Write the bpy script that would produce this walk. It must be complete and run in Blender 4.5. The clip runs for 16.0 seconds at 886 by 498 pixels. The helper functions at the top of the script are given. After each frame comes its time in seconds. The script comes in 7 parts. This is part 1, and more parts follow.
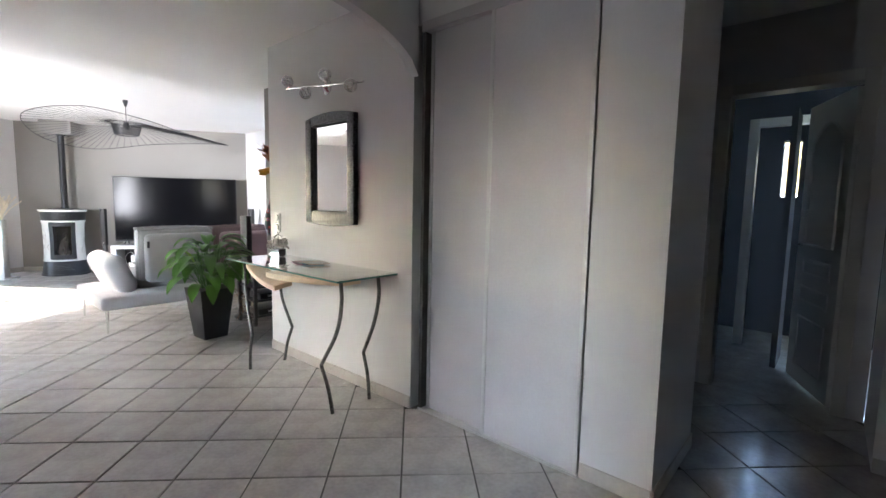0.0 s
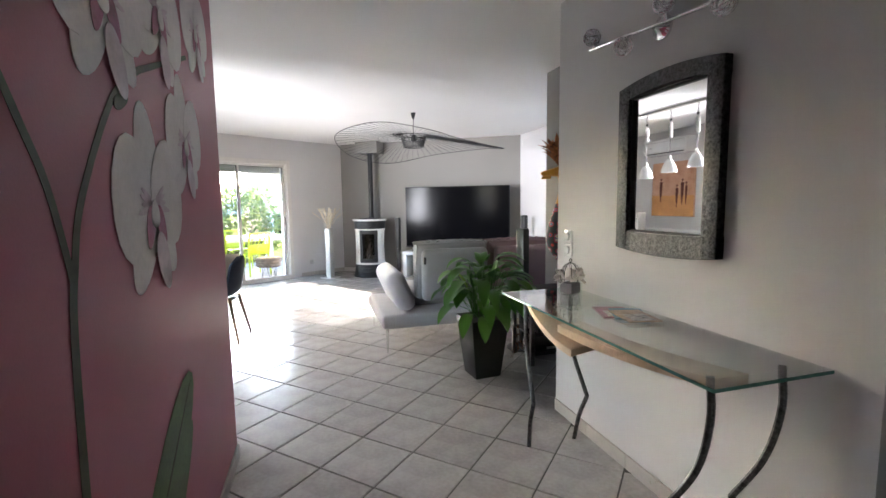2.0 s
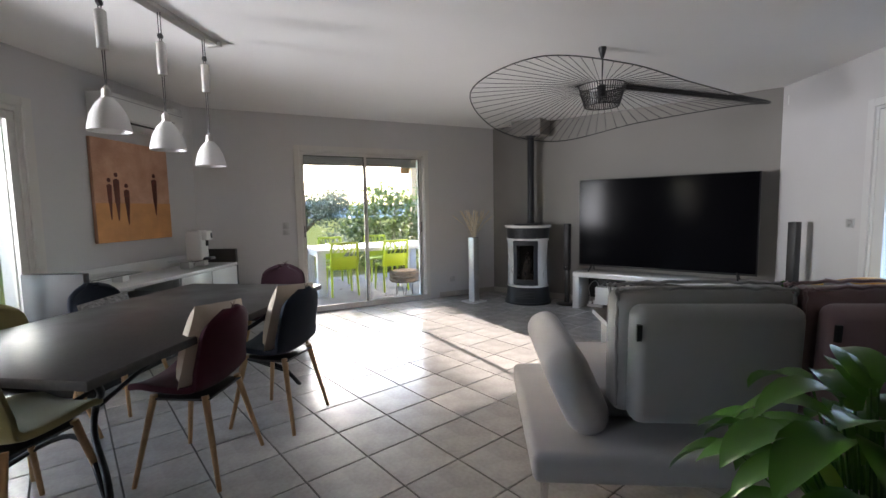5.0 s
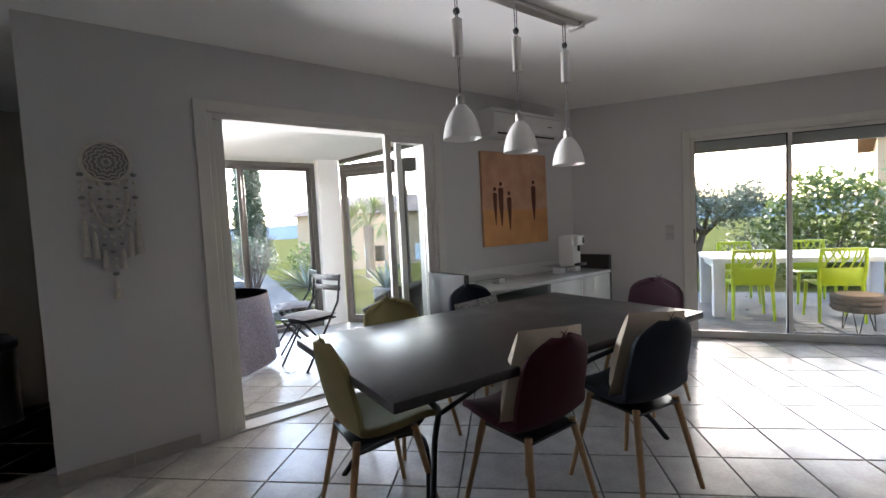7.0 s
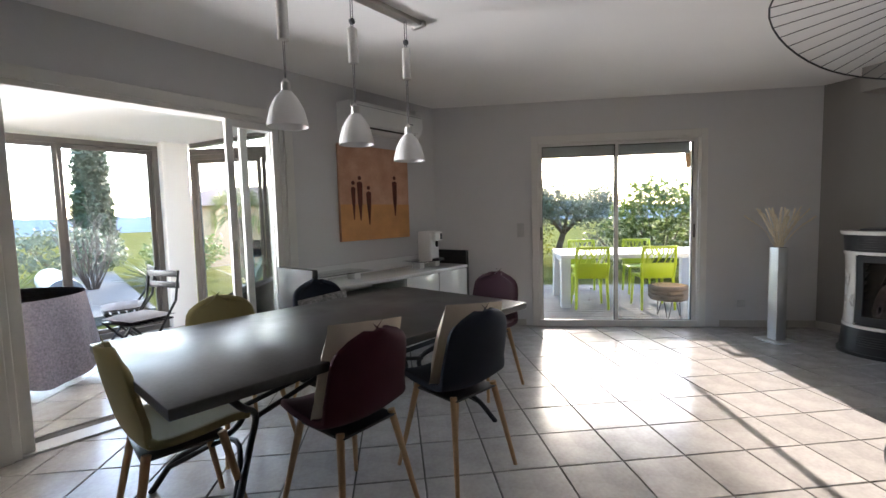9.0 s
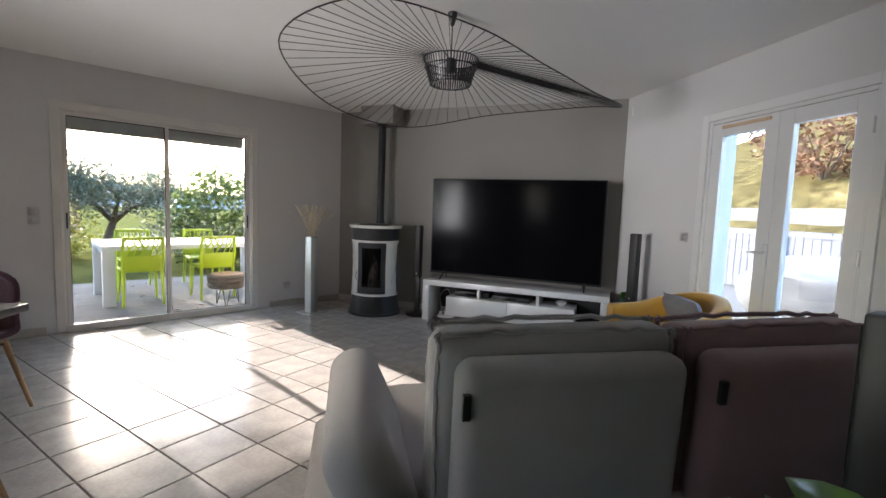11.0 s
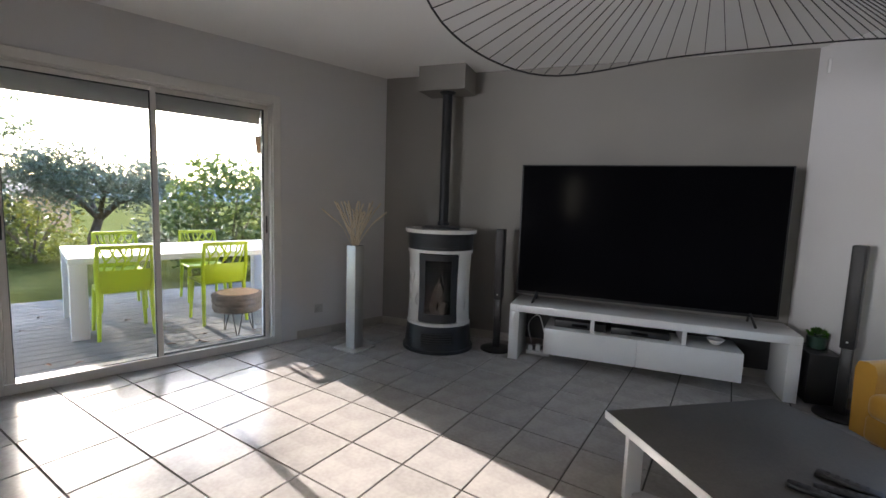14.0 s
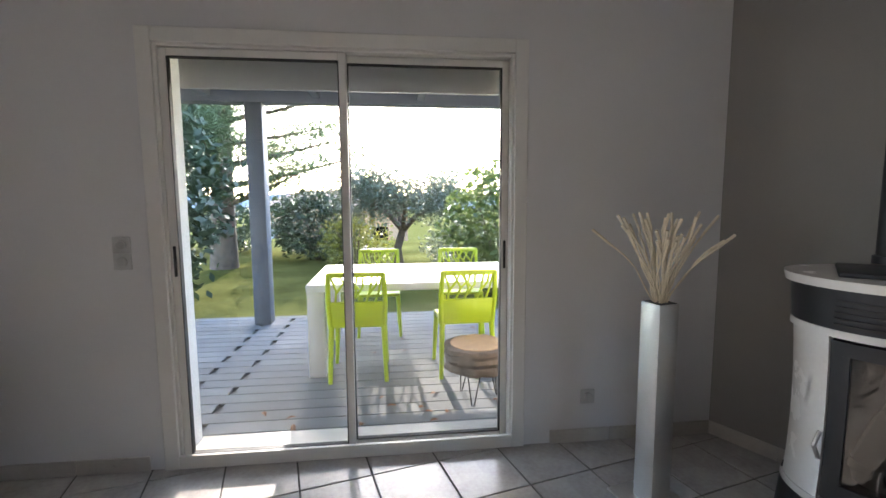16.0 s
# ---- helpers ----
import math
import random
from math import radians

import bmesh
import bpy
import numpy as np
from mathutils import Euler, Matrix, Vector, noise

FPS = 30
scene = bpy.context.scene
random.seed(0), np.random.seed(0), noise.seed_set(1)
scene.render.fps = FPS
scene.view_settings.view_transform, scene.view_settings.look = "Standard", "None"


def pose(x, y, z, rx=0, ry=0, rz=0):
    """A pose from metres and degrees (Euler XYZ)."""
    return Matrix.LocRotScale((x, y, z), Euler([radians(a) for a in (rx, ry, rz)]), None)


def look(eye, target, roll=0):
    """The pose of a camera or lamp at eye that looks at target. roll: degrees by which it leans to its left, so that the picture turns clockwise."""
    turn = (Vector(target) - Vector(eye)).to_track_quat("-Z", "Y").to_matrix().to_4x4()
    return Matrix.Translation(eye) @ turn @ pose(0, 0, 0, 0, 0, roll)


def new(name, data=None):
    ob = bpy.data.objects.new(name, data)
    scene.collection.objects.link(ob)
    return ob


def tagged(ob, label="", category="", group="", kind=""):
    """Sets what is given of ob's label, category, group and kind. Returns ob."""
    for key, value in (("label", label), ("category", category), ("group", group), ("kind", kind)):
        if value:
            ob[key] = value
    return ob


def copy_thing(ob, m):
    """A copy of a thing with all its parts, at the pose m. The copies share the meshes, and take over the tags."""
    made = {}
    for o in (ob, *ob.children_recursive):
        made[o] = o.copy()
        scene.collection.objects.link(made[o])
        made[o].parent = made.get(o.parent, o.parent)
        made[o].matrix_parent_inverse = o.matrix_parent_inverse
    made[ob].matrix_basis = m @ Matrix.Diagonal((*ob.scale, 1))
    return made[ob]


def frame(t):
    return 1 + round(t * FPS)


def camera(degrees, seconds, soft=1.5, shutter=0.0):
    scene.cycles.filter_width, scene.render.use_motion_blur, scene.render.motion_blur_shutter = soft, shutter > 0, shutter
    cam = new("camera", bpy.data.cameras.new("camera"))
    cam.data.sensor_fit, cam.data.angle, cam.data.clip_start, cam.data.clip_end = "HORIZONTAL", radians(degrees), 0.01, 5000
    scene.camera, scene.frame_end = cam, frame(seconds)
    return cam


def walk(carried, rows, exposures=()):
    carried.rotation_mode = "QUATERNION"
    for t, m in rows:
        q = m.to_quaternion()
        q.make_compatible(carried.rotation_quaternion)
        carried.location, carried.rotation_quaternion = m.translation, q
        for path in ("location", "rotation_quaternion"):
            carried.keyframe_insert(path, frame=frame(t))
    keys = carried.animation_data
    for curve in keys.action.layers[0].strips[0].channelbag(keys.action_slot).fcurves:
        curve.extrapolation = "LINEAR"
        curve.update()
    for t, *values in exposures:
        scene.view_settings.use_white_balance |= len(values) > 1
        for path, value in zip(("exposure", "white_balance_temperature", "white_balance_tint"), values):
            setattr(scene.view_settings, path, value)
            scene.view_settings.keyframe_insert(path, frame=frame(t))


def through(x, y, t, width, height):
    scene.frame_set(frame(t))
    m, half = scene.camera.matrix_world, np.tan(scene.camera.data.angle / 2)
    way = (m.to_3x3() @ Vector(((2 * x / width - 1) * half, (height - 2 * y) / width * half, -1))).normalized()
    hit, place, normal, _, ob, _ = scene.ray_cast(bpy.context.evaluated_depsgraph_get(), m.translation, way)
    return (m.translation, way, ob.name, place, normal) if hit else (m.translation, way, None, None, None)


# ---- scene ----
cam = camera(89.4, 16.0)
PATH = [
    (0, (0.343, 0.726, 1.262), (1.842, 2.035, 1.064), 1.1),
    (0.5, (0.448, 0.958, 1.288), (1.918, 2.3, 1.09), 1.1),
    (1, (0.606, 1.203, 1.326), (1.843, 2.762, 1.12), 0.4),
    (1.5, (0.714, 1.469, 1.33), (1.588, 3.256, 1.124), -0.4),
    (2, (0.775, 1.834, 1.337), (1.323, 3.746, 1.133), -0.8),
    (2.5, (0.902, 2.214, 1.326), (1.279, 4.167, 1.121), -0.8),
    (3, (1.027, 2.602, 1.339), (1.329, 4.569, 1.137), -0.7),
    (5.5, (1.126, 4.29, 1.307), (0.656, 6.226, 1.141), -1.5),
    (6, (1.084, 4.494, 1.319), (0.205, 6.284, 1.168), -2.1),
    (6.5, (1.043, 4.634, 1.338), (-0.272, 6.134, 1.203), -2.8),
    (7, (1.006, 4.708, 1.312), (-0.586, 5.913, 1.197), -2.9),
    (7.5, (0.97, 4.831, 1.304), (-0.705, 5.918, 1.196), -2.8),
    (8, (0.982, 4.939, 1.295), (-0.698, 6.019, 1.182), -2.6),
    (8.5, (1.069, 4.952, 1.292), (-0.48, 6.209, 1.16), -2.2),
    (9, (1.205, 4.937, 1.288), (-0.048, 6.488, 1.137), -1.5),
    (9.5, (1.378, 4.873, 1.298), (0.604, 6.708, 1.119), -0.4),
    (10, (1.497, 4.764, 1.281), (1.298, 6.746, 1.102), 0.9),
    (12.5, (1.31, 5.197, 1.296), (1.887, 7.102, 1.105), 2.5),
    (13, (1.239, 5.586, 1.299), (1.78, 7.501, 1.104), 2.3),
    (13.5, (1.066, 5.967, 1.307), (1.591, 7.887, 1.102), 2.3),
    (14, (0.955, 6.356, 1.306), (1.374, 8.3, 1.092), 2.0),
    (14.5, (0.986, 6.814, 1.291), (1.153, 8.796, 1.083), 1.4),
    (15, (0.906, 7.26, 1.317), (0.8, 9.244, 1.093), 0.7),
    (15.5, (0.932, 7.696, 1.272), (0.482, 9.635, 1.076), -0.0),
    (16, (0.965, 8.153, 1.33), (0.137, 9.962, 1.12), -0.3),
]
EXPOSURE = [(0.0, 6.5, 6200, 16), (1.0, 5.95, 6200, 16), (1.8, 5.95, 6250, 16), (3.0, 5.45, 6350, 16), (5.5, 4.35, 6400, 16), (7.5, 4.15, 6400, 16), (10.0, 4.45, 6550, 16), (12.5, 4.3, 6500, 16), (14.5, 4.1, 6400, 16), (15.3, 4.2, 6400, 16), (16.0, 4.5, 6400, 16)]
walk(cam, [(t, look(eye, target, roll)) for t, eye, target, roll in PATH], EXPOSURE)

# ---------------------------------------------------------------- daylight and added fill lamps
SUN_AZ = math.atan2(0.818, -0.575)          # where the sun stands, seen from above
SUN_EL = radians(20.5)
sky_world = bpy.data.worlds.new("sky")
scene.world = sky_world
sky_world.use_nodes = True
wn = sky_world.node_tree
wn.nodes.clear()
sky = wn.nodes.new("ShaderNodeTexSky")
sky.sky_type = "NISHITA"
sky.sun_disc = False
sky.sun_elevation = SUN_EL
sky.sun_rotation = math.pi / 2 - SUN_AZ
sky.dust_density = 1.0
bg = wn.nodes.new("ShaderNodeBackground")
bg.inputs["Strength"].default_value = 0.15
wo = wn.nodes.new("ShaderNodeOutputWorld")
wn.links.new(sky.outputs[0], bg.inputs[0])
wn.links.new(bg.outputs[0], wo.inputs[0])

sun_data = bpy.data.lights.new("sun", "SUN")
sun_data.energy = 0.9
sun_data.angle = radians(0.6)
sun_data.color = (1.0, 0.93, 0.83)
sun = new("sun", sun_data)
sun.matrix_basis = look((0, 0, 0), (-math.cos(SUN_AZ) * math.cos(SUN_EL), -math.sin(SUN_AZ) * math.cos(SUN_EL), -math.sin(SUN_EL)))

# fill lamp added in an invented kitchen window, unseen behind the raspberry wall
kitchen_fill = bpy.data.lights.new("kitchen_daylight", "AREA")
kitchen_fill.shape, kitchen_fill.size, kitchen_fill.size_y = "RECTANGLE", 2.2, 1.1
kitchen_fill.energy = 1.0
kitchen_fill.color = (1.0, 0.98, 0.95)
ks = new("kitchen_daylight", kitchen_fill)
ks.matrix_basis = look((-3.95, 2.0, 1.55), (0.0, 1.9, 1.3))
# fill lamp added inside the unseen southern veranda windows, aimed up at the ceiling
veranda_fill = bpy.data.lights.new("veranda_daylight", "AREA")
veranda_fill.shape, veranda_fill.size, veranda_fill.size_y = "RECTANGLE", 1.6, 2.0
veranda_fill.energy = 11
veranda_fill.spread = radians(80)
veranda_fill.color = (0.96, 0.98, 1.0)
vs = new("veranda_daylight", veranda_fill)
vs.matrix_basis = look((-4.74, 4.35, 1.15), (1.5, 7.2, 3.0))

# ---------------------------------------------------------------- small helpers
def part(name, bm, material, parent=None, label="", smooth=40, loc=None, weld=False):
    """One mesh object from a bmesh, under a thing or a part."""
    me = bpy.data.meshes.new(name)
    if weld:
        bmesh.ops.remove_doubles(bm, verts=bm.verts[:], dist=1e-5)
    bmesh.ops.recalc_face_normals(bm, faces=bm.faces[:])
    bm.to_mesh(me)
    bm.free()
    me.materials.append(material)
    if smooth:
        me.shade_smooth()
        me.set_sharp_from_angle(angle=radians(smooth))
    ob = new(name, me)
    if parent is not None:
        ob.parent = parent
    if loc is not None:
        ob.location = loc
    if label:
        tagged(ob, label)
    return ob


def thing(name, x, y, z, rz=0.0, label="", category="", group="", kind=""):
    """An empty at a thing's base that holds its parts."""
    ob = new(name)
    ob.empty_display_size = 0.1
    ob.matrix_basis = pose(x, y, z, 0, 0, rz)
    return tagged(ob, label, category, group, kind)


def structure(name, bm, material, label, category, smooth=0):
    return tagged(part(name, bm, material, None, "", smooth), label, category, "", "structure")


def box(bm, x0, y0, z0, x1, y1, z1, bevel=0.0, seg=2, turn=None):
    m = Matrix.Translation(((x0 + x1) / 2, (y0 + y1) / 2, (z0 + z1) / 2)) @ Matrix.Diagonal((x1 - x0, y1 - y0, z1 - z0, 1))
    if turn is not None:
        m = turn @ m
    made = bmesh.ops.create_cube(bm, size=1, matrix=m)
    if bevel > 0:
        edges = list({e for v in made["verts"] for e in v.link_edges})
        bmesh.ops.bevel(bm, geom=edges, offset=bevel, segments=seg, profile=0.5, affect="EDGES")
    return made


def boxed(*a, **k):
    bm = bmesh.new()
    box(bm, *a, **k)
    return bm


def lathe(bm, profile, seg=24, x=0.0, y=0.0, close=False, turn=None):
    rings = []
    for r, z in profile:
        ring = []
        for i in range(seg):
            a = 2 * math.pi * i / seg
            co = Vector((x + r * math.cos(a), y + r * math.sin(a), z))
            ring.append(bm.verts.new(turn @ co if turn is not None else co))
        rings.append(ring)
    for a, b in zip(rings, rings[1:]):
        for i in range(seg):
            j = (i + 1) % seg
            bm.faces.new((a[i], a[j], b[j], b[i]))
    if profile[0][0] > 0 and not close:
        bm.faces.new(rings[0][::-1])
    if profile[-1][0] > 0 and not close:
        bm.faces.new(rings[-1])
    return bm


def tube(bm, pts, r, seg=8, flat=1.0):
    """A swept round bar through points; r one radius or one per point."""
    pts = [Vector(p) for p in pts]
    n = len(pts)
    rs = r if isinstance(r, (list, tuple)) else [r] * n
    up = None
    rings = []
    for i, p in enumerate(pts):
        d = (pts[min(i + 1, n - 1)] - pts[max(i - 1, 0)]).normalized()
        if up is None:
            up = d.orthogonal().normalized()
        up = (up - d * up.dot(d))
        up = up.normalized() if up.length > 1e-6 else d.orthogonal().normalized()
        side = d.cross(up)
        rings.append([bm.verts.new(p + rs[i] * (math.cos(2 * math.pi * k / seg) * up + flat * math.sin(2 * math.pi * k / seg) * side)) for k in range(seg)])
    for a, b in zip(rings, rings[1:]):
        for k in range(seg):
            j = (k + 1) % seg
            bm.faces.new((a[k], a[j], b[j], b[k]))
    bm.faces.new(rings[0][::-1])
    bm.faces.new(rings[-1])
    return bm


def tubed(pts, r, seg=8, flat=1.0):
    return tube(bmesh.new(), pts, r, seg, flat)


def spline(pts, n=8):
    """Catmull-Rom points through pts."""
    pts = [Vector(p) for p in pts]
    q = [2 * pts[0] - pts[1]] + pts + [2 * pts[-1] - pts[-2]]
    out = []
    for i in range(1, len(q) - 2):
        a, b, c, d = q[i - 1:i + 3]
        for k in range(n):
            t = k / n
            out.append(0.5 * ((2 * b) + (c - a) * t + (2 * a - 5 * b + 4 * c - d) * t * t + (3 * b - a - 3 * c + d) * t ** 3))
    out.append(pts[-1])
    return out


def prism(bm, outline, z0, z1):
    """An upright prism on a plan outline."""
    lo = [bm.verts.new((x, y, z0)) for x, y in outline]
    hi = [bm.verts.new((x, y, z1)) for x, y in outline]
    bm.faces.new(lo[::-1])
    bm.faces.new(hi)
    n = len(lo)
    for i in range(n):
        j = (i + 1) % n
        bm.faces.new((lo[i], lo[j], hi[j], hi[i]))
    return bm


def slab(bm, outline, axis_m, t):
    """A flat plate of thickness t on an outline in the xy plane of axis_m."""
    lo = [bm.verts.new(axis_m @ Vector((x, y, 0))) for x, y in outline]
    hi = [bm.verts.new(axis_m @ Vector((x, y, t))) for x, y in outline]
    bm.faces.new(lo[::-1])
    bm.faces.new(hi)
    n = len(lo)
    for i in range(n):
        j = (i + 1) % n
        bm.faces.new((lo[i], lo[j], hi[j], hi[i]))
    return bm


def pillow(bm, sx, sy, h, m=None, n=10, power=4.0):
    """A stuffed cushion, sx by sy, h thick at the middle."""
    m = m or Matrix()
    grid = {}
    for s in (1, -1):
        for i in range(n + 1):
            for j in range(n + 1):
                u, v = 2 * i / n - 1, 2 * j / n - 1
                if s == -1 and (i in (0, n) or j in (0, n)):
                    grid[s, i, j] = grid[1, i, j]
                    continue
                k = ((1 - abs(u) ** power) * (1 - abs(v) ** power)) ** 0.5
                pinch = 1 - 0.06 * (1 - abs(u * v))
                wob = 0.05 * h * noise.noise(Vector((u * 2.1, v * 2.3, s * 3.1)))
                grid[s, i, j] = bm.verts.new(m @ Vector((u * sx / 2 * (pinch if abs(v) > 0.98 else 1), v * sy / 2 * (pinch if abs(u) > 0.98 else 1), s * h / 2 * k + wob)))
        for i in range(n):
            for j in range(n):
                q = [grid[s, i, j], grid[s, i + 1, j], grid[s, i + 1, j + 1], grid[s, i, j + 1]]
                bm.faces.new(q if s == 1 else q[::-1])
    return bm


def frame_bars(bm, w, h, a, d, z0=0.0, bottom=True):
    """A rectangular frame in the xz plane: bars a wide, from y=0 to d."""
    box(bm, 0, 0, z0, a, d, z0 + h, 0.003, 1)
    box(bm, w - a, 0, z0, w, d, z0 + h, 0.003, 1)
    box(bm, a, 0, z0 + h - a, w - a, d, z0 + h, 0.003, 1)
    if bottom:
        box(bm, a, 0, z0, w - a, d, z0 + a, 0.003, 1)
    return bm


# ---------------------------------------------------------------- materials
def shader(name, base, rough=0.5, metal=0.0, vary=0.08, scale=6.0, grain=60.0, bump=0.02, rvary=0.08, spec=0.5, tint=None, coat=0.0, island=0.0, each=0.0, sheen=0.0, trans=0.0):
    """A principled surface with two scales of variation in colour, gloss and relief."""
    m = bpy.data.materials.new(name)
    m.use_nodes = True
    t = m.node_tree
    N, L = t.nodes, t.links
    b = N["Principled BSDF"]
    co = N.new("ShaderNodeTexCoord")
    n1 = N.new("ShaderNodeTexNoise")
    n1.inputs["Scale"].default_value = scale
    n1.inputs["Detail"].default_value = 5
    n2 = N.new("ShaderNodeTexNoise")
    n2.inputs["Scale"].default_value = grain
    n2.inputs["Detail"].default_value = 3
    L.new(co.outputs["Object"], n1.inputs["Vector"])
    L.new(co.outputs["Object"], n2.inputs["Vector"])
    ramp = N.new("ShaderNodeValToRGB")
    dark = [c * (1 - vary * 1.6) for c in base]
    lite = [min(1, c * (1 + vary)) for c in base] if tint is None else list(tint)
    ramp.color_ramp.elements[0].color = (*dark, 1)
    ramp.color_ramp.elements[1].color = (*lite, 1)
    ramp.color_ramp.elements[0].position = 0.3
    ramp.color_ramp.elements[1].position = 0.72
    add = N.new("ShaderNodeMath")
    add.operation = "MULTIPLY_ADD"
    add.inputs[1].default_value = 0.35
    L.new(n2.outputs["Fac"], add.inputs[0])
    sub = N.new("ShaderNodeMath")
    sub.operation = "MULTIPLY"
    sub.inputs[1].default_value = 0.65
    L.new(n1.outputs["Fac"], sub.inputs[0])
    L.new(sub.outputs[0], add.inputs[2])
    fac = add.outputs[0]
    if island or each:
        src = N.new("ShaderNodeNewGeometry").outputs["Random Per Island"] if island else N.new("ShaderNodeObjectInfo").outputs["Random"]
        k = N.new("ShaderNodeMath")
        k.operation = "MULTIPLY_ADD"
        k.inputs[1].default_value = island or each
        k.inputs[2].default_value = -(island or each) / 2
        L.new(src, k.inputs[0])
        s2 = N.new("ShaderNodeMath")
        s2.operation = "ADD"
        L.new(k.outputs[0], s2.inputs[0])
        L.new(fac, s2.inputs[1])
        fac = s2.outputs[0]
    L.new(fac, ramp.inputs["Fac"])
    L.new(ramp.outputs[0], b.inputs["Base Color"])
    rr = N.new("ShaderNodeMapRange")
    rr.inputs["To Min"].default_value = max(0.02, rough - rvary)
    rr.inputs["To Max"].default_value = min(1, rough + rvary)
    L.new(n1.outputs["Fac"], rr.inputs["Value"])
    L.new(rr.outputs[0], b.inputs["Roughness"])
    b.inputs["Metallic"].default_value = metal
    b.inputs["Specular IOR Level"].default_value = spec
    b.inputs["Coat Weight"].default_value = coat
    b.inputs["Coat Roughness"].default_value = 0.08
    b.inputs["Sheen Weight"].default_value = sheen
    b.inputs["Transmission Weight"].default_value = trans
    if bump > 0:
        bp = N.new("ShaderNodeBump")
        bp.inputs["Strength"].default_value = min(1.0, bump * 8)
        bp.inputs["Distance"].default_value = 0.004
        L.new(add.outputs[0], bp.inputs["Height"])
        L.new(bp.outputs[0], b.inputs["Normal"])
    return m


def clear_glass(name, tint=(1, 1, 1), gloss=1.0):
    m = bpy.data.materials.new(name)
    m.use_nodes = True
    N, L = m.node_tree.nodes, m.node_tree.links
    N.clear()
    tr = N.new("ShaderNodeBsdfTransparent")
    tr.inputs[0].default_value = (*tint, 1)
    gl = N.new("ShaderNodeBsdfGlossy")
    gl.inputs["Roughness"].default_value = 0.02
    fr = N.new("ShaderNodeLayerWeight")
    fr.inputs[0].default_value = 0.5
    pw = N.new("ShaderNodeMath")
    pw.operation = "POWER"
    pw.inputs[1].default_value = 5.0
    L.new(fr.outputs["Facing"], pw.inputs[0])
    k = N.new("ShaderNodeMath")
    k.operation = "MULTIPLY_ADD"
    k.use_clamp = True
    k.inputs[1].default_value = 0.9 * gloss
    k.inputs[2].default_value = 0.035 * gloss
    L.new(pw.outputs[0], k.inputs[0])
    mx = N.new("ShaderNodeMixShader")
    L.new(k.outputs[0], mx.inputs[0])
    L.new(tr.outputs[0], mx.inputs[1])
    L.new(gl.outputs[0], mx.inputs[2])
    out = N.new("ShaderNodeOutputMaterial")
    L.new(mx.outputs[0], out.inputs[0])
    return m


def leafy(name, a, b, rough=0.45, through=0.35):
    """Thin leaf: diffuse with light passing through, colour by clump."""
    m = bpy.data.materials.new(name)
    m.use_nodes = True
    N, L = m.node_tree.nodes, m.node_tree.links
    p = N["Principled BSDF"]
    g = N.new("ShaderNodeNewGeometry")
    r = N.new("ShaderNodeValToRGB")
    r.color_ramp.elements[0].color = (*a, 1)
    r.color_ramp.elements[1].color = (*b, 1)
    L.new(g.outputs["Random Per Island"], r.inputs[0])
    L.new(r.outputs[0], p.inputs["Base Color"])
    p.inputs["Roughness"].default_value = rough
    tl = N.new("ShaderNodeBsdfTranslucent")
    L.new(r.outputs[0], tl.inputs[0])
    mx = N.new("ShaderNodeMixShader")
    mx.inputs[0].default_value = through
    L.new(p.outputs[0], mx.inputs[1])
    L.new(tl.outputs[0], mx.inputs[2])
    L.new(mx.outputs[0], N["Material Output"].inputs[0])
    return m


M_GREY = shader("grey_wall_paint", (0.61, 0.60, 0.597), 0.75, vary=0.03, scale=1.5, grain=140, bump=0.03)
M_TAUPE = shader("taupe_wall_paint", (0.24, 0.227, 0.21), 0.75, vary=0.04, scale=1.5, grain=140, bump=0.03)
M_PINK = shader("raspberry_wall_paint", (0.40, 0.092, 0.14), 0.42, vary=0.06, scale=2.0, grain=140, bump=0.02)
# kitchen wall paint, also put where closet and back room are only shaded
M_DARK = shader("charcoal_paint_and_shade", (0.035, 0.036, 0.04), 0.7, vary=0.06, scale=1.5, grain=140, bump=0.03)
M_CEIL = shader("white_ceiling_paint", (0.86, 0.85, 0.83), 0.85, vary=0.02, scale=1.2, grain=160, bump=0.03)
M_OUT = shader("cream_render", (0.62, 0.57, 0.49), 0.85, vary=0.06, scale=3, grain=220, bump=0.08)
M_TILE = shader("beige_floor_tile", (0.43, 0.41, 0.388), 0.22, vary=0.16, scale=7, grain=45, bump=0.016, rvary=0.12, each=0.12, spec=0.36)
M_GROUT = shader("grey_tile_grout", (0.085, 0.08, 0.075), 0.9, vary=0.15, scale=8)
M_PLINTH = shader("beige_plinth_tile", (0.45, 0.42, 0.38), 0.3, vary=0.08, scale=8, each=0.15)
M_FRAME = shader("ivory_lacquered_frame", (0.66, 0.64, 0.60), 0.35, vary=0.03, scale=5, bump=0.0)
M_BROWNFRAME = shader("bronze_veranda_frame", (0.085, 0.075, 0.068), 0.4, vary=0.06, scale=5, bump=0.0)
M_RUBBER = shader("black_rubber_seal", (0.015, 0.015, 0.015), 0.7, bump=0.0)
M_GLASS = clear_glass("window_glass", (0.885, 0.90, 0.895))
M_TOPGLASS = clear_glass("green_table_glass", (0.955, 0.99, 0.975), 1.6)
M_EDGE = shader("glass_edge", (0.10, 0.24, 0.21), 0.15, vary=0.1, bump=0.0)
M_WHITE = shader("white_gloss_lacquer", (0.74, 0.74, 0.73), 0.22, vary=0.02, scale=4, bump=0.0, coat=0.3)
M_DOORGREY = shader("grey_closet_panel", (0.47, 0.45, 0.46), 0.42, vary=0.05, scale=3, grain=90, bump=0.008, spec=0.3)
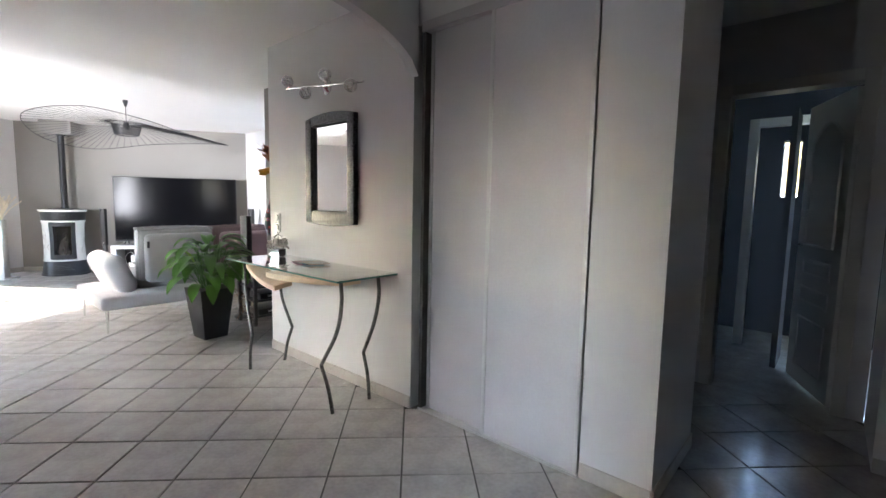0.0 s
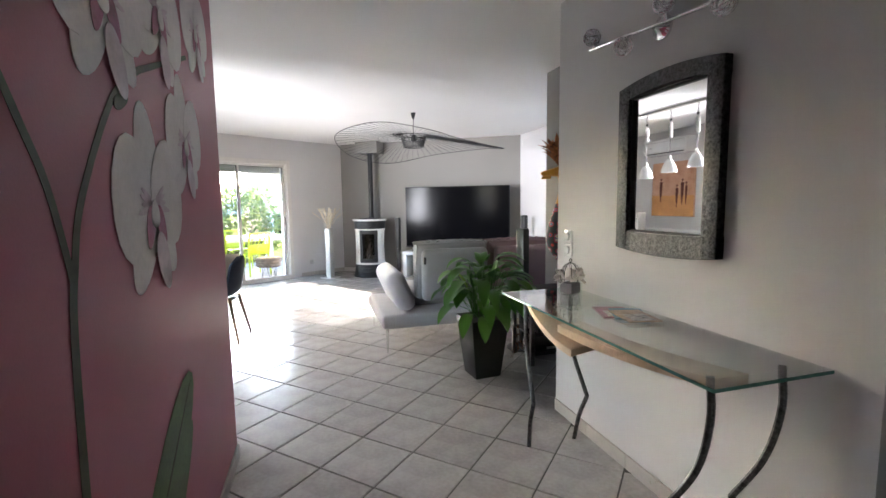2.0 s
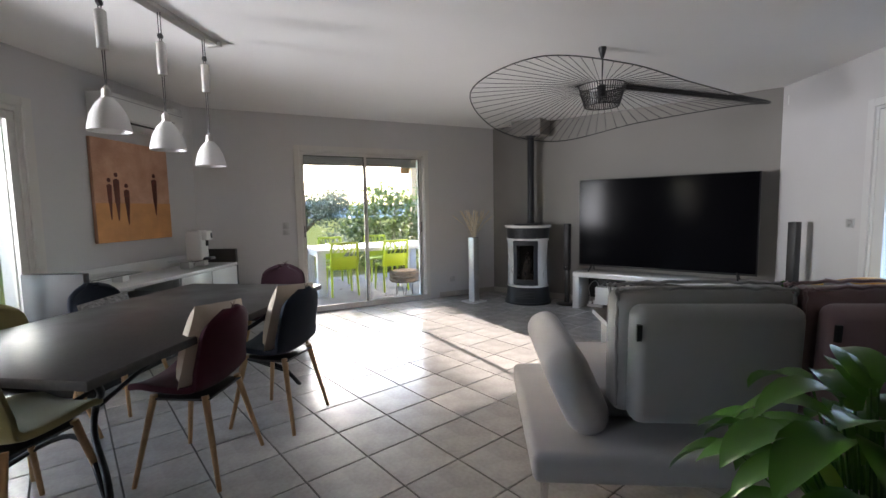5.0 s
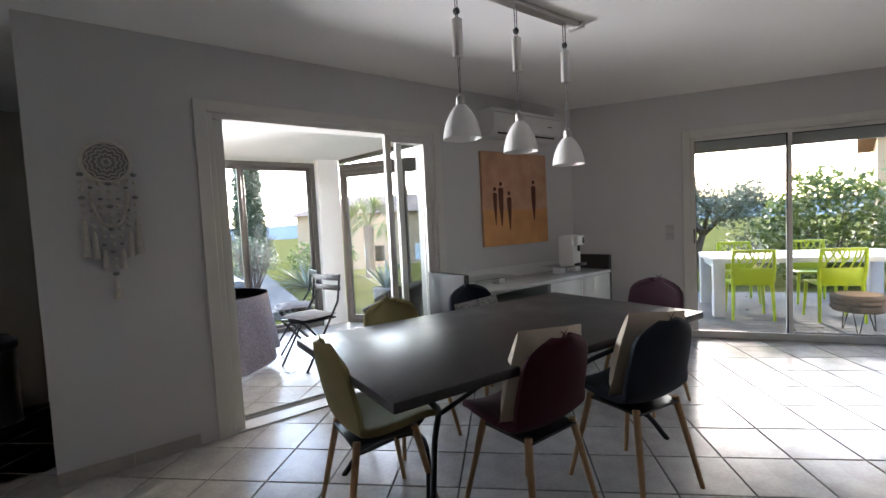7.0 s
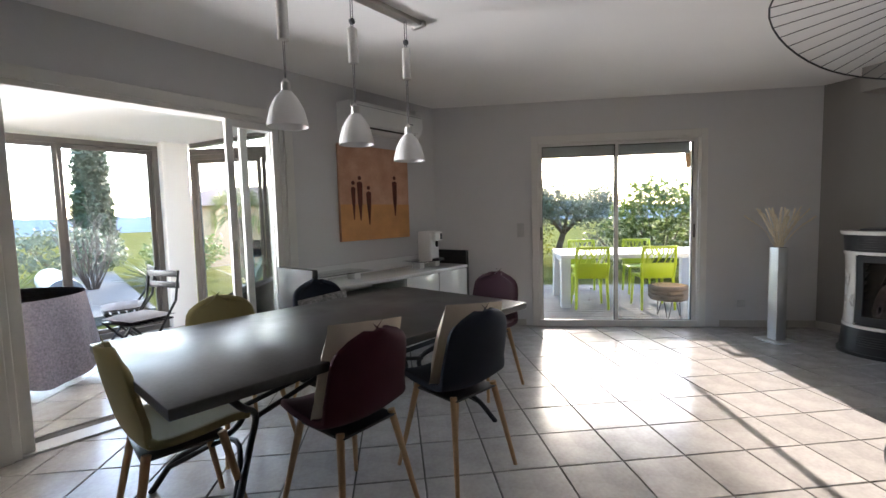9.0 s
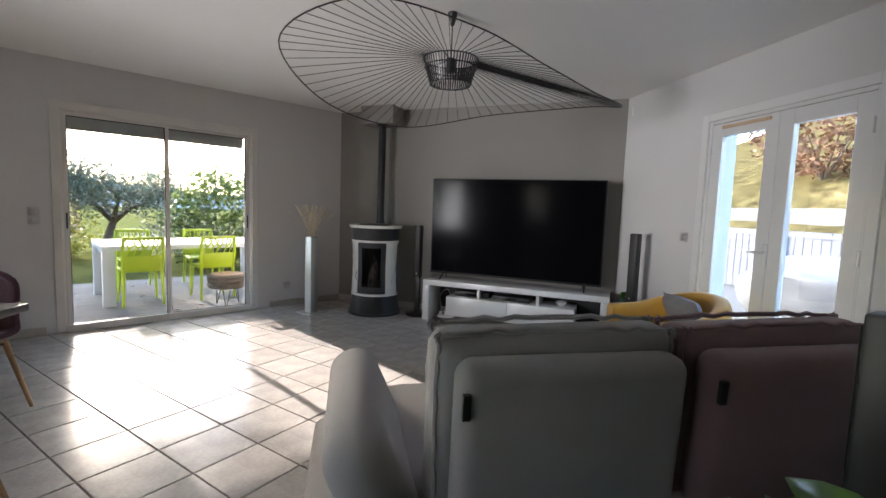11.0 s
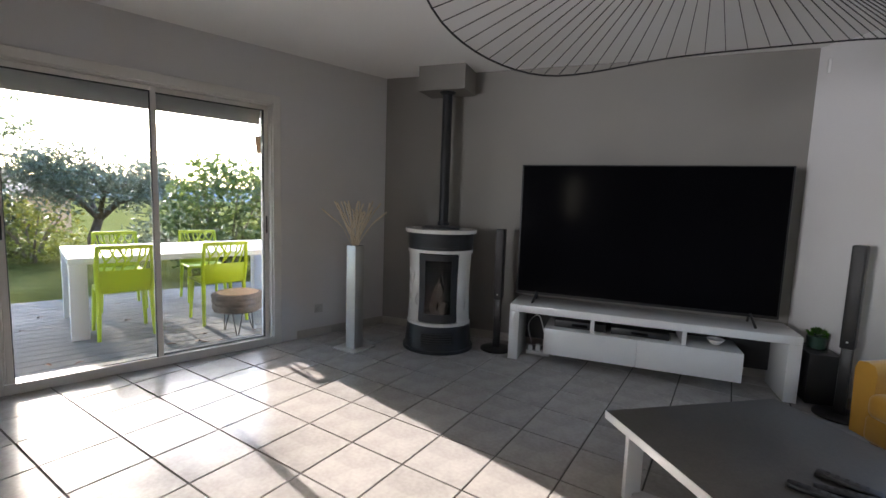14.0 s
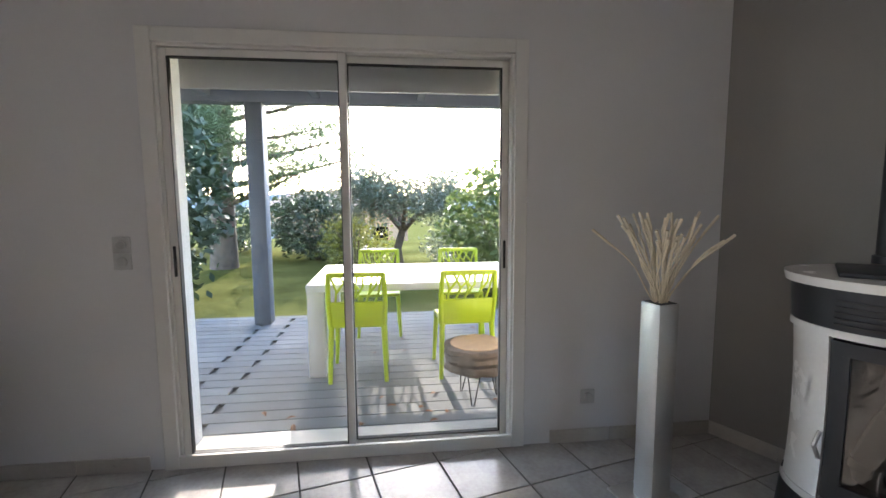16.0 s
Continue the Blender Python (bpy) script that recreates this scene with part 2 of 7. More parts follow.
M_ALU = shader("satin_aluminium", (0.50, 0.50, 0.49), 0.4, 0.35, vary=0.05, scale=8, bump=0.0)
M_STEEL = shader("brushed_steel", (0.60, 0.58, 0.55), 0.45, 1.0, vary=0.08, scale=3, grain=150, bump=0.01)
M_CHROME = shader("chrome", (0.72, 0.72, 0.73), 0.07, 1.0, vary=0.02, bump=0.0, rvary=0.02)
M_BLACK = shader("black_plastic", (0.014, 0.014, 0.015), 0.4, vary=0.1, bump=0.0)
M_SCREEN = shader("black_screen_glass", (0.003, 0.003, 0.004), 0.12, vary=0.1, scale=2, bump=0.0, rvary=0.03, spec=0.04)
M_IRON = shader("black_wrought_iron", (0.02, 0.02, 0.021), 0.42, 0.6, vary=0.3, scale=30, grain=200, bump=0.06)
M_SILVERIRON = shader("hammered_silvered_iron", (0.10, 0.10, 0.10), 0.35, 0.8, vary=0.5, scale=40, grain=90, bump=0.12)
M_TABLE = shader("dark_stained_tabletop", (0.046, 0.043, 0.042), 0.34, vary=0.35, scale=5, grain=60, bump=0.012, rvary=0.14)
M_OAK = shader("light_beech_wood", (0.42, 0.25, 0.12), 0.45, vary=0.15, scale=4, grain=80, bump=0.02)
M_SOFA = shader("grey_sofa_fabric", (0.26, 0.256, 0.262), 0.9, vary=0.07, scale=5, grain=380, bump=0.06, sheen=0.25)
M_SOFALT = shader("light_grey_sofa_fabric", (0.37, 0.355, 0.355), 0.9, vary=0.06, scale=5, grain=380, bump=0.06, sheen=0.2)
M_SOFAROSE = shader("mauve_grey_sofa_fabric", (0.235, 0.15, 0.165), 0.9, vary=0.07, scale=5, grain=380, bump=0.06, sheen=0.25)
M_YELLOW = shader("mustard_velvet", (0.56, 0.28, 0.018), 0.75, vary=0.1, scale=6, grain=260, bump=0.03, sheen=0.4)
M_CUSHGREY = shader("grey_cushion_fabric", (0.20, 0.19, 0.20), 0.9, vary=0.08, scale=6, grain=300, bump=0.05)
M_LIMEFAB = shader("olive_green_fabric", (0.29, 0.25, 0.105), 0.85, vary=0.08, scale=6, grain=300, bump=0.05, sheen=0.2)
M_BURG = shader("burgundy_fabric", (0.052, 0.007, 0.017), 0.9, vary=0.15, scale=6, grain=300, bump=0.05, sheen=0.06, spec=0.2)
M_NAVY = shader("slate_blue_fabric", (0.018, 0.024, 0.038), 0.9, vary=0.15, scale=6, grain=300, bump=0.05, sheen=0.06, spec=0.2)
M_PLUM = shader("plum_fabric", (0.045, 0.009, 0.022), 0.85, vary=0.1, scale=6, grain=300, bump=0.05, sheen=0.25)
M_BEIGE = shader("beige_cushion_cotton", (0.47, 0.40, 0.32), 0.9, vary=0.1, scale=9, grain=320, bump=0.05)
M_MIRROR = shader("mirror_silvering", (0.9, 0.9, 0.89), 0.015, 1.0, vary=0.01, bump=0.0, rvary=0.0)
M_CONCRETE = shader("dark_taupe_tabletop", (0.105, 0.098, 0.088), 0.45, vary=0.2, scale=4, grain=90, bump=0.015)
M_PLANTER = shader("charcoal_planter_resin", (0.022, 0.020, 0.020), 0.55, vary=0.12, scale=8, grain=160, bump=0.04)
M_SOIL = shader("dark_potting_soil", (0.03, 0.02, 0.013), 0.95, vary=0.4, scale=40, grain=200, bump=0.2)
M_LEAF = leafy("glossy_green_leaf", (0.030, 0.105, 0.014), (0.085, 0.23, 0.030), 0.28, 0.25)
M_DRIED = shader("dried_cream_stems", (0.72, 0.63, 0.48), 0.8, vary=0.12, scale=20, bump=0.0)
M_OPAL = shader("opal_white_glass", (0.78, 0.77, 0.75), 0.3, vary=0.02, bump=0.0)
M_MAPLE = shader("pale_maple_shelf", (0.60, 0.44, 0.29), 0.4, vary=0.12, scale=3, grain=60, bump=0.01)

# ---------------------------------------------------------------- the shell of the house
CEIL = 2.5
A = Vector((-2.13, 8.937, 0))
B = Vector((1.328, 11.022, 0))
C = Vector((4.29, 9.10, 0))


def wall(name, p, q, thick, openings, material, label, z1=CEIL, z0=0.0, outer=None):
    """A wall whose room face runs from p to q; its body lies to the left of that way. Openings: (s0, s1, z0, z1) along it."""
    p, q = Vector((*p[:2], 0)), Vector((*q[:2], 0))
    d = (q - p)
    n = d.length
    d.normalize()
    turn = Matrix.Translation(p) @ Matrix.Rotation(math.atan2(d.y, d.x), 4, "Z")
    bm = bmesh.new()
    s = 0.0
    for a, b, lo, hi in sorted(openings):
        box(bm, s, 0, z0, a, thick, z1, turn=turn)
        if hi < z1:
            box(bm, a, 0, hi, b, thick, z1, turn=turn)
        if lo > z0:
            box(bm, a, 0, z0, b, thick, lo, turn=turn)
        s = b
    box(bm, s, 0, z0, n, thick, z1, turn=turn)
    ob = structure(name, bm, material, label, "wall")
    if outer is not None:
        ob.data.materials.append(outer)
        for f in ob.data.polygons:
            c = turn.inverted() @ f.center
            if c.y > thick - 0.01:
                f.material_index = 1
    return turn


W1_S0, W1_S1, W1_TOP = 1.16, 2.88, 2.07         # garden sliding window, along wall A-B
SD_Y0, SD_Y1, SD_TOP = 5.275, 7.03, 2.085          # opening to the veranda, along x = -2.13
FD_Y0, FD_Y1, FD_TOP = 6.75, 7.98, 2.07          # french door in the east wall

wall("wall_west", (-2.13, 4.42), A, 0.28, [(SD_Y0 - 4.42, SD_Y1 - 4.42, 0.0, SD_TOP)], M_GREY, "plain grey painted wall with a wide opening to the veranda", outer=M_OUT)
T_W1 = wall("wall_garden", A, B, 0.28, [(W1_S0, W1_S1, 0.0, W1_TOP)], M_GREY, "plain grey painted wall around the sliding garden window", outer=M_OUT)
T_TV = wall("wall_television", B, C, 0.28, [], M_TAUPE, "dark taupe painted accent wall behind the television", outer=M_OUT)
wall("wall_east", C, (4.29, 5.62), 0.28, [(C.y - FD_Y1, C.y - FD_Y0, 0.0, FD_TOP)], M_GREY, "light grey painted wall with a white french door", outer=M_OUT)
wall("wall_sofa_back", (4.29, 5.62), (3.075, 5.62), 0.2, [], M_GREY, "plain grey wall behind the sofa corner")
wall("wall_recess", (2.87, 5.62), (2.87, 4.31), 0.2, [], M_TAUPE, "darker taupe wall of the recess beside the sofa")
wall("wall_mirror", (2.868, 4.31), (2.335, 4.31), 0.1, [], M_GREY, "short grey return of the mirror wall")
wall("wall_mirror_face", (2.23, 4.31), (2.23, 2.62), 0.1, [], M_GREY, "light grey painted wall that carries the mirror and lamp")
# closet block of the hall
bm = bmesh.new()
box(bm, 2.33, 2.585, 0, 2.95, 2.619, CEIL)
box(bm, 2.90, 1.25, 0, 2.95, 2.585, CEIL)
box(bm, 2.275, 1.22, 0, 2.95, 1.25, CEIL)
box(bm, 2.275, 1.25, 0, 2.335, 1.542, CEIL)
box(bm, 2.26, 1.545, 2.285, 2.90, 2.62, CEIL)
structure("wall_closet", bm, M_GREY, "pale painted pier and fascia around the hall closet", "wall")
# hall and kitchen behind
wall("wall_hall_door", (3.98, 0.505), (3.98, 1.945), -0.12, [(0.155, 0.815, 0.0, 2.04)], M_GREY, "dim grey hall wall with an open panelled door")
wall("wall_hall_end", (3.98, 1.95), (2.95, 1.95), -0.1, [], M_GREY, "dim grey wall at the end of the side passage")
wall("wall_hall_side", (3.30, 0.50), (3.98, 0.50), -0.1, [], M_GREY, "grey wall beside the hall door")
wall("wall_hall_front", (3.30, -1.195), (3.30, 0.395), -0.1, [], M_GREY, "plain grey wall of the entrance hall")
wall("wall_entrance", (-3.90, -1.20), (3.30, -1.20), -0.2, [], M_GREY, "plain grey wall at the back of the entrance hall")
# unseen window opening added here for the kitchen fill lamp
wall("wall_kitchen", (-3.90, 4.42), (-3.90, -1.20), -0.25, [(1.31, 3.51, 1.0, 2.1)], M_DARK, "dark charcoal kitchen wall", outer=M_OUT)
wall("wall_kitchen_return", (-2.415, 4.42), (-3.895, 4.42), -0.2, [], M_DARK, "charcoal return wall between kitchen and veranda")
# unseen partition, added to block kitchen light from the hall
wall("wall_hall_kitchen", (-0.20, -1.195), (-0.20, 1.92), 0.12, [], M_GREY, "added unseen partition that keeps kitchen light off the hall")
bm = bmesh.new()
box(bm, 0.15, 2.15, 0, 0.33, 4.335, CEIL, 0.006, 2)
structure("wall_flowers", bm, M_PINK, "deep raspberry pink partition wall with painted orchids", "wall")
pw = bpy.data.objects["wall_flowers"]
pw.data.materials.append(M_DARK)      # unseen kitchen side, darkened to stop light bouncing off it
for f in pw.data.polygons:
    if f.normal.x < -0.5:
        f.material_index = 1

# arch over the hall passage
bm = bmesh.new()
ax0, ax1, az, ah = 0.33, 2.23, 1.99, 0.27
curve_pts = []
for i in range(33):
    u = -1 + 2 * i / 32
    curve_pts.append((ax0 + (u + 1) / 2 * (ax1 - ax0), az + ah * (1 - abs(u) ** 2.6) ** (1 / 1.6)))
for y in (2.585, 2.655):
    vs = [bm.verts.new((x, y, z)) for x, z in curve_pts] + [bm.verts.new((ax1, y, CEIL)), bm.verts.new((ax0, y, CEIL))]
    bm.faces.new(vs)
bm.verts.ensure_lookup_table()
k = len(curve_pts) + 2
for i in range(k):
    j = (i + 1) % k
    bm.faces.new((bm.verts[i], bm.verts[j], bm.verts[k + j], bm.verts[k + i]))
structure("arch", bm, M_GREY, "grey painted flattened arch over the hall passage", "arch")

FLOOR = [(-3.9, -1.2), (3.3, -1.2), (3.3, 0.5), (3.98, 0.5), (3.98, 1.95), (2.95, 1.95), (2.95, 1.22), (2.275, 1.22), (2.275, 2.62), (2.23, 2.62), (2.23, 4.31), (2.87, 4.31),
         (2.87, 5.62), (4.29, 5.62), (4.29, 9.10), (1.328, 11.022), (-2.13, 8.937), (-2.13, 4.42), (-3.9, 4.42)]
CEILING = [(-4.1, -1.4), (5.3, -1.4), (5.3, 2.2), (4.6, 2.2), (4.6, 9.25), (1.33, 11.33), (-2.38, 9.1), (-2.38, 4.4), (-4.1, 4.4)]
structure("ceiling", prism(bmesh.new(), CEILING, CEIL, CEIL + 0.14), M_CEIL, "smooth matt white ceiling", "ceiling")
structure("floor", prism(bmesh.new(), [(-4.1, -1.4), (5.3, -1.4), (5.3, 2.2), (4.65, 2.2), (4.65, 9.2), (1.33, 11.30), (-2.40, 9.05), (-2.40, 4.4), (-4.1, 4.4)], -0.16, -0.006), M_GROUT, "grey grout bed under the diagonal tiles", "floor")

# ---------------------------------------------------------------- windows
def pane(w, h, x, z, y, parent, name="pane", material=None):
    ob = part(name, boxed(x, y, z, x + w, y + 0.008, z + h), material or M_GLASS, parent, "clear glass")
    ob.visible_shadow = False
    return ob


# garden window: fixed frame, two sliding leaves, flat trim on the wall
win = thing("window_1", *(T_W1 @ Vector((W1_S0, 0, 0))), math.degrees(math.atan2(B.y - A.y, B.x - A.x)), "ivory aluminium sliding window with two tall glass leaves", "window", "", "structure")
ww = W1_S1 - W1_S0
bm = bmesh.new()
frame_bars(bm, ww + 0.12, W1_TOP + 0.06, 0.068, 0.02)
for v in bm.verts:
    v.co += Vector((-0.06, -0.016, 0))
part("trim", bm, M_FRAME, win)
bm = frame_bars(bmesh.new(), ww, W1_TOP, 0.022, 0.10)
part("window_frame", bm, M_FRAME, win)
for i, (x0, y0) in enumerate(((0.023, 0.012), (ww / 2 - 0.018, 0.052))):
    lw = ww / 2 - 0.005
    leaf = part("sliding_leaf", frame_bars(bmesh.new(), lw, W1_TOP - 0.048, 0.038, 0.034), M_FRAME, win, loc=(x0, y0, 0.024))
    part("seal", frame_bars(bmesh.new(), lw - 0.070, W1_TOP - 0.118, 0.006, 0.036), M_RUBBER, leaf, loc=(0.035, -0.001, 0.035))
    pane(lw - 0.072, W1_TOP - 0.12, 0.036, 0.036, 0.014, leaf)
    part("pull_handle", boxed(0.012 if i == 0 else lw - 0.026, -0.006, 0.95, 0.026 if i == 0 else lw - 0.012, 0.003, 1.10, 0.004, 2), M_BLACK, leaf)
part("shutter_curtain", boxed(0.05, 0.16, W1_TOP - 0.17, ww - 0.05, 0.18, W1_TOP, 0.004), M_ALU, win, "half-hidden rolled aluminium shutter")
part("window_sill", boxed(0, 0.10, -0.04, ww, 0.30, 0.004), M_PLINTH, win)

# wide sliding door to the veranda: leaves pushed to one side
sdw = SD_Y1 - SD_Y0
door = thing("sliding_door_1", -2.13, SD_Y0, 0, 90, "ivory sliding glass door, its leaves pushed open to one side", "sliding door", "", "structure")
bm = frame_bars(bmesh.new(), sdw + 0.14, SD_TOP + 0.07, 0.075, 0.022, bottom=False)
for v in bm.verts:
    v.co += Vector((-0.07, -0.018, 0))
part("trim", bm, M_FRAME, door)
part("door_frame", frame_bars(bmesh.new(), sdw, SD_TOP, 0.04, 0.15, bottom=False), M_FRAME, door)
part("rail", boxed(0.04, 0.0, -0.01, sdw - 0.04, 0.15, 0.012), M_ALU, door)
part("stile", boxed(0.042, 0.03, 0.012, 0.10, 0.07, SD_TOP - 0.04, 0.003), M_FRAME, door)
for i in range(2):
    lw, x0 = 0.43 - 0.13 * i, sdw - 0.47 + 0.13 * i
    leaf = part("sliding_leaf", frame_bars(bmesh.new(), lw, SD_TOP - 0.055, 0.055, 0.034), M_FRAME, door, loc=(x0, 0.012 + 0.046 * i, 0.013))
    pane(lw - 0.10, SD_TOP - 0.16, 0.05, 0.05, 0.014, leaf)
    if i == 0:
        part("pull_handle", boxed(0.018, -0.008, 0.98, 0.036, 0.003, 1.12, 0.004, 2), M_ALU, leaf)

# french door in the east wall
fdw = FD_Y1 - FD_Y0
fd = thing("french_door", 4.29, FD_Y1, 0, -90, "white double french door with tall glass leaves", "door", "", "structure")
bm = frame_bars(bmesh.new(), fdw + 0.10, FD_TOP + 0.05, 0.065, 0.022, bottom=False)
for v in bm.verts:
    v.co += Vector((-0.05, -0.018, 0))
part("trim", bm, M_WHITE, fd)
part("door_frame", frame_bars(bmesh.new(), fdw, FD_TOP, 0.04, 0.08), M_WHITE, fd)
for i in range(2):
    lw = fdw / 2 - 0.04
    leaf = part("door_leaf", frame_bars(bmesh.new(), lw, FD_TOP - 0.085, 0.10, 0.05), M_WHITE, fd, loc=(0.041 + i * (lw + 0.002), 0.004, 0.042))
    pane(lw - 0.19, FD_TOP - 0.275, 0.095, 0.095, 0.02, leaf)
    if i == 0:
        bm = boxed(lw - 0.03, -0.012, 0.92, lw + 0.01, 0.0, 1.08, 0.004)
        tube(bm, [(lw - 0.01, -0.012, 1.02), (lw - 0.01, -0.05, 1.02), (lw - 0.11, -0.05, 1.015)], 0.009)
        part("door_handle", bm, M_WHITE, leaf)
        part("vent", boxed(0.10, -0.014, FD_TOP - 0.13, lw - 0.06, 0.002, FD_TOP - 0.105, 0.004), M_MAPLE, leaf, "cream air vent")
    for hz in (0.25, 1.0, 1.75):
        part("hinge", tubed([(0.0 if i == 0 else lw, -0.008, hz), (0.0 if i == 0 else lw, -0.008, hz + 0.09)], 0.009), M_WHITE, leaf)

# hall door, ajar into a dark room
hd = thing("door_1", 3.98, 1.32, 0, -90, "ivory door frame with a panelled door standing open", "door", "", "structure")
bm = frame_bars(bmesh.new(), 0.80, 2.10, 0.07, 0.14, bottom=False)
for v in bm.verts:
    v.co += Vector((-0.07, -0.012, 0))
part("door_frame", bm, M_FRAME, hd)
bm = boxed(-0.65, -0.02, 0.01, 0, 0.02, 2.02, 0.002)
leaf = part("door_leaf", bm, M_FRAME, hd)
leaf.matrix_basis = pose(0.655, 0.10, 0, 0, 0, -68)
for z0, z1 in ((0.12, 0.50), (0.60, 0.72), (0.80, 0.92)):
    bm = frame_bars(bmesh.new(), 0.42, z1 - z0, 0.022, 0.010, z0)
    part("panel_moulding", bm, M_FRAME, leaf, loc=(-0.53, -0.029, 0))
bm = bmesh.new()
arched = [(-0.53, 1.02), (-0.11, 1.02), (-0.11, 1.74)] + [(-0.11 - 0.42 * k / 10, 1.74 + 0.12 * math.sin(math.pi * k / 10)) for k in range(1, 10)] + [(-0.53, 1.74)]
tube(bm, [(x, -0.022, z) for x, z in arched + arched[:1]], 0.012, 6)
part("panel_moulding", bm, M_FRAME, leaf)
part("door_handle", tubed([(-0.57, -0.02, 1.02), (-0.57, -0.06, 1.02), (-0.46, -0.065, 1.02)], 0.009), M_CHROME, leaf)
# room behind the hall door, with a small window; charcoal stands in for shade
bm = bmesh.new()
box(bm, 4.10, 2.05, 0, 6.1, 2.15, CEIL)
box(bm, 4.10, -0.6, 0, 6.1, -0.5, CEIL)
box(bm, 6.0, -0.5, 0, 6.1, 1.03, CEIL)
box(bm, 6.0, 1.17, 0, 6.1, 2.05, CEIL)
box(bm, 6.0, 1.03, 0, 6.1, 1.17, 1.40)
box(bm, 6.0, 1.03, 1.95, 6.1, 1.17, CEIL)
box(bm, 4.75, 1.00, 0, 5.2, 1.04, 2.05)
structure("wall_back_room", bm, M_DARK, "small room behind the hall door, its shade put into charcoal walls", "wall")
inner = thing("door_2", 5.30, 1.38, 0, -90, "ivory frame of a second doorway in the dark room", "door frame", "", "structure")
for x0 in (0.0, 0.80):
    part("jamb", boxed(x0, 0.0, 0.0, x0 + 0.07, 0.10, 2.08, 0.003), M_FRAME, inner)
part("head", boxed(0.07, 0.0, 2.01, 0.80, 0.10, 2.08, 0.003), M_FRAME, inner)
structure("floor_back_room", boxed(3.98, -0.6, -0.16, 6.1, 2.15, -0.004), M_TILE, "dim tiled floor of the small back room", "floor")
structure("ceiling_back_room", boxed(4.6, -0.6, CEIL + 0.002, 6.1, 2.2, CEIL + 0.15), M_CEIL, "dim ceiling of the small back room", "ceiling")

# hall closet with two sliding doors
closet = thing("closet", 2.26, 2.58, 0, -90, "pale grey sliding closet doors with slim aluminium edges", "closet")
part("top_rail", boxed(0.0, -0.012, 2.235, 1.04, 0.07, 2.29, 0.003), M_DOORGREY, closet)
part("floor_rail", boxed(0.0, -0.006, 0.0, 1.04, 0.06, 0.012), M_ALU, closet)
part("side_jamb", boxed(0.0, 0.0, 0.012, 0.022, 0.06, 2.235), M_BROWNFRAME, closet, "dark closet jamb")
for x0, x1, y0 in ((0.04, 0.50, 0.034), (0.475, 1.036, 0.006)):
    leaf = part("closet_door", boxed(x0, y0, 0.014, x1, y0 + 0.02, 2.235), M_DOORGREY, closet)
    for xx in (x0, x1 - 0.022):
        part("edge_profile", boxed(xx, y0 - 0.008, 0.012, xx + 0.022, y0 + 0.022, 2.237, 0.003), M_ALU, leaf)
# charcoal sheet added behind the doors, standing for the shade in there
structure("closet_inside", boxed(2.345, 1.56, 0.001, 2.36, 2.56, 2.28), M_DARK, "added charcoal sheet for the shade inside the closet", "closet")

# ---------------------------------------------------------------- veranda
VX = -4.85
VB = (VX, 7.30)                      # veranda corner; from there its side runs on in line with the garden wall
VERANDA = [(VX, 3.4), (-2.415, 3.4), (-2.415, 8.75), VB]
structure("veranda_floor", prism(bmesh.new(), [(VX - 0.12, 3.3), (-2.40, 3.3), (-2.40, 8.86), (VX - 0.12, 7.33)], -0.16, -0.006), M_GROUT, "grout bed of the veranda floor", "floor")
bm = bmesh.new()
roof_z = lambda x: 2.24 + (x - VX) * 0.13
v = [bm.verts.new((x, y, roof_z(x) + dz)) for dz in (0, 0.1) for x, y in ((VX - 0.3, 3.3), (-2.412, 3.3), (-2.412, 9.15), (VX - 0.3, 7.42))]
for f in ((3, 2, 1, 0), (4, 5, 6, 7), (0, 1, 5, 4), (1, 2, 6, 5), (2, 3, 7, 6), (3, 0, 4, 7)):
    bm.faces.new([v[i] for i in f])
structure("veranda_ceiling", bm, M_CEIL, "white sloping veranda ceiling", "ceiling")
structure("veranda_post", boxed(VX - 0.08, 7.06, 0, VX + 0.06, 7.36, 2.26), M_CEIL, "white corner post of the veranda", "post")
structure("veranda_wall", boxed(VX, 3.3, 0, -2.415, 3.40, 2.5), M_OUT, "plain end wall of the veranda", "wall")


def veranda_window(x, y, rz, w, n, h, label):
    ob = thing("veranda_window", x, y, 0, rz, label, "window", "", "structure")
    part("window_frame", frame_bars(bmesh.new(), w, h, 0.06, 0.08), M_BROWNFRAME, ob)
    for i in range(n):
        lw = (w - 0.12) / n
        leaf = part("sliding_leaf", frame_bars(bmesh.new(), lw, h - 0.12, 0.045, 0.035), M_BROWNFRAME, ob, loc=(0.06 + i * lw, 0.005 + 0.037 * (i % 2), 0.06))
        pane(lw - 0.086, h - 0.206, 0.043, 0.043, 0.014, leaf)
    return ob


veranda_window(VX, 3.42, 90, 3.62, 4, 2.20, "bronze framed sliding windows of the veranda")
VA = math.degrees(math.atan2(B.y - A.y, B.x - A.x))
veranda_window(VX + 0.075, 7.36, VA, 2.74, 3, 2.11, "bronze framed side windows of the veranda")
gable = thing("veranda_gable", VX + 0.075, 7.36, 2.112, VA, "glazed gable strip over the veranda side windows", "window", "", "structure")
part("gable_bar", boxed(0, 0.0, 0.0, 2.74, 0.07, 0.07, 0.003), M_BROWNFRAME, gable)
part("gable_bar", tubed([(0.0, 0.035, 0.115), (2.74, 0.035, 0.42)], 0.035, 4), M_BROWNFRAME, gable)
bm = bmesh.new()
slab(bm, [(0.15, 0.07), (2.7, 0.07), (2.7, 0.40), (0.15, 0.11)], Matrix.Translation((0, 0.04, 0)) @ Matrix.Rotation(radians(90), 4, "X"), 0.006)
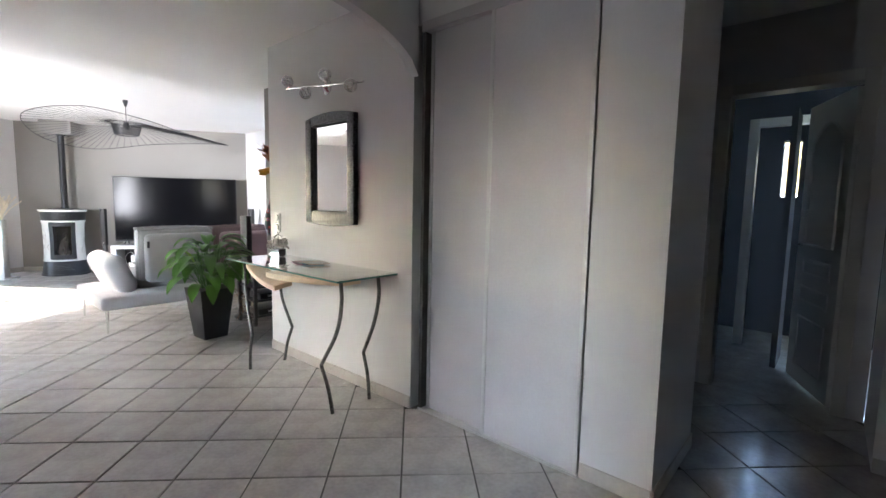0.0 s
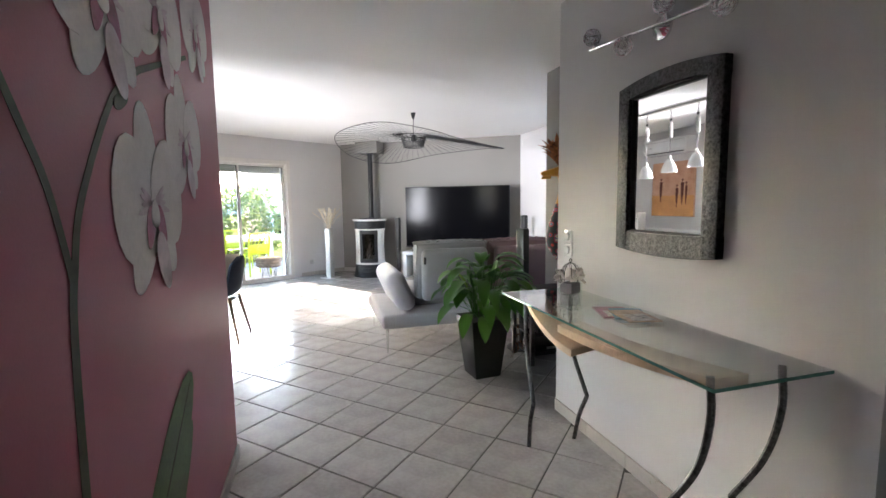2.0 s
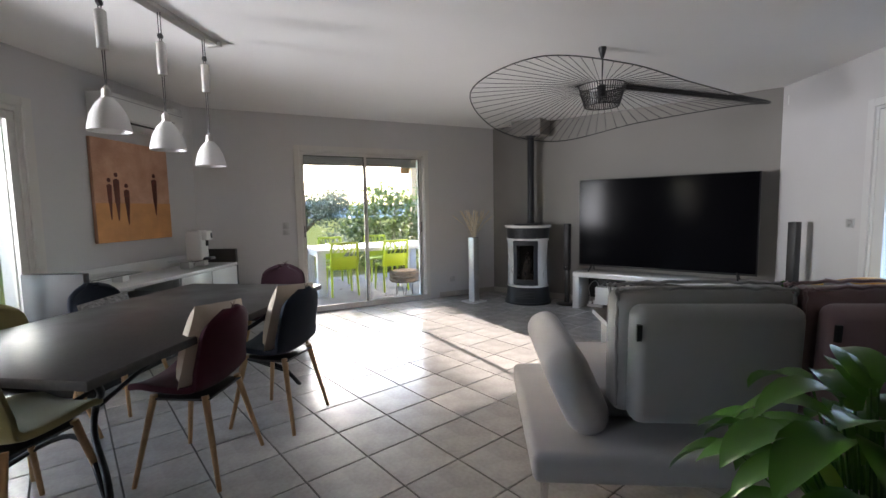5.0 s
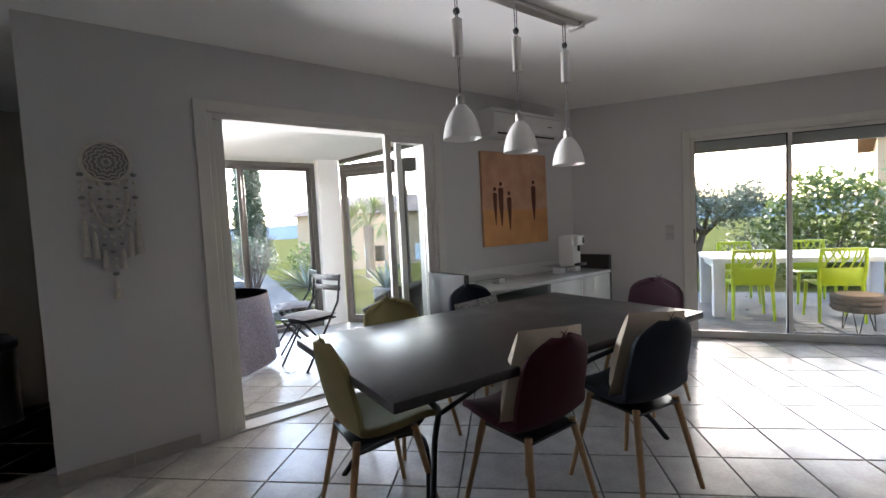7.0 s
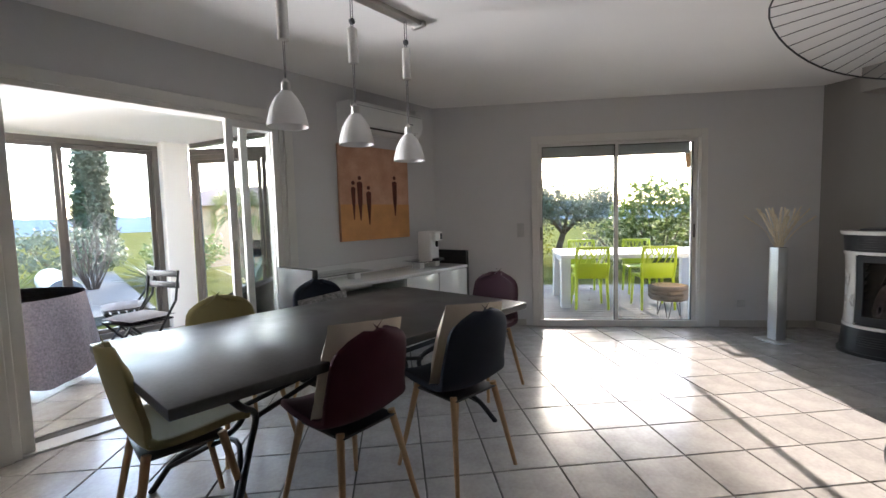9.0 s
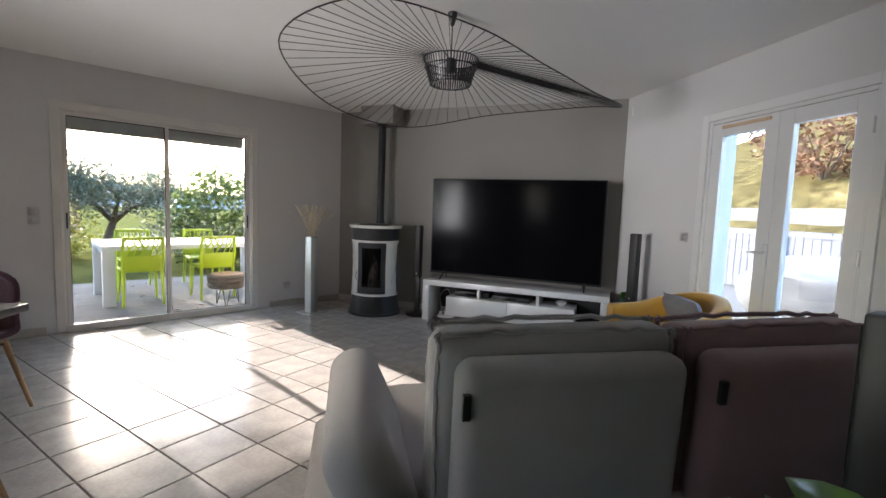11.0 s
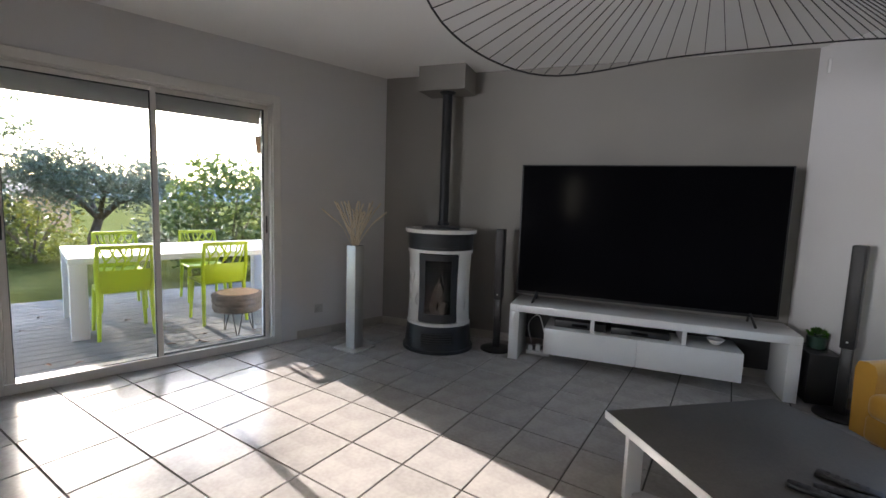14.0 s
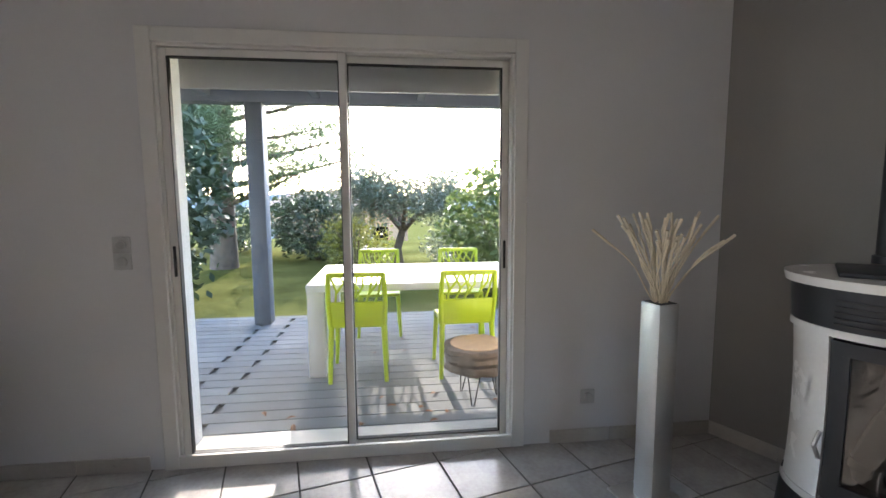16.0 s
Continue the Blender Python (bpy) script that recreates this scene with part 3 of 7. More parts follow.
part("pane", bm, M_GLASS, gable).visible_shadow = False

# ---------------------------------------------------------------- dining corner
def chair_shell(material):
    """The upholstered shell of a dining chair: seat and back in one sweep, front towards +y."""
    prof = spline([(0, 0.215, 0.440), (0, 0.12, 0.460), (0, -0.05, 0.445), (0, -0.155, 0.458), (0, -0.208, 0.53), (0, -0.238, 0.65), (0, -0.258, 0.76), (0, -0.268, 0.845)], 3)
    n = len(prof)
    bm = bmesh.new()
    cols = 10
    rows = []
    for i, p in enumerate(prof):
        u = i / (n - 1)
        w = 0.225 * (0.80 + 0.20 * min(1, u / 0.18)) if u < 0.5 else 0.225 * (1 - 0.16 * ((u - 0.5) / 0.5) ** 1.5)
        if u > 0.80:
            k = (u - 0.80) / 0.20
            w *= max(0.30, (1 - k ** 2.6) ** 0.5)
        back = max(0.0, min(1.0, (u - 0.42) / 0.2))
        row = []
        for j in range(cols + 1):
            v = 2 * j / cols - 1
            row.append(bm.verts.new((w * v, p.y + back * 0.055 * v * v, p.z + (1 - back) * 0.030 * v * v)))
        rows.append(row)
    for a, b in zip(rows, rows[1:]):
        for j in range(cols):
            bm.faces.new((a[j], a[j + 1], b[j + 1], b[j]))
    bmesh.ops.recalc_face_normals(bm, faces=bm.faces[:])
    bmesh.ops.solidify(bm, geom=bm.faces[:], thickness=0.032)
    edges = [e for e in bm.edges if e.calc_face_angle(0) > 1.0]
    bmesh.ops.bevel(bm, geom=edges, offset=0.010, segments=2, profile=0.5, affect="EDGES")
    return bm


CHAIRS = {}


def dining_chair(x, y, rz, material, label, cushion=None):
    if material.name not in CHAIRS:
        ch = thing("dining_chair", x, y, 0, rz, label, "chair", "chairs round the dining table")
        part("seat_shell", chair_shell(material), material, ch)
        for sx in (-1, 1):
            for sy in (-1, 1):
                part("leg", tubed([(sx * 0.14, sy * 0.13 - 0.02, 0.437), (sx * 0.21, sy * 0.215 - 0.02, 0.0)], [0.017, 0.0105], 10), M_OAK, ch, "tapered beech leg")
        part("brace", boxed(-0.15, -0.17, 0.412, 0.15, 0.13, 0.424, 0.004), M_BLACK, ch)
        CHAIRS[material.name] = ch
    else:
        ch = copy_thing(CHAIRS[material.name], pose(x, y, 0, 0, 0, rz))
    tagged(ch, label)
    if cushion is not None:
        big = cushion is M_BEIGE
        turn = pose(x, y, 0, 0, 0, rz) @ pose(0.0, -0.112 if big else -0.09, 0.665 if big else 0.595, 103, 6 if big else 3, 0)
        cu = part("throw_cushion", pillow(bmesh.new(), 0.40, 0.40 if big else 0.30, 0.15 if big else 0.10), cushion, None)
        cu.matrix_basis = turn
        tagged(cu, "square throw cushion leaning against a chair back" if cushion is M_BEIGE else "zigzag patterned cushion lying on a dining chair", "cushion", "cushions on the dining chairs")
    return ch


dining_chair(-0.35, 6.14, 90, M_BURG, "burgundy fabric shell chair on four beech legs", M_BEIGE)
dining_chair(-0.18, 6.70, 82, M_NAVY, "slate blue fabric shell chair on four beech legs", M_BEIGE)
dining_chair(-0.64, 7.64, 176, M_PLUM, "dark plum fabric shell chair at the table end")
dining_chair(-0.77, 5.64, -8, M_LIMEFAB, "olive green fabric shell chair at the table end")
dining_chair(-1.30, 6.16, -88, M_LIMEFAB, "olive green fabric shell chair beside the veranda")
M_ZIG = shader("grey_zigzag_cotton", (0.30, 0.29, 0.28), 0.9, vary=0.5, scale=40, grain=120, bump=0.04)
dining_chair(-1.34, 6.86, -92, M_NAVY, "slate blue fabric shell chair beside the sideboard", M_ZIG)

dt = thing("dining_table", -0.726, 6.43, 0, -3.5, "long dark table on a curved black wrought iron base", "table")
part("tabletop", boxed(-0.555, -0.985, 0.70, 0.555, 0.985, 0.74, 0.006, 2), M_TABLE, dt, "dark slate-like tabletop with soft sheen")
for sy in (-1, 1):
    for sx in (-1, 1):
        part("leg", tubed(spline([(sx * 0.30, sy * 0.78, 0.70), (sx * 0.26, sy * 0.66, 0.56), (sx * 0.08, sy * 0.52, 0.42), (sx * 0.10, sy * 0.56, 0.30), (sx * 0.32, sy * 0.72, 0.17), (sx * 0.42, sy * 0.82, 0.0)], 6), 0.015, 10), M_IRON, dt)
    part("cross_bar", tubed(spline([(-0.30, sy * 0.78, 0.695), (0, sy * 0.74, 0.66), (0.30, sy * 0.78, 0.695)], 6), 0.012), M_IRON, dt)
    part("foot_arch", tubed(spline([(-0.36, sy * 0.76, 0.12), (0, sy * 0.58, 0.30), (0.36, sy * 0.76, 0.12)], 8), 0.012), M_IRON, dt)
for sx in (-1, 1):
    part("stretcher", tubed(spline([(sx * 0.08, -0.53, 0.41), (sx * 0.03, 0, 0.50), (sx * 0.08, 0.53, 0.41)], 8), 0.012), M_IRON, dt)
part("centre_ring", lathe(bmesh.new(), [(0.045, 0.48), (0.058, 0.49), (0.058, 0.51), (0.045, 0.52), (0.045, 0.48)], 20, close=True), M_IRON, dt)

# rise-and-fall pendant over the table
pl = thing("pendant_lamp", -0.72, 6.59, CEIL, 0, "brushed steel bar lamp with three opal glass shades", "ceiling lamp")
part("ceiling_bar", boxed(-0.032, -0.66, -0.028, 0.032, 0.55, 0.0, 0.003), M_STEEL, pl)
part("end_plate", boxed(-0.05, 0.53, -0.034, 0.05, 0.56, -0.002, 0.002), M_STEEL, pl)
for y, zb, wz in ((-0.42, 1.725, 2.225), (0.0, 1.685, 2.22), (0.42, 1.63, 2.225)):
    z = zb - CEIL
    sh = part("shade", lathe(bmesh.new(), [(0.026, 0.165), (0.030, 0.160), (0.052, 0.135), (0.078, 0.085), (0.092, 0.03), (0.096, 0.0), (0.091, 0.002), (0.086, 0.03), (0.072, 0.083), (0.046, 0.13), (0.022, 0.155)], 32, close=True), M_OPAL, pl, "opal white glass shade", loc=(0, y, z))
    part("lampholder", lathe(bmesh.new(), [(0.020, 0.155), (0.022, 0.16), (0.022, 0.205), (0.012, 0.215), (0.006, 0.225)], 16), M_STEEL, sh)
    part("bulb", lathe(bmesh.new(), [(0.004, 0.04), (0.024, 0.05), (0.030, 0.075), (0.022, 0.11), (0.014, 0.15)], 16), M_OPAL, sh)
    w0 = wz - CEIL
    part("counterweight", lathe(bmesh.new(), [(0.010, w0 - 0.105), (0.026, w0 - 0.10), (0.026, w0 + 0.08), (0.010, w0 + 0.09)], 20), M_STEEL, pl, loc=(0, y, 0))
    part("pulley", lathe(bmesh.new(), [(0.006, 0), (0.016, 0.004), (0.016, 0.02), (0.006, 0.024)], 16, turn=Matrix.Translation((0.012, 0, w0 + 0.12)) @ Matrix.Rotation(radians(-90), 4, "Y")), M_BLACK, pl, loc=(0, y, 0))
    for sx in (-0.008, 0.008):
        part("cable", tubed([(sx, 0, -0.028), (sx, 0, w0 + 0.09)], 0.0025, 5), M_BLACK, pl, loc=(0, y, 0))
        part("cable", tubed([(sx * 0.9, 0, w0 - 0.10), (sx * 0.4, 0, z + 0.22)], 0.0022, 5), M_BLACK, pl, loc=(0, y, 0))

# painting, air conditioner, socket plates
pa = thing("painting", -2.128, 8.005, 1.065, 90, "orange canvas painting with four slim brown shapes", "painting")
M_CANVAS_A = shader("peach_canvas", (0.62, 0.30, 0.17), 0.8, vary=0.2, scale=7, grain=120, bump=0.03, tint=(0.70, 0.42, 0.29))
M_CANVAS_B = shader("ochre_canvas", (0.66, 0.32, 0.12), 0.8, vary=0.15, scale=6, grain=120, bump=0.03)
M_RUST = shader("rust_brown_paint", (0.13, 0.025, 0.012), 0.7, vary=0.4, scale=30, bump=0.03)
part("canvas", boxed(-0.455, -0.032, 0, 0.455, 0.0, 0.90, 0.004), M_CANVAS_A, pa)
part("ochre_ground", boxed(-0.453, -0.0345, 0.002, 0.453, -0.0322, 0.345), M_CANVAS_B, pa)
for x, z0, z1, w in ((-0.30, 0.20, 0.50, 0.045), (-0.22, 0.19, 0.55, 0.06), (-0.11, 0.15, 0.46, 0.055), (0.245, 0.23, 0.57, 0.06)):
    m = Matrix.Translation((x, -0.0322, 0)) @ Matrix.Rotation(radians(90), 4, "X")
    slab_bm = slab(bmesh.new(), [(-0.004, z0), (0.006, z0), (w * 0.45, z0 + 0.17), (w * 0.55, z1), (0.0, z1 + 0.012), (-w * 0.55, z1), (-w * 0.40, z0 + 0.16)], m, 0.004)
    part("brown_shape", slab_bm, M_RUST, pa)
    part("brown_dot", lathe(bmesh.new(), [(0.0, 0.0), (0.020, 0.001), (0.020, 0.004), (0.0, 0.005)], 14, turn=m @ Matrix.Translation((0.0, z1 + 0.045, 0))), M_RUST, pa)

ac = thing("air_conditioner", -2.128, 8.05, 2.085, 90, "white wall-mounted air conditioner above the painting", "air conditioner")
bm = bmesh.new()
sec = [(0.0, 0.0), (-0.13, 0.005), (-0.185, 0.05), (-0.20, 0.10), (-0.20, 0.215), (-0.185, 0.245), (0.0, 0.25)]
m = Matrix.Translation((-0.47, 0, 0)) @ Matrix(((0, 0, 1, 0), (1, 0, 0, 0), (0, 1, 0, 0), (0, 0, 0, 1)))
slab(bm, sec, m, 0.94)
bmesh.ops.bevel(bm, geom=[e for e in bm.edges if e.calc_face_angle(0) > 0.9], offset=0.012, segments=3, profile=0.5, affect="EDGES")
part("body", bm, M_WHITE, ac)
part("air_outlet", boxed(-0.40, -0.168, 0.02, 0.40, -0.158, 0.05, 0.003, turn=pose(0, 0.0, 0, 0, 0, 0)), M_BLACK, ac)
part("louvre", boxed(-0.41, -0.196, 0.042, 0.41, -0.18, 0.052, 0.003), M_WHITE, ac)
part("panel_line", boxed(-0.46, -0.2015, 0.205, 0.46, -0.199, 0.209), M_CUSHGREY, ac)
part("badge", boxed(0.26, -0.2025, 0.12, 0.33, -0.1995, 0.13), M_CUSHGREY, ac)
duct = thing("cable_duct", -2.128, 8.59, 2.20, 90, "white plastic duct beside the air conditioner", "cable duct")
part("duct", boxed(-0.045, -0.09, 0.0, 0.075, 0.0, 0.20, 0.01), M_WHITE, duct)

# sideboard
sb = thing("sideboard", -2.12, 6.95, 0, 90, "white low sideboard between two tall charcoal end panels", "sideboard")
part("end_panel", boxed(-0.05, -0.48, 0, 0.0, -0.0, 0.90, 0.004), M_PLANTER, sb, "charcoal end panel")
part("end_panel", boxed(1.90, -0.48, 0, 1.95, -0.0, 0.90, 0.004), M_PLANTER, sb, "black end panel")
part("worktop", boxed(0.0, -0.50, 0.72, 1.90, -0.02, 0.75, 0.003), M_WHITE, sb)
part("back_rail", boxed(0.0, -0.02, 0.50, 1.90, 0.0, 0.86, 0.003), M_WHITE, sb)
part("carcass", boxed(0.95, -0.47, 0.06, 1.90, -0.02, 0.72, 0.002), M_WHITE, sb)
for i in range(2):
    part("cabinet_door", boxed(0.955 + i * 0.475, -0.49, 0.07, 1.42 + i * 0.475, -0.471, 0.712, 0.003), M_WHITE, sb)
part("carcass", boxed(0.0, -0.44, 0.06, 0.95, -0.02, 0.60, 0.002), M_WHITE, sb)
part("glass_front", boxed(0.02, -0.462, 0.10, 0.93, -0.455, 0.70), M_TOPGLASS, sb, "frosted green glass front")
part("plinth", boxed(0.0, -0.44, 0.0, 1.90, -0.04, 0.06), M_BLACK, sb)
for x0, x1 in ((0.10, 0.62), (1.30, 1.72)):
    gs = thing("glass_shelf", -2.12 + 0.0, 6.95 + x0, 0.75, 90, "small clear glass shelf on white blocks over the sideboard", "shelf", "glass shelves on the sideboard")
    part("glass_plate", boxed(0, -0.40, 0.07, x1 - x0, -0.10, 0.078), M_TOPGLASS, gs)
    for px in (0.05, x1 - x0 - 0.12):
        part("block", boxed(px, -0.30, 0.0, px + 0.07, -0.2, 0.07, 0.002), M_WHITE, gs)
cm = thing("coffee_machine", -1.80, 8.42, 0.829, 100, "cream and black capsule coffee machine on the sideboard", "coffee machine")
part("body", boxed(-0.085, -0.08, 0, 0.085, 0.08, 0.30, 0.02, 3), M_OPAL, cm)
part("head", boxed(-0.07, -0.13, 0.20, 0.07, -0.06, 0.295, 0.015, 3), M_OPAL, cm)
part("button_panel", boxed(0.02, -0.135, 0.215, 0.06, -0.128, 0.275, 0.003), M_BLACK, cm)
part("spout", lathe(bmesh.new(), [(0.008, 0.14), (0.014, 0.145), (0.014, 0.20)], 12, 0.0, -0.10), M_BLACK, cm)
part("drip_tray", boxed(-0.06, -0.15, 0.0, 0.06, -0.07, 0.025, 0.005), M_BLACK, cm)

# ---------------------------------------------------------------- sofa corner
so = thing("sofa", 1.32, 5.70, 0, 0, "low grey fabric sofa with loose back cushions and roll arm", "sofa")
part("base", boxed(0.0, 0.02, 0.215, 2.20, 1.08, 0.345, 0.035, 4), M_SOFALT, so, "light grey upholstered base")
for i in range(2):
    part("seat_cushion", boxed(0.30 + 0.92 * i, 0.34, 0.335, 1.21 + 0.92 * i, 1.12, 0.475, 0.05, 5), M_SOFALT, so, "light grey seat cushion")
    mt, nm = (M_SOFA, "dark grey piped back cushion") if i == 0 else (M_SOFAROSE, "mauve grey piped back cushion")
    x0, x1 = 0.33 + 0.725 * i, 1.045 + 0.725 * i
    bm = boxed(x0, -0.068, -0.27, x1, 0.068, 0.265, 0.05, 5)
    for v in bm.verts:
        v.co += Vector((0, 0.012 * noise.noise(v.co * 3.1), 0.010 * noise.noise(v.co * 4.0 + Vector((5, 0, 0)))))
    cu = part("back_cushion", bm, mt, so, nm)
    cu.matrix_basis = pose(0.02, 0.262, 0.705, 3, 0, 0)
    for yy in (-0.055, 0.055):
        loop = [(x0 + 0.018, yy, -0.24), (x0 + 0.014, yy, 0.20), (x0 + 0.07, yy, 0.262), (x1 - 0.07, yy, 0.262), (x1 - 0.014, yy, 0.20), (x1 - 0.018, yy, -0.24)]
        pts = spline(loop, 14)
        pts = [p + Vector((0, 0.005 * math.sin(i2 * 1.9), 0.004 * math.sin(i2 * 2.7))) for i2, p in enumerate(pts)]
        part("piping", tubed(pts, 0.008, 6), mt, cu)
    pn = part("back_support", boxed(x0 + 0.05, -0.06, -0.27, x1 - 0.02, 0.06, 0.22, 0.05, 5), mt, so)
    pn.matrix_basis = pose(0.02, 0.155, 0.693, 3, 0, 0)
    part("tag", boxed(x0 + 0.056, -0.064, 0.09, x0 + 0.076, -0.05, 0.155), M_BLACK, pn, "small black label")
bm = boxed(-0.115, 0.0, -0.05, 0.115, 0.84, 0.34, 0.10, 6)
for v in bm.verts:
    t = v.co.y / 0.86
    v.co.x *= 0.72 + 0.28 * math.sin(math.pi * min(1, max(0, t)))
    v.co.z += 0.03 * math.sin(math.pi * t) if v.co.z > 0.2 else 0
arm = part("roll_arm", bm, M_SOFALT, so, "light grey folding arm cushion")
arm.matrix_basis = pose(0.27, 0.14, 0.38, 0, -24, 0)
for x, y in ((0.05, 0.04), (2.12, 0.06), (0.05, 1.0), (2.12, 1.0)):
    part("leg", tubed([(x, y + 0.02, 0.22), (x - 0.005, y, 0.0)], [0.018, 0.009], 10), M_CHROME, so, "slim chrome leg")

ct = thing("coffee_table", 2.605, 7.65, 0, 0, "square coffee table with dark taupe top on white legs", "coffee table")
part("tabletop", boxed(-0.47, -0.475, 0.332, 0.47, 0.475, 0.372, 0.003), M_CONCRETE, ct, "dark taupe top")
part("edge_band", boxed(-0.474, -0.479, 0.334, -0.4702, 0.479, 0.370), M_WHITE, ct, "pale edge")
part("edge_band", boxed(-0.4702, -0.479, 0.334, 0.474, -0.4752, 0.370), M_WHITE, ct, "pale edge")
for sx, sy in ((-1, -1), (-1, 1), (1, -1), (1, 1)):
    part("leg", boxed(sx * 0.38 - 0.04, sy * 0.38 - 0.012, 0.0, sx * 0.38 + 0.04, sy * 0.38 + 0.012, 0.332, 0.002, turn=pose(sx * 0.0, 0, 0)), M_WHITE, ct)
for a in (45, -45):
    part("floor_bar", boxed(-0.53, -0.035, 0.002, 0.53, 0.035, 0.026 if a > 0 else 0.025, 0.002, turn=pose(0, 0, 0.0 if a > 0 else 0.001, 0, 0, a)), M_WHITE, ct)
for i, (x, y, r) in enumerate(((2.50, 7.45, 35), (2.59, 7.43, 52), (2.66, 7.48, 25))):
    rc = thing("remote_control", x, y, 0.3725, r, "slim black remote control lying on the coffee table", "remote control", "remote controls on the coffee table")
    part("body", boxed(-0.022, -0.09, 0.0, 0.022, 0.09, 0.018, 0.006, 2), M_BLACK, rc)
    for k in range(5):
        part("button", boxed(-0.012, 0.05 - 0.026 * k, 0.0178, 0.012, 0.062 - 0.026 * k, 0.0195, 0.001, 1), M_PLANTER, rc)

# television and its bench, along the taupe wall
RZ_TV = math.degrees(math.atan2(C.y - B.y, C.x - B.x))


def by_tv(name, s, out, z, label, category, group="", turn=0.0):
    p = T_TV @ Vector((s, -out, z))
    return thing(name, p.x, p.y, p.z, RZ_TV + turn, label, category, group)


tv = by_tv("television", 2.425, 0.275, 0.47, "huge flat black television standing on the white bench", "television")
part("housing", boxed(-0.962, -0.0, 0.06, 0.962, 0.045, 1.165, 0.006), M_BLACK, tv)
part("screen", boxed(-0.947, -0.0035, 0.085, 0.947, 0.001, 1.155), M_SCREEN, tv, "switched-off glossy screen")
for sx in (-1, 1):
    bm = bmesh.new()
    tube(bm, [(sx * 0.78, 0.02, 0.10), (sx * 0.80, -0.10, 0.006)], 0.010, 6)
    tube(bm, [(sx * 0.78, 0.02, 0.10), (sx * 0.80, 0.12, 0.006)], 0.010, 6)
    part("foot", bm, M_BLACK, tv)
tb = by_tv("tv_bench", 2.47, 0.275, 0.0, "long white gloss tv bench with a hung drawer box", "tv bench")
part("top", boxed(-1.01, -0.20, 0.41, 1.01, 0.20, 0.47, 0.003), M_WHITE, tb)
for sx in (-1, 1):
    part("side_panel", boxed(min(sx * 1.01, sx * 0.93), -0.20, 0.0, max(sx * 1.01, sx * 0.93), 0.20, 0.41, 0.003), M_WHITE, tb)
part("drawer_box", boxed(-0.72, -0.18, 0.085, 0.68, 0.18, 0.30, 0.003), M_WHITE, tb)
for i in range(2):
    part("drawer_front", boxed(-0.72 + 0.702 * i, -0.197, 0.085, -0.022 + 0.702 * i, -0.181, 0.30, 0.003), M_WHITE, tb)
for sx in (-0.35, 0.30):
    part("divider", boxed(sx - 0.015, -0.17, 0.30, sx + 0.015, 0.17, 0.41), M_WHITE, tb)
part("dark_back", boxed(-0.93, 0.16, 0.10, 0.93, 0.175, 0.41), M_BLACK, tb)
for s, w, h in ((2.02, 0.40, 0.06), (2.47, 0.42, 0.05)):
    bx = by_tv("media_box", s, 0.26, 0.3005, "flat black media box inside the tv bench", "media player", "media boxes")
    part("case", boxed(-w / 2, -0.12, 0.0, w / 2, 0.10, h, 0.004), M_BLACK, bx)
    part("display", boxed(-0.06, -0.1215, h * 0.3, 0.06, -0.1195, h * 0.7), M_SCREEN, bx)
bl = by_tv("bowl", 3.0, 0.30, 0.3005, "small pale bowl inside the tv bench", "bowl")
part("bowl_body", lathe(bmesh.new(), [(0.02, 0.0), (0.03, 0.004), (0.06, 0.04), (0.056, 0.042), (0.026, 0.010), (0.0, 0.009)], 20), M_OPAL, bl)
ps = by_tv("power_strip", 1.68, 0.26, 0.0, "white power strip with plugs under the bench", "power strip")
part("strip", boxed(-0.10, -0.03, 0.0, 0.10, 0.03, 0.035, 0.006), M_WHITE, ps)
for k in range(3):
    part("plug", boxed(-0.085 + 0.065 * k, -0.024, 0.035, -0.045 + 0.065 * k, 0.024, 0.075 + 0.02 * (k % 2), 0.008), M_WHITE, ps)
bm = bmesh.new()
tube(bm, spline([(-0.06, 0, 0.09), (-0.10, 0.05, 0.25), (-0.02, 0.10, 0.32), (0.05, 0.14, 0.10), (0.12, 0.16, 0.02)], 6), 0.005, 6)
part("cord", bm, M_WHITE, ps)


def column_speaker(x, y, rz, h, label, base=True):
    sp = thing("column_speaker", x, y, 0, rz, label, "loudspeaker", "column speakers")
    part("foot_plate", lathe(bmesh.new(), [(0.13, 0.0), (0.14, 0.004), (0.14, 0.014), (0.12, 0.022), (0.03, 0.026)], 32), M_BLACK, sp)
    part("pole", boxed(-0.03, -0.02, 0.02, 0.03, 0.02, 0.48, 0.006), M_BLACK, sp)
    part("cabinet", boxed(-0.037, -0.045, 0.46, 0.037, 0.045, h, 0.008), M_BLACK, sp)
    part("grille", boxed(-0.030, -0.050, 0.52, 0.030, -0.0455, h - 0.03, 0.003), M_PLANTER, sp, "black cloth grille")
    part("logo_plate", boxed(-0.006, -0.0515, 0.50, 0.006, -0.0495, 0.512), M_ALU, sp)
    return sp


column_speaker(2.27, 10.06, RZ_TV, 1.08, "slim black column speaker beside the pellet stove")
column_speaker(4.09, 8.53, RZ_TV - 30, 1.12, "slim black column speaker beside the french door")
column_speaker(2.57, 5.49, 200, 1.10, "slim black column speaker behind the sofa end")
sw = by_tv("subwoofer", 3.62, 0.30, 0.0, "black subwoofer cube beside the bench", "loudspeaker")
part("cabinet", boxed(-0.09, -0.16, 0.012, 0.09, 0.16, 0.36, 0.006), M_BLACK, sw)
for k in (-1, 1):
    part("foot", boxed(k * 0.06 - 0.015, -0.12, 0.0, k * 0.06 + 0.015, 0.12, 0.012), M_BLACK, sw)
cp = by_tv("cactus_pot", 3.62, 0.28, 0.361, "small green bushy plant in a dark green pot", "potted plant")
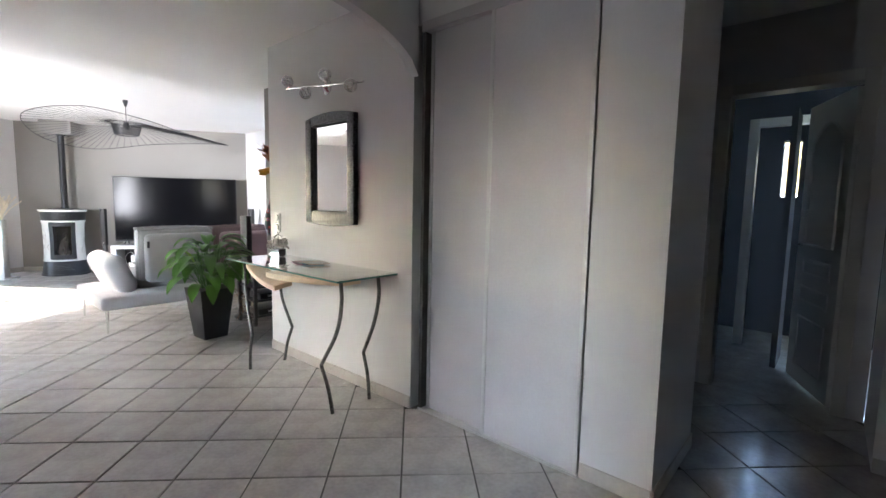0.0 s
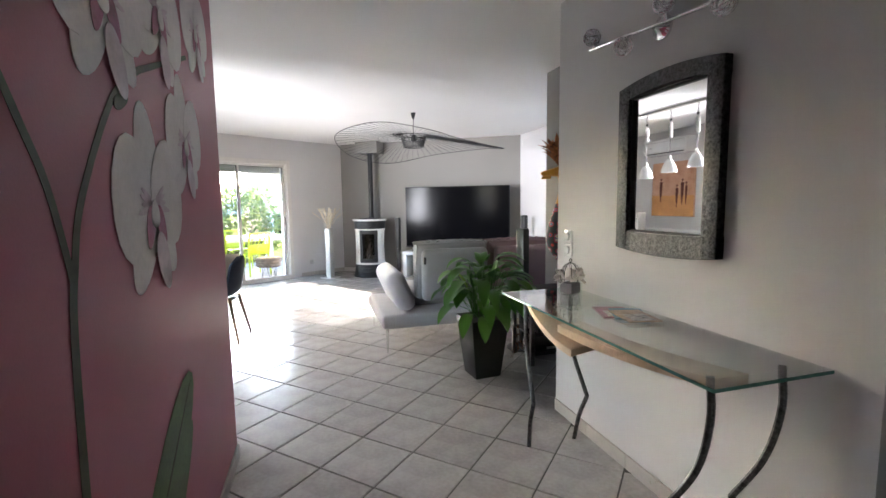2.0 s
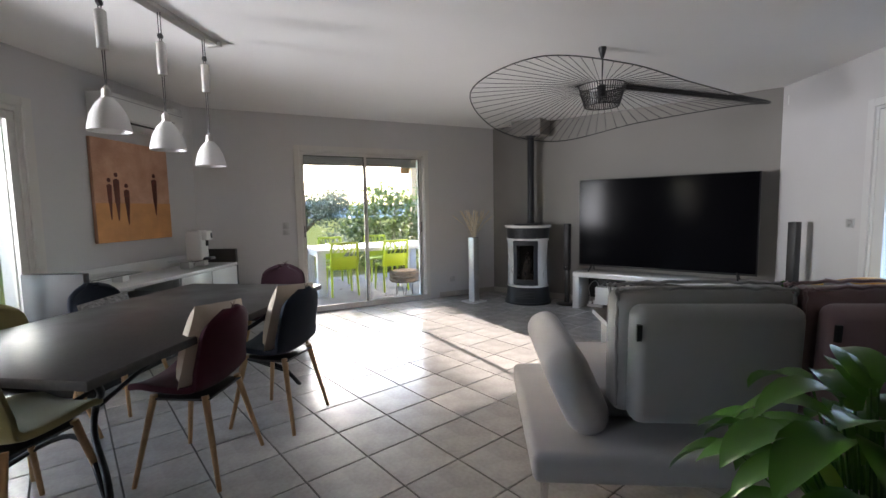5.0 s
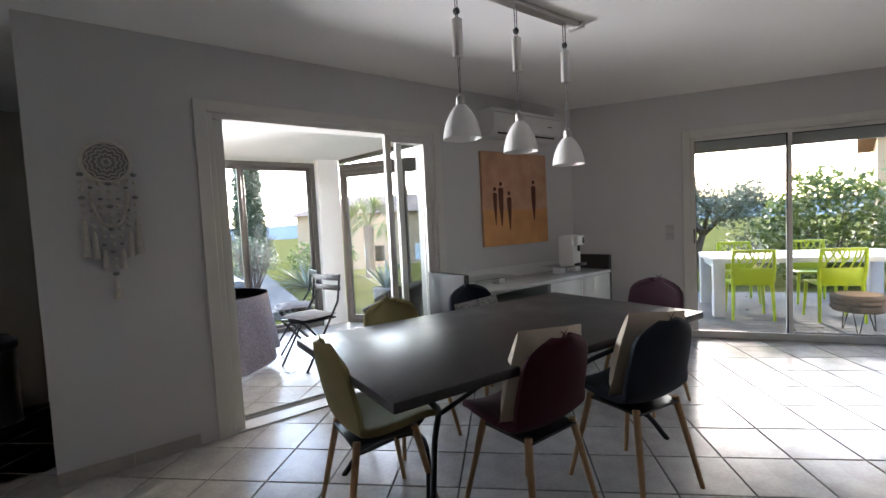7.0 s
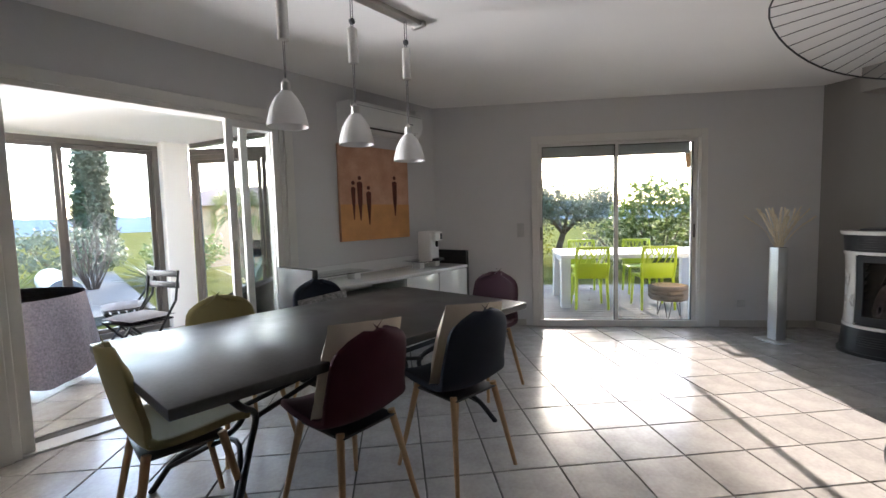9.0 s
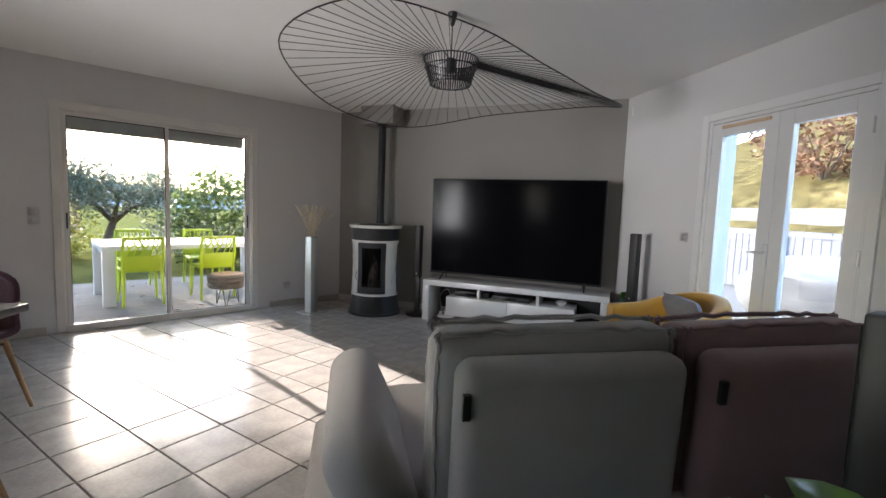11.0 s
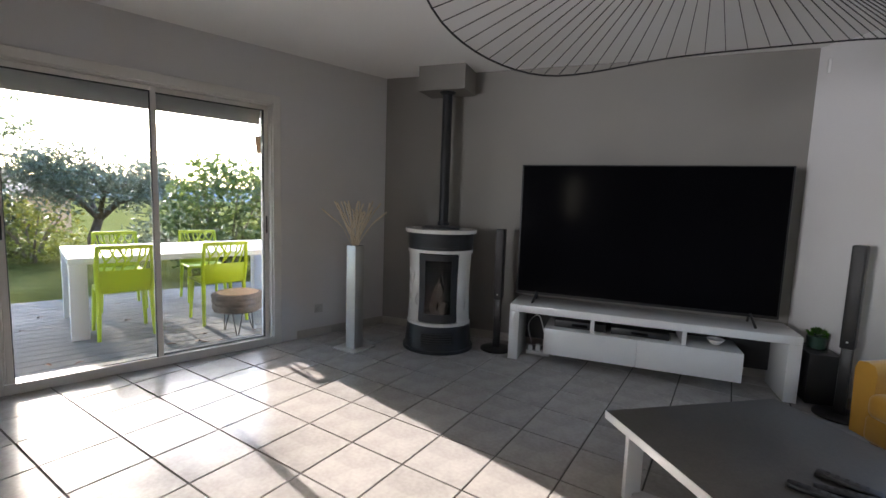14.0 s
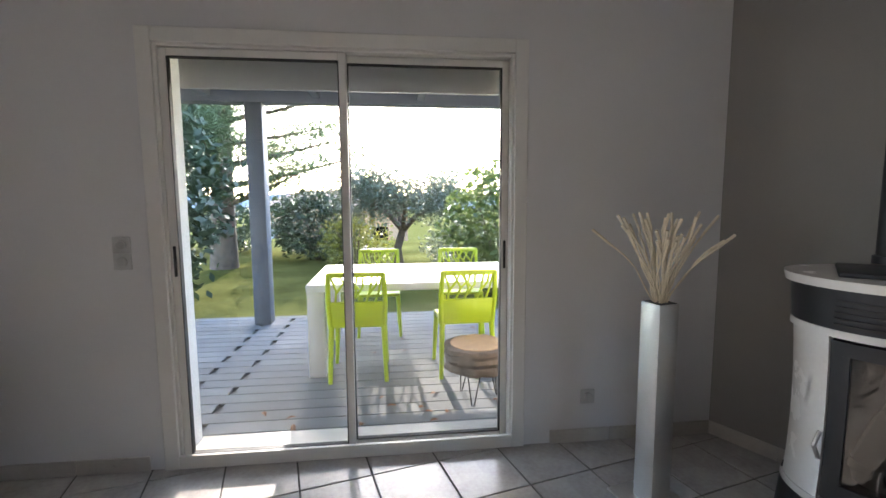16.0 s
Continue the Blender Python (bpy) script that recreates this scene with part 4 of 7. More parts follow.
part("pot", lathe(bmesh.new(), [(0.04, 0.0), (0.055, 0.005), (0.06, 0.09), (0.055, 0.092), (0.05, 0.07), (0.0, 0.07)], 20), shader("dark_green_ceramic", (0.03, 0.07, 0.05), 0.3, bump=0.0), cp)
bm = bmesh.new()
rnd = random.Random(5)
for k in range(90):
    a, e = rnd.uniform(0, 6.28), rnd.uniform(0.1, 1.4)
    d = Vector((math.cos(a) * math.cos(e), math.sin(a) * math.cos(e), math.sin(e)))
    p = Vector((0, 0, 0.08)) + d * rnd.uniform(0.02, 0.05)
    q = p + d * 0.03
    s = d.orthogonal().normalized() * 0.012
    bm.faces.new([bm.verts.new(c) for c in (p, (p + q) / 2 + s, q, (p + q) / 2 - s)])
part("foliage", bm, M_LEAF, cp, smooth=0)

# pellet stove
st = by_tv("pellet_stove", 0.80, 0.42, 0.0, "rounded pellet stove in charcoal and white ceramic", "stove", turn=18)
M_STOVE = shader("charcoal_stove_steel", (0.028, 0.030, 0.034), 0.45, 0.3, vary=0.1, scale=10, bump=0.02)
M_CERAM = shader("white_stove_ceramic", (0.72, 0.71, 0.68), 0.25, vary=0.04, scale=6, bump=0.01, coat=0.3)
M_FIREGLASS = clear_glass("stove_glass", (0.5, 0.48, 0.45), 2.0)


def drum(bm, z0, z1, r0, r1, a0=0, a1=360, t=0.0, n=40):
    """A bowed drum, deeper than wide; with t a curved plate of that thickness."""
    full = a1 - a0 >= 360
    k = n if full else n + 1
    def ring(z, r):
        return [bm.verts.new((r * math.sin(radians(a0 + (a1 - a0) * i / n)), -r * 0.92 * math.cos(radians(a0 + (a1 - a0) * i / n)), z)) for i in range(k)]
    if full:
        a, b = ring(z0, r0), ring(z1, r1)
        for i in range(n):
            bm.faces.new((a[i], a[(i + 1) % n], b[(i + 1) % n], b[i]))
        bm.faces.new(a[::-1]), bm.faces.new(b)
    else:
        a, b, c, d = ring(z0, r0), ring(z1, r1), ring(z0, r0 - t), ring(z1, r1 - t)
        for i in range(n):
            bm.faces.new((a[i], a[i + 1], b[i + 1], b[i])), bm.faces.new((c[i + 1], c[i], d[i], d[i + 1]))
            bm.faces.new((b[i], b[i + 1], d[i + 1], d[i])), bm.faces.new((a[i + 1], a[i], c[i], c[i + 1]))
        bm.faces.new((a[0], b[0], d[0], c[0])), bm.faces.new((a[n], c[n], d[n], b[n]))
    return bm


def profile_r(z):
    return 0.30 - 0.035 * (1 - ((z - 0.55) / 0.55) ** 2)


bm = drum(bmesh.new(), 0.0, 0.03, 0.315, 0.315)
drum(bm, 0.03, 0.25, 0.30, profile_r(0.25) + 0.004)
part("base", bm, M_STOVE, st)
bm = bmesh.new()
for k in range(8):
    z0, z1 = 0.25 + 0.625 * k / 8, 0.25 + 0.625 * (k + 1) / 8
    drum(bm, z0, z1, profile_r(z0) - 0.02, profile_r(z1) - 0.02, 52, 308, 0.03, 28)
part("body", bm, M_STOVE, st, weld=True)
part("firebox", boxed(-0.17, -0.18, 0.28, 0.17, 0.10, 0.30), M_STOVE, st)
part("fire_pot", lathe(bmesh.new(), [(0.03, 0.30), (0.07, 0.31), (0.085, 0.39), (0.08, 0.39), (0.06, 0.33), (0.0, 0.33)], 20, 0, -0.05), M_STEEL, st)
# white swirl reflected in the door glass, modelled as a pale solid
part("ash_deflector", tubed(spline([(-0.04, 0.0, 0.35), (0.0, -0.06, 0.52), (0.02, -0.02, 0.64)], 4), [0.06, 0.065, 0.065, 0.065, 0.06, 0.05, 0.03, 0.02, 0.005], 12, 0.5), M_CERAM, st, "pale shape standing for a reflection in the door glass")
for sgn in (-1, 1):
    bm = bmesh.new()
    for k in range(8):
        z0, z1 = 0.262 + 0.60 * k / 8, 0.262 + 0.60 * (k + 1) / 8
        a0, a1 = (38, 78) if sgn > 0 else (-78, -38)
        drum(bm, z0, z1, profile_r(z0) + 0.004, profile_r(z1) + 0.004, a0, a1, 0.02, 8)
    part("ceramic_side", bm, M_CERAM, st, "white ceramic side panel", weld=True)
part("ceramic_band", drum(bmesh.new(), 0.235, 0.262, 0.285, 0.285, -82, 82, 0.03, 24), M_CERAM, st, "white ceramic band")
part("ceramic_band", drum(bmesh.new(), 0.862, 0.888, 0.288, 0.288, -82, 82, 0.03, 24), M_CERAM, st, "white ceramic band")
part("upper_drum", drum(bmesh.new(), 0.875, 1.03, 0.284, 0.294), M_STOVE, st)
for k in range(5):
    part("grille_slat", drum(bmesh.new(), 0.905 + 0.02 * k, 0.912 + 0.02 * k, 0.297, 0.298, -34, 34, 0.012, 14), M_BLACK, st)
    part("grille_slat", drum(bmesh.new(), 0.09 + 0.02 * k, 0.097 + 0.02 * k, 0.306, 0.305, -26, 26, 0.012, 12), M_BLACK, st)
bm = drum(bmesh.new(), 1.03, 1.062, 0.312, 0.318)
part("ceramic_top", bm, M_CERAM, st, "white ceramic top")
part("top_plate", boxed(-0.16, -0.16, 1.062, 0.16, 0.18, 1.078, 0.004), M_STOVE, st)
dr = part("stove_door", drum(bmesh.new(), 0.275, 0.34, profile_r(0.3) + 0.002, profile_r(0.34) + 0.002, -37, 37, 0.022, 14), M_STOVE, st)
part("door_bar", drum(bmesh.new(), 0.80, 0.85, profile_r(0.8) + 0.002, profile_r(0.85) + 0.002, -37, 37, 0.022, 14), M_STOVE, dr)
for a0, a1 in ((-37, -25), (25, 37)):
    bm = bmesh.new()
    for k in range(6):
        z0, z1 = 0.34 + 0.46 * k / 6, 0.34 + 0.46 * (k + 1) / 6
        drum(bm, z0, z1, profile_r(z0) + 0.002, profile_r(z1) + 0.002, a0, a1, 0.022, 4)
    part("door_bar", bm, M_STOVE, dr, weld=True)
bm = bmesh.new()
for k in range(6):
    z0, z1 = 0.34 + 0.46 * k / 6, 0.34 + 0.46 * (k + 1) / 6
    drum(bm, z0, z1, profile_r(z0) - 0.008, profile_r(z1) - 0.008, -26, 26, 0.004, 10)
part("door_glass", bm, M_FIREGLASS, dr, "smoky door glass", weld=True)
part("door_handle", tubed([(-0.175, -0.22, 0.42), (-0.19, -0.235, 0.47), (-0.175, -0.22, 0.52)], 0.008), M_STEEL, dr)
p = T_TV @ Vector((0.73, -0.195, 0))
fl = thing("flue_pipe", p.x, p.y, 1.079, 0, "matt black flue pipe rising from the stove", "flue")
part("pipe", lathe(bmesh.new(), [(0.055, 0.0), (0.055, 0.03), (0.045, 0.035), (0.045, 0.62), (0.047, 0.625), (0.047, 0.66), (0.045, 0.665), (0.045, 1.205)], 24), M_STOVE, fl)
part("collar", lathe(bmesh.new(), [(0.047, 1.185), (0.06, 1.19), (0.075, 1.205)], 24), M_STOVE, fl)
bm = boxed(0.49, -0.31, 2.285, 0.93, 0.0, CEIL, 0.002, turn=T_TV)
structure("flue_box", bm, M_TAUPE, "taupe boxed-in ceiling duct above the stove", "duct box")

# steel column vase with dried stems
vz = thing("floor_vase", 1.025, 10.235, 0, 45, "tall square steel vase with dried curly stems", "vase")
part("base_plate", boxed(-0.13, -0.13, 0.0, 0.13, 0.13, 0.012, 0.002), M_STEEL, vz)
bm = bmesh.new()
box(bm, -0.052, -0.052, 0.012, 0.052, 0.052, 0.90, 0.003)
part("column", bm, M_STEEL, vz)
# black plate on the closed column, painting the shade of a hollow mouth
part("opening", boxed(-0.046, -0.046, 0.899, 0.046, 0.046, 0.902), M_BLACK, vz)
rnd = random.Random(11)
for k in range(44):
    a, lean = rnd.uniform(0, 6.28), rnd.uniform(0.04, 0.29)
    h = rnd.uniform(0.28, 0.40)
    pts = []
    for i in range(7):
        t = i / 6
        pts.append((math.cos(a) * (0.02 + lean * t ** 1.5) + 0.008 * math.sin(9 * t + k), math.sin(a) * (0.02 + lean * t ** 1.5) + 0.008 * math.cos(8 * t + 2 * k), 0.88 + h * t))
    part("stem", tubed(pts, [0.003, 0.003, 0.003, 0.003, 0.0035, 0.006, 0.0065], 5), M_DRIED, vz)

# mustard armchair
ar = thing("armchair", 3.83, 7.70, 0, 80, "mustard yellow velvet tub armchair on wooden legs", "armchair")
bm = bmesh.new()
n = 28
prof_n = 9
rings = []
for i in range(n + 1):
    u = -1 + 2 * i / n
    ang = u * radians(118)
    # horseshoe plan, back at -y
    cx, cy = 0.355 * math.sin(ang), -0.02 - 0.31 * math.cos(ang)
    if abs(u) > 0.80:
        cy += (abs(u) - 0.80) * 0.95
        cx = math.copysign(0.325, u)
    top = 0.56 + 0.16 * max(0, math.cos(ang * 0.75)) ** 1.5
    inward = Vector((-math.sin(ang), math.cos(ang), 0)) if abs(u) <= 0.8 else Vector((-math.copysign(1, u), 0, 0))
    c = Vector((cx, cy, 0))
    sec = [(0.05, 0.17), (0.055, 0.35), (0.06, top - 0.05), (0.045, top - 0.012), (0.0, top), (-0.045, top - 0.012), (-0.06, top - 0.05), (-0.055, 0.35), (-0.05, 0.17)]
    rings.append([bm.verts.new(c - inward * a + Vector((0, 0, z))) for a, z in sec])
for a, b in zip(rings, rings[1:]):
    for j in range(prof_n - 1):
        bm.faces.new((a[j], a[j + 1], b[j + 1], b[j]))
    bm.faces.new((a[-1], a[0], b[0], b[-1]))
bm.faces.new(rings[0]), bm.faces.new(rings[-1][::-1])
part("tub_back", bm, M_YELLOW, ar, smooth=70)
part("seat_base", boxed(-0.30, -0.26, 0.16, 0.30, 0.33, 0.30, 0.03, 3), M_YELLOW, ar)
part("seat_cushion", boxed(-0.285, -0.25, 0.29, 0.285, 0.35, 0.42, 0.045, 5), M_YELLOW, ar)
for sx, sy in ((-1, -1), (1, -1), (-1, 1), (1, 1)):
    part("leg", tubed([(sx * 0.26, 0.02 + sy * 0.25, 0.18), (sx * 0.29, 0.02 + sy * 0.29, 0.0)], [0.02, 0.012], 10), M_OAK, ar, "tapered wooden leg")
cu = part("throw_cushion", pillow(bmesh.new(), 0.44, 0.28, 0.13), M_CUSHGREY, None)
cu.matrix_basis = pose(3.94, 7.67, 0.56, 0, 0, 80) @ pose(0, 0, 0, 66, 0, 0)
tagged(cu, "small grey cushion leaning in the yellow armchair", "cushion")

# ---------------------------------------------------------------- wire pendant over the sofa corner
vl = thing("wire_pendant", 2.06, 7.63, CEIL, 0, "huge black wire pendant lamp with waving fibreglass brims", "ceiling lamp")
part("ceiling_cup", lathe(bmesh.new(), [(0.03, 0.0), (0.028, -0.02), (0.012, -0.075), (0.006, -0.08)], 20), M_BLACK, vl)
part("cable", tubed([(0, 0, -0.07), (0, 0, -0.28)], 0.004, 6), M_BLACK, vl)
hub = part("hub", bmesh.new(), M_BLACK, vl)
bm = bmesh.new()
for z, r in ((-0.285, 0.172), (-0.335, 0.163), (-0.435, 0.128)):
    tube(bm, [(r * math.cos(2 * math.pi * i / 40), r * math.sin(2 * math.pi * i / 40), z) for i in range(41)], 0.004, 5)
part("hub_ring", bm, M_BLACK, hub)
bm = bmesh.new()
for i in range(56):
    a = 2 * math.pi * i / 56
    box(bm, -0.0035, -0.0015, 0, 0.0035, 0.0015, 0.158, turn=pose(0.128 * math.cos(a), 0.128 * math.sin(a), -0.438, 0, 0, math.degrees(a) + 90) @ pose(0, 0, 0, 16, 0, 0))
part("hub_slats", bm, M_BLACK, hub)
part("lampholder", lathe(bmesh.new(), [(0.02, -0.275), (0.03, -0.28), (0.03, -0.36), (0.02, -0.365)], 16), M_BLACK, hub)
bm = bmesh.new()
for a in (0, 120, 240):
    tube(bm, [(0, 0, -0.28), (0.17 * math.cos(radians(a)), 0.17 * math.sin(radians(a)), -0.285)], 0.003, 5)
part("hub_arm", bm, M_BLACK, hub)


# the brim waves: high towards the hall, low towards the garden, drawn out to one side
ctrl = [(-1.0, -0.18, 2.16), (-0.76, 0.50, 1.99), (-0.18, 0.84, 1.93), (0.52, 0.74, 2.06), (1.22, 0.50, 2.13), (1.41, 0.31, 2.11), (1.05, 0.09, 2.13), (0.52, -0.26, 2.16), (0.0, -0.54, 2.22), (-0.58, -0.60, 2.26)]
loop = [Vector((x, y, z - CEIL)) for x, y, z in ctrl]
fine = []
for i in range(len(loop)):
    a, b, c, d = (loop[(i + k - 1) % len(loop)] for k in range(4))
    for k in range(8):
        t = k / 8
        fine.append(0.5 * ((2 * b) + (c - a) * t + (2 * a - 5 * b + 4 * c - d) * t * t + (3 * b - a - 3 * c + d) * t ** 3))
rim = fine
N_W = len(rim)
bm = bmesh.new()
tube(bm, rim + [rim[0]], 0.0042, 6)
part("rim", bm, M_BLACK, vl)
bm = bmesh.new()
for i in range(N_W):
    a = math.atan2(rim[i].y, rim[i].x)
    p = Vector((0.172 * math.cos(a), 0.172 * math.sin(a), -0.285))
    tube(bm, [p, rim[i]], 0.0021, 4)
tagged(part("spokes", bm, M_BLACK, vl), "fine black fibreglass spokes", kind="stuff")

# ---------------------------------------------------------------- mirror wall and recess
gc = thing("console_table", 2.03, 3.57, 0, 0, "glass console on four bent iron legs and curved maple apron", "console table")
part("glass_top", boxed(-0.25, -0.83, 0.821, 0.195, 0.565, 0.833, 0.002, 1), M_TOPGLASS, gc, "clear greenish glass top")
for x0, y0, x1, y1 in ((-0.2515, -0.83, -0.2495, 0.565), (-0.25, -0.8315, 0.195, -0.8295), (-0.25, 0.5645, 0.195, 0.5665)):
    part("glass_edge", boxed(x0, y0, 0.822, x1, y1, 0.832), M_EDGE, gc, "dark green glass edge")
for x, lean in ((-0.17, -0.02), (0.11, 0.02)):
    for y, sy in ((0.385, 1), (-0.665, -1)):
        # a long bow down to the knee, then a straight kick out to the foot
        pts = spline([(x + 0.01, y + sy * 0.07, 0.821), (x + 0.012, y + sy * 0.075, 0.68), (x + 0.005, y + sy * 0.035, 0.50), (x + lean, y - sy * 0.085, 0.285)], 7)
        pts += spline([(x + lean, y - sy * 0.082, 0.275), (x + lean * 0.5, y - sy * 0.03, 0.15), (x, y, 0.0)], 5)
        part("leg", tubed(pts, 0.0115, 8), M_SILVERIRON, gc, "hammered iron leg")
for y0, y1, lift, drop in ((-0.74, 0.02, 0.0, 0.03), (-0.10, 0.54, -0.004, 0.105)):
    bm = bmesh.new()
    top, low = [], []
    m = 18
    for i in range(m + 1):
        t = i / m
        y = y0 + (y1 - y0) * t
        sag = drop * (math.sin(math.pi * 0.5 * t) if lift == 0.0 else math.cos(math.pi * 0.5 * t) ** 1.3)
        front = -0.225 + 0.10 * (abs(y + 0.13) / 0.68) ** 2.2
        for lst, dz in ((top, 0.0), (low, -0.034)):
            lst.append((bm.verts.new((front, y, 0.815 - sag + lift + dz)), bm.verts.new((front + 0.13, y, 0.815 - sag * 0.8 + lift + dz))))
    for i in range(m):
        bm.faces.new((top[i][0], top[i + 1][0], top[i + 1][1], top[i][1]))
        bm.faces.new((low[i][1], low[i + 1][1], low[i + 1][0], low[i][0]))
        bm.faces.new((top[i][0], low[i][0], low[i + 1][0], top[i + 1][0]))
        bm.faces.new((top[i][1], top[i + 1][1], low[i + 1][1], low[i][1]))
    bm.faces.new((top[0][0], top[0][1], low[0][1], low[0][0]))
    bm.faces.new((top[m][1], top[m][0], low[m][0], low[m][1]))
    bmesh.ops.recalc_face_normals(bm, faces=bm.faces[:])
    bmesh.ops.bevel(bm, geom=[e for e in bm.edges if e.calc_face_angle(0) > 0.9], offset=0.004, segments=2, profile=0.5, affect="EDGES")
    part("maple_apron", bm, M_MAPLE, gc, "curved pale maple apron")

mi = thing("mirror", 2.226, 3.415, 1.115, -90, "wall mirror in a hammered pewter frame with bowed top", "mirror")
W2, H = 0.285, 0.745
M_PEWTER = shader("hammered_pewter", (0.075, 0.075, 0.078), 0.33, 0.75, vary=0.6, scale=55, grain=110, bump=0.12)


def bowed(bm, w, z0, z1, bow, y0, y1, nx=14):
    """A plate between heights, its upper and lower edges bowed by bow."""
    cols = []
    for i in range(nx + 1):
        x = -w + 2 * w * i / nx
        k = 1 - (x / W2) ** 2
        cols.append([bm.verts.new((x, y, z)) for y, z in ((y0, z0[0] + z0[1] * k), (y0, z1[0] + z1[1] * k), (y1, z1[0] + z1[1] * k), (y1, z0[0] + z0[1] * k))])
    for a, b in zip(cols, cols[1:]):
        for j in range(4):
            bm.faces.new((a[j], a[(j + 1) % 4], b[(j + 1) % 4], b[j]))
    bm.faces.new(cols[0][::-1]), bm.faces.new(cols[-1])
    return bm


part("top_bar", bowed(bmesh.new(), W2, (H - 0.075, 0.03), (H - 0.01, 0.03), 0, -0.035, 0.0), M_PEWTER, mi)
part("bottom_bar", bowed(bmesh.new(), W2, (0.0, -0.02), (0.085, -0.01), 0, -0.035, 0.0), M_PEWTER, mi)
for sx in (-1, 1):
    part("side_bar", boxed(min(sx * W2, sx * (W2 - 0.072)), -0.038, 0.0, max(sx * W2, sx * (W2 - 0.072)), 0.0, H - 0.01, 0.004), M_PEWTER, mi)
    for zc in (0.04, H - 0.05):
        for dx, dz in ((-0.02, -0.02), (0.02, -0.02), (-0.02, 0.02), (0.02, 0.02)):
            part("rivet", lathe(bmesh.new(), [(0.006, 0.0), (0.005, 0.003), (0.0, 0.005)], 8, turn=Matrix.Translation((sx * (W2 - 0.036) + dx, -0.037, zc + dz)) @ Matrix.Rotation(radians(90), 4, "X")), M_BLACK, mi)
part("inner_lip", frame_bars(bmesh.new(), 2 * (W2 - 0.070), H - 0.13, 0.012, 0.02), M_BLACK, mi, loc=(-(W2 - 0.070), -0.022, 0.075))
part("mirror_glass", boxed(-(W2 - 0.06), -0.010, 0.07, W2 - 0.06, -0.004, H - 0.06), M_MIRROR, mi, "silvered mirror glass")

wl = thing("wall_lamp", 2.226, 3.47, 2.06, -90, "chrome wall lamp with four wire ball shades", "wall lamp")
part("backplate", lathe(bmesh.new(), [(0.05, 0.0), (0.05, 0.012), (0.03, 0.022), (0.012, 0.05)], 24, turn=Matrix.Rotation(radians(90), 4, "X")), M_CHROME, wl)
part("bar", tubed([(-0.44, -0.06, 0.044), (0.47, -0.06, -0.047)], 0.008, 10), M_CHROME, wl)
for x, dz in ((-0.40, 0.050), (-0.16, -0.045), (0.08, 0.065), (0.36, -0.02)):
    hd2 = part("spot_arm", tubed([(x, -0.06, x * -0.1), (x, -0.07, x * -0.1 + dz * 0.6)], 0.012, 10), M_CHROME, wl)
    bm = bmesh.new()
    r0 = random.Random(int(x * 100) + 7)
    c = Vector((x, -0.075, x * -0.1 + dz))
    for k in range(26):
        ax = Vector((r0.uniform(-1, 1), r0.uniform(-1, 1), r0.uniform(-1, 1))).normalized()
        o1 = ax.orthogonal().normalized()
        o2 = ax.cross(o1)
        tube(bm, [c + 0.042 * (math.cos(2 * math.pi * i / 16) * o1 + math.sin(2 * math.pi * i / 16) * o2) for i in range(17)], 0.0013, 3)
    part("wire_ball", bm, M_CHROME, hd2, "ball of chrome wire")
    part("bulb", lathe(bmesh.new(), [(0.0, -0.02), (0.014, -0.014), (0.018, 0.0), (0.012, 0.016), (0.0, 0.022)], 12, turn=Matrix.Translation(c)), M_OPAL, hd2)


def plate(name, m, label, cat, w=0.08, h=0.08, n=1, material=None):
    ob = new(name)
    ob.matrix_basis = m
    tagged(ob, label, cat)
    for i in range(n):
        f = part("cover", boxed(-w / 2, -0.010, i * h, w / 2, 0.0, (i + 1) * h - 0.002, 0.003), material or M_WHITE, ob)
        part("knob", lathe(bmesh.new(), [(0.024, 0.0), (0.024, 0.008), (0.020, 0.012)], 20, turn=Matrix.Translation((0, -0.010, (i + 0.5) * h)) @ Matrix.Rotation(radians(90), 4, "X")), material or M_WHITE, f)
    return ob


plate("light_switch", pose(2.2298, 4.18, 1.01, 0, 0, -90), "white double rotary light switch on the mirror wall", "light switch", n=2)
plate("light_switch", T_W1 @ pose(0.975, 0, 1.015), "grey double light switch beside the garden window", "light switch", n=2, material=M_ALU)
plate("light_switch", pose(4.2898, 8.15, 1.08, 0, 0, -90), "grey light switch beside the french door", "light switch", material=M_ALU)
plate("wall_socket", T_W1 @ pose(3.30, 0, 0.22), "grey wall socket with a white plug", "wall socket", material=M_ALU)
ds = thing("motion_detector", *(T_TV @ Vector((3.60, -0.03, 2.36))), RZ_TV, "small white alarm detector high in the corner", "detector")
part("case", boxed(-0.035, -0.045, -0.06, 0.035, 0.028, 0.05, 0.012, 3), M_WHITE, ds)

# bird-cage flower holder and brochures on the console
fh = thing("candle_holder", 2.11, 3.97, 0.8335, 20, "glass cube with white flowers inside a small wire cage", "candle holder")
part("glass_cube", boxed(-0.045, -0.045, 0.0, 0.045, 0.045, 0.08), M_TOPGLASS, fh)
part("filling", boxed(-0.038, -0.038, 0.006, 0.038, 0.038, 0.06), M_CUSHGREY, fh)
bm = bmesh.new()
for k in range(8):
    a = 2 * math.pi * k / 8
    tube(bm, [(0.052 * math.sin(t) * math.cos(a), 0.052 * math.sin(t) * math.sin(a), 0.10 + 0.07 * math.cos(t)) for t in [math.pi * i / 16 for i in range(12)]], 0.0016, 4)
tube(bm, [(0.010 * math.cos(2 * math.pi * i / 12), 0, 0.182 + 0.010 * math.sin(2 * math.pi * i / 12)) for i in range(13)], 0.002, 4)
part("wire_cage", bm, M_IRON, fh)
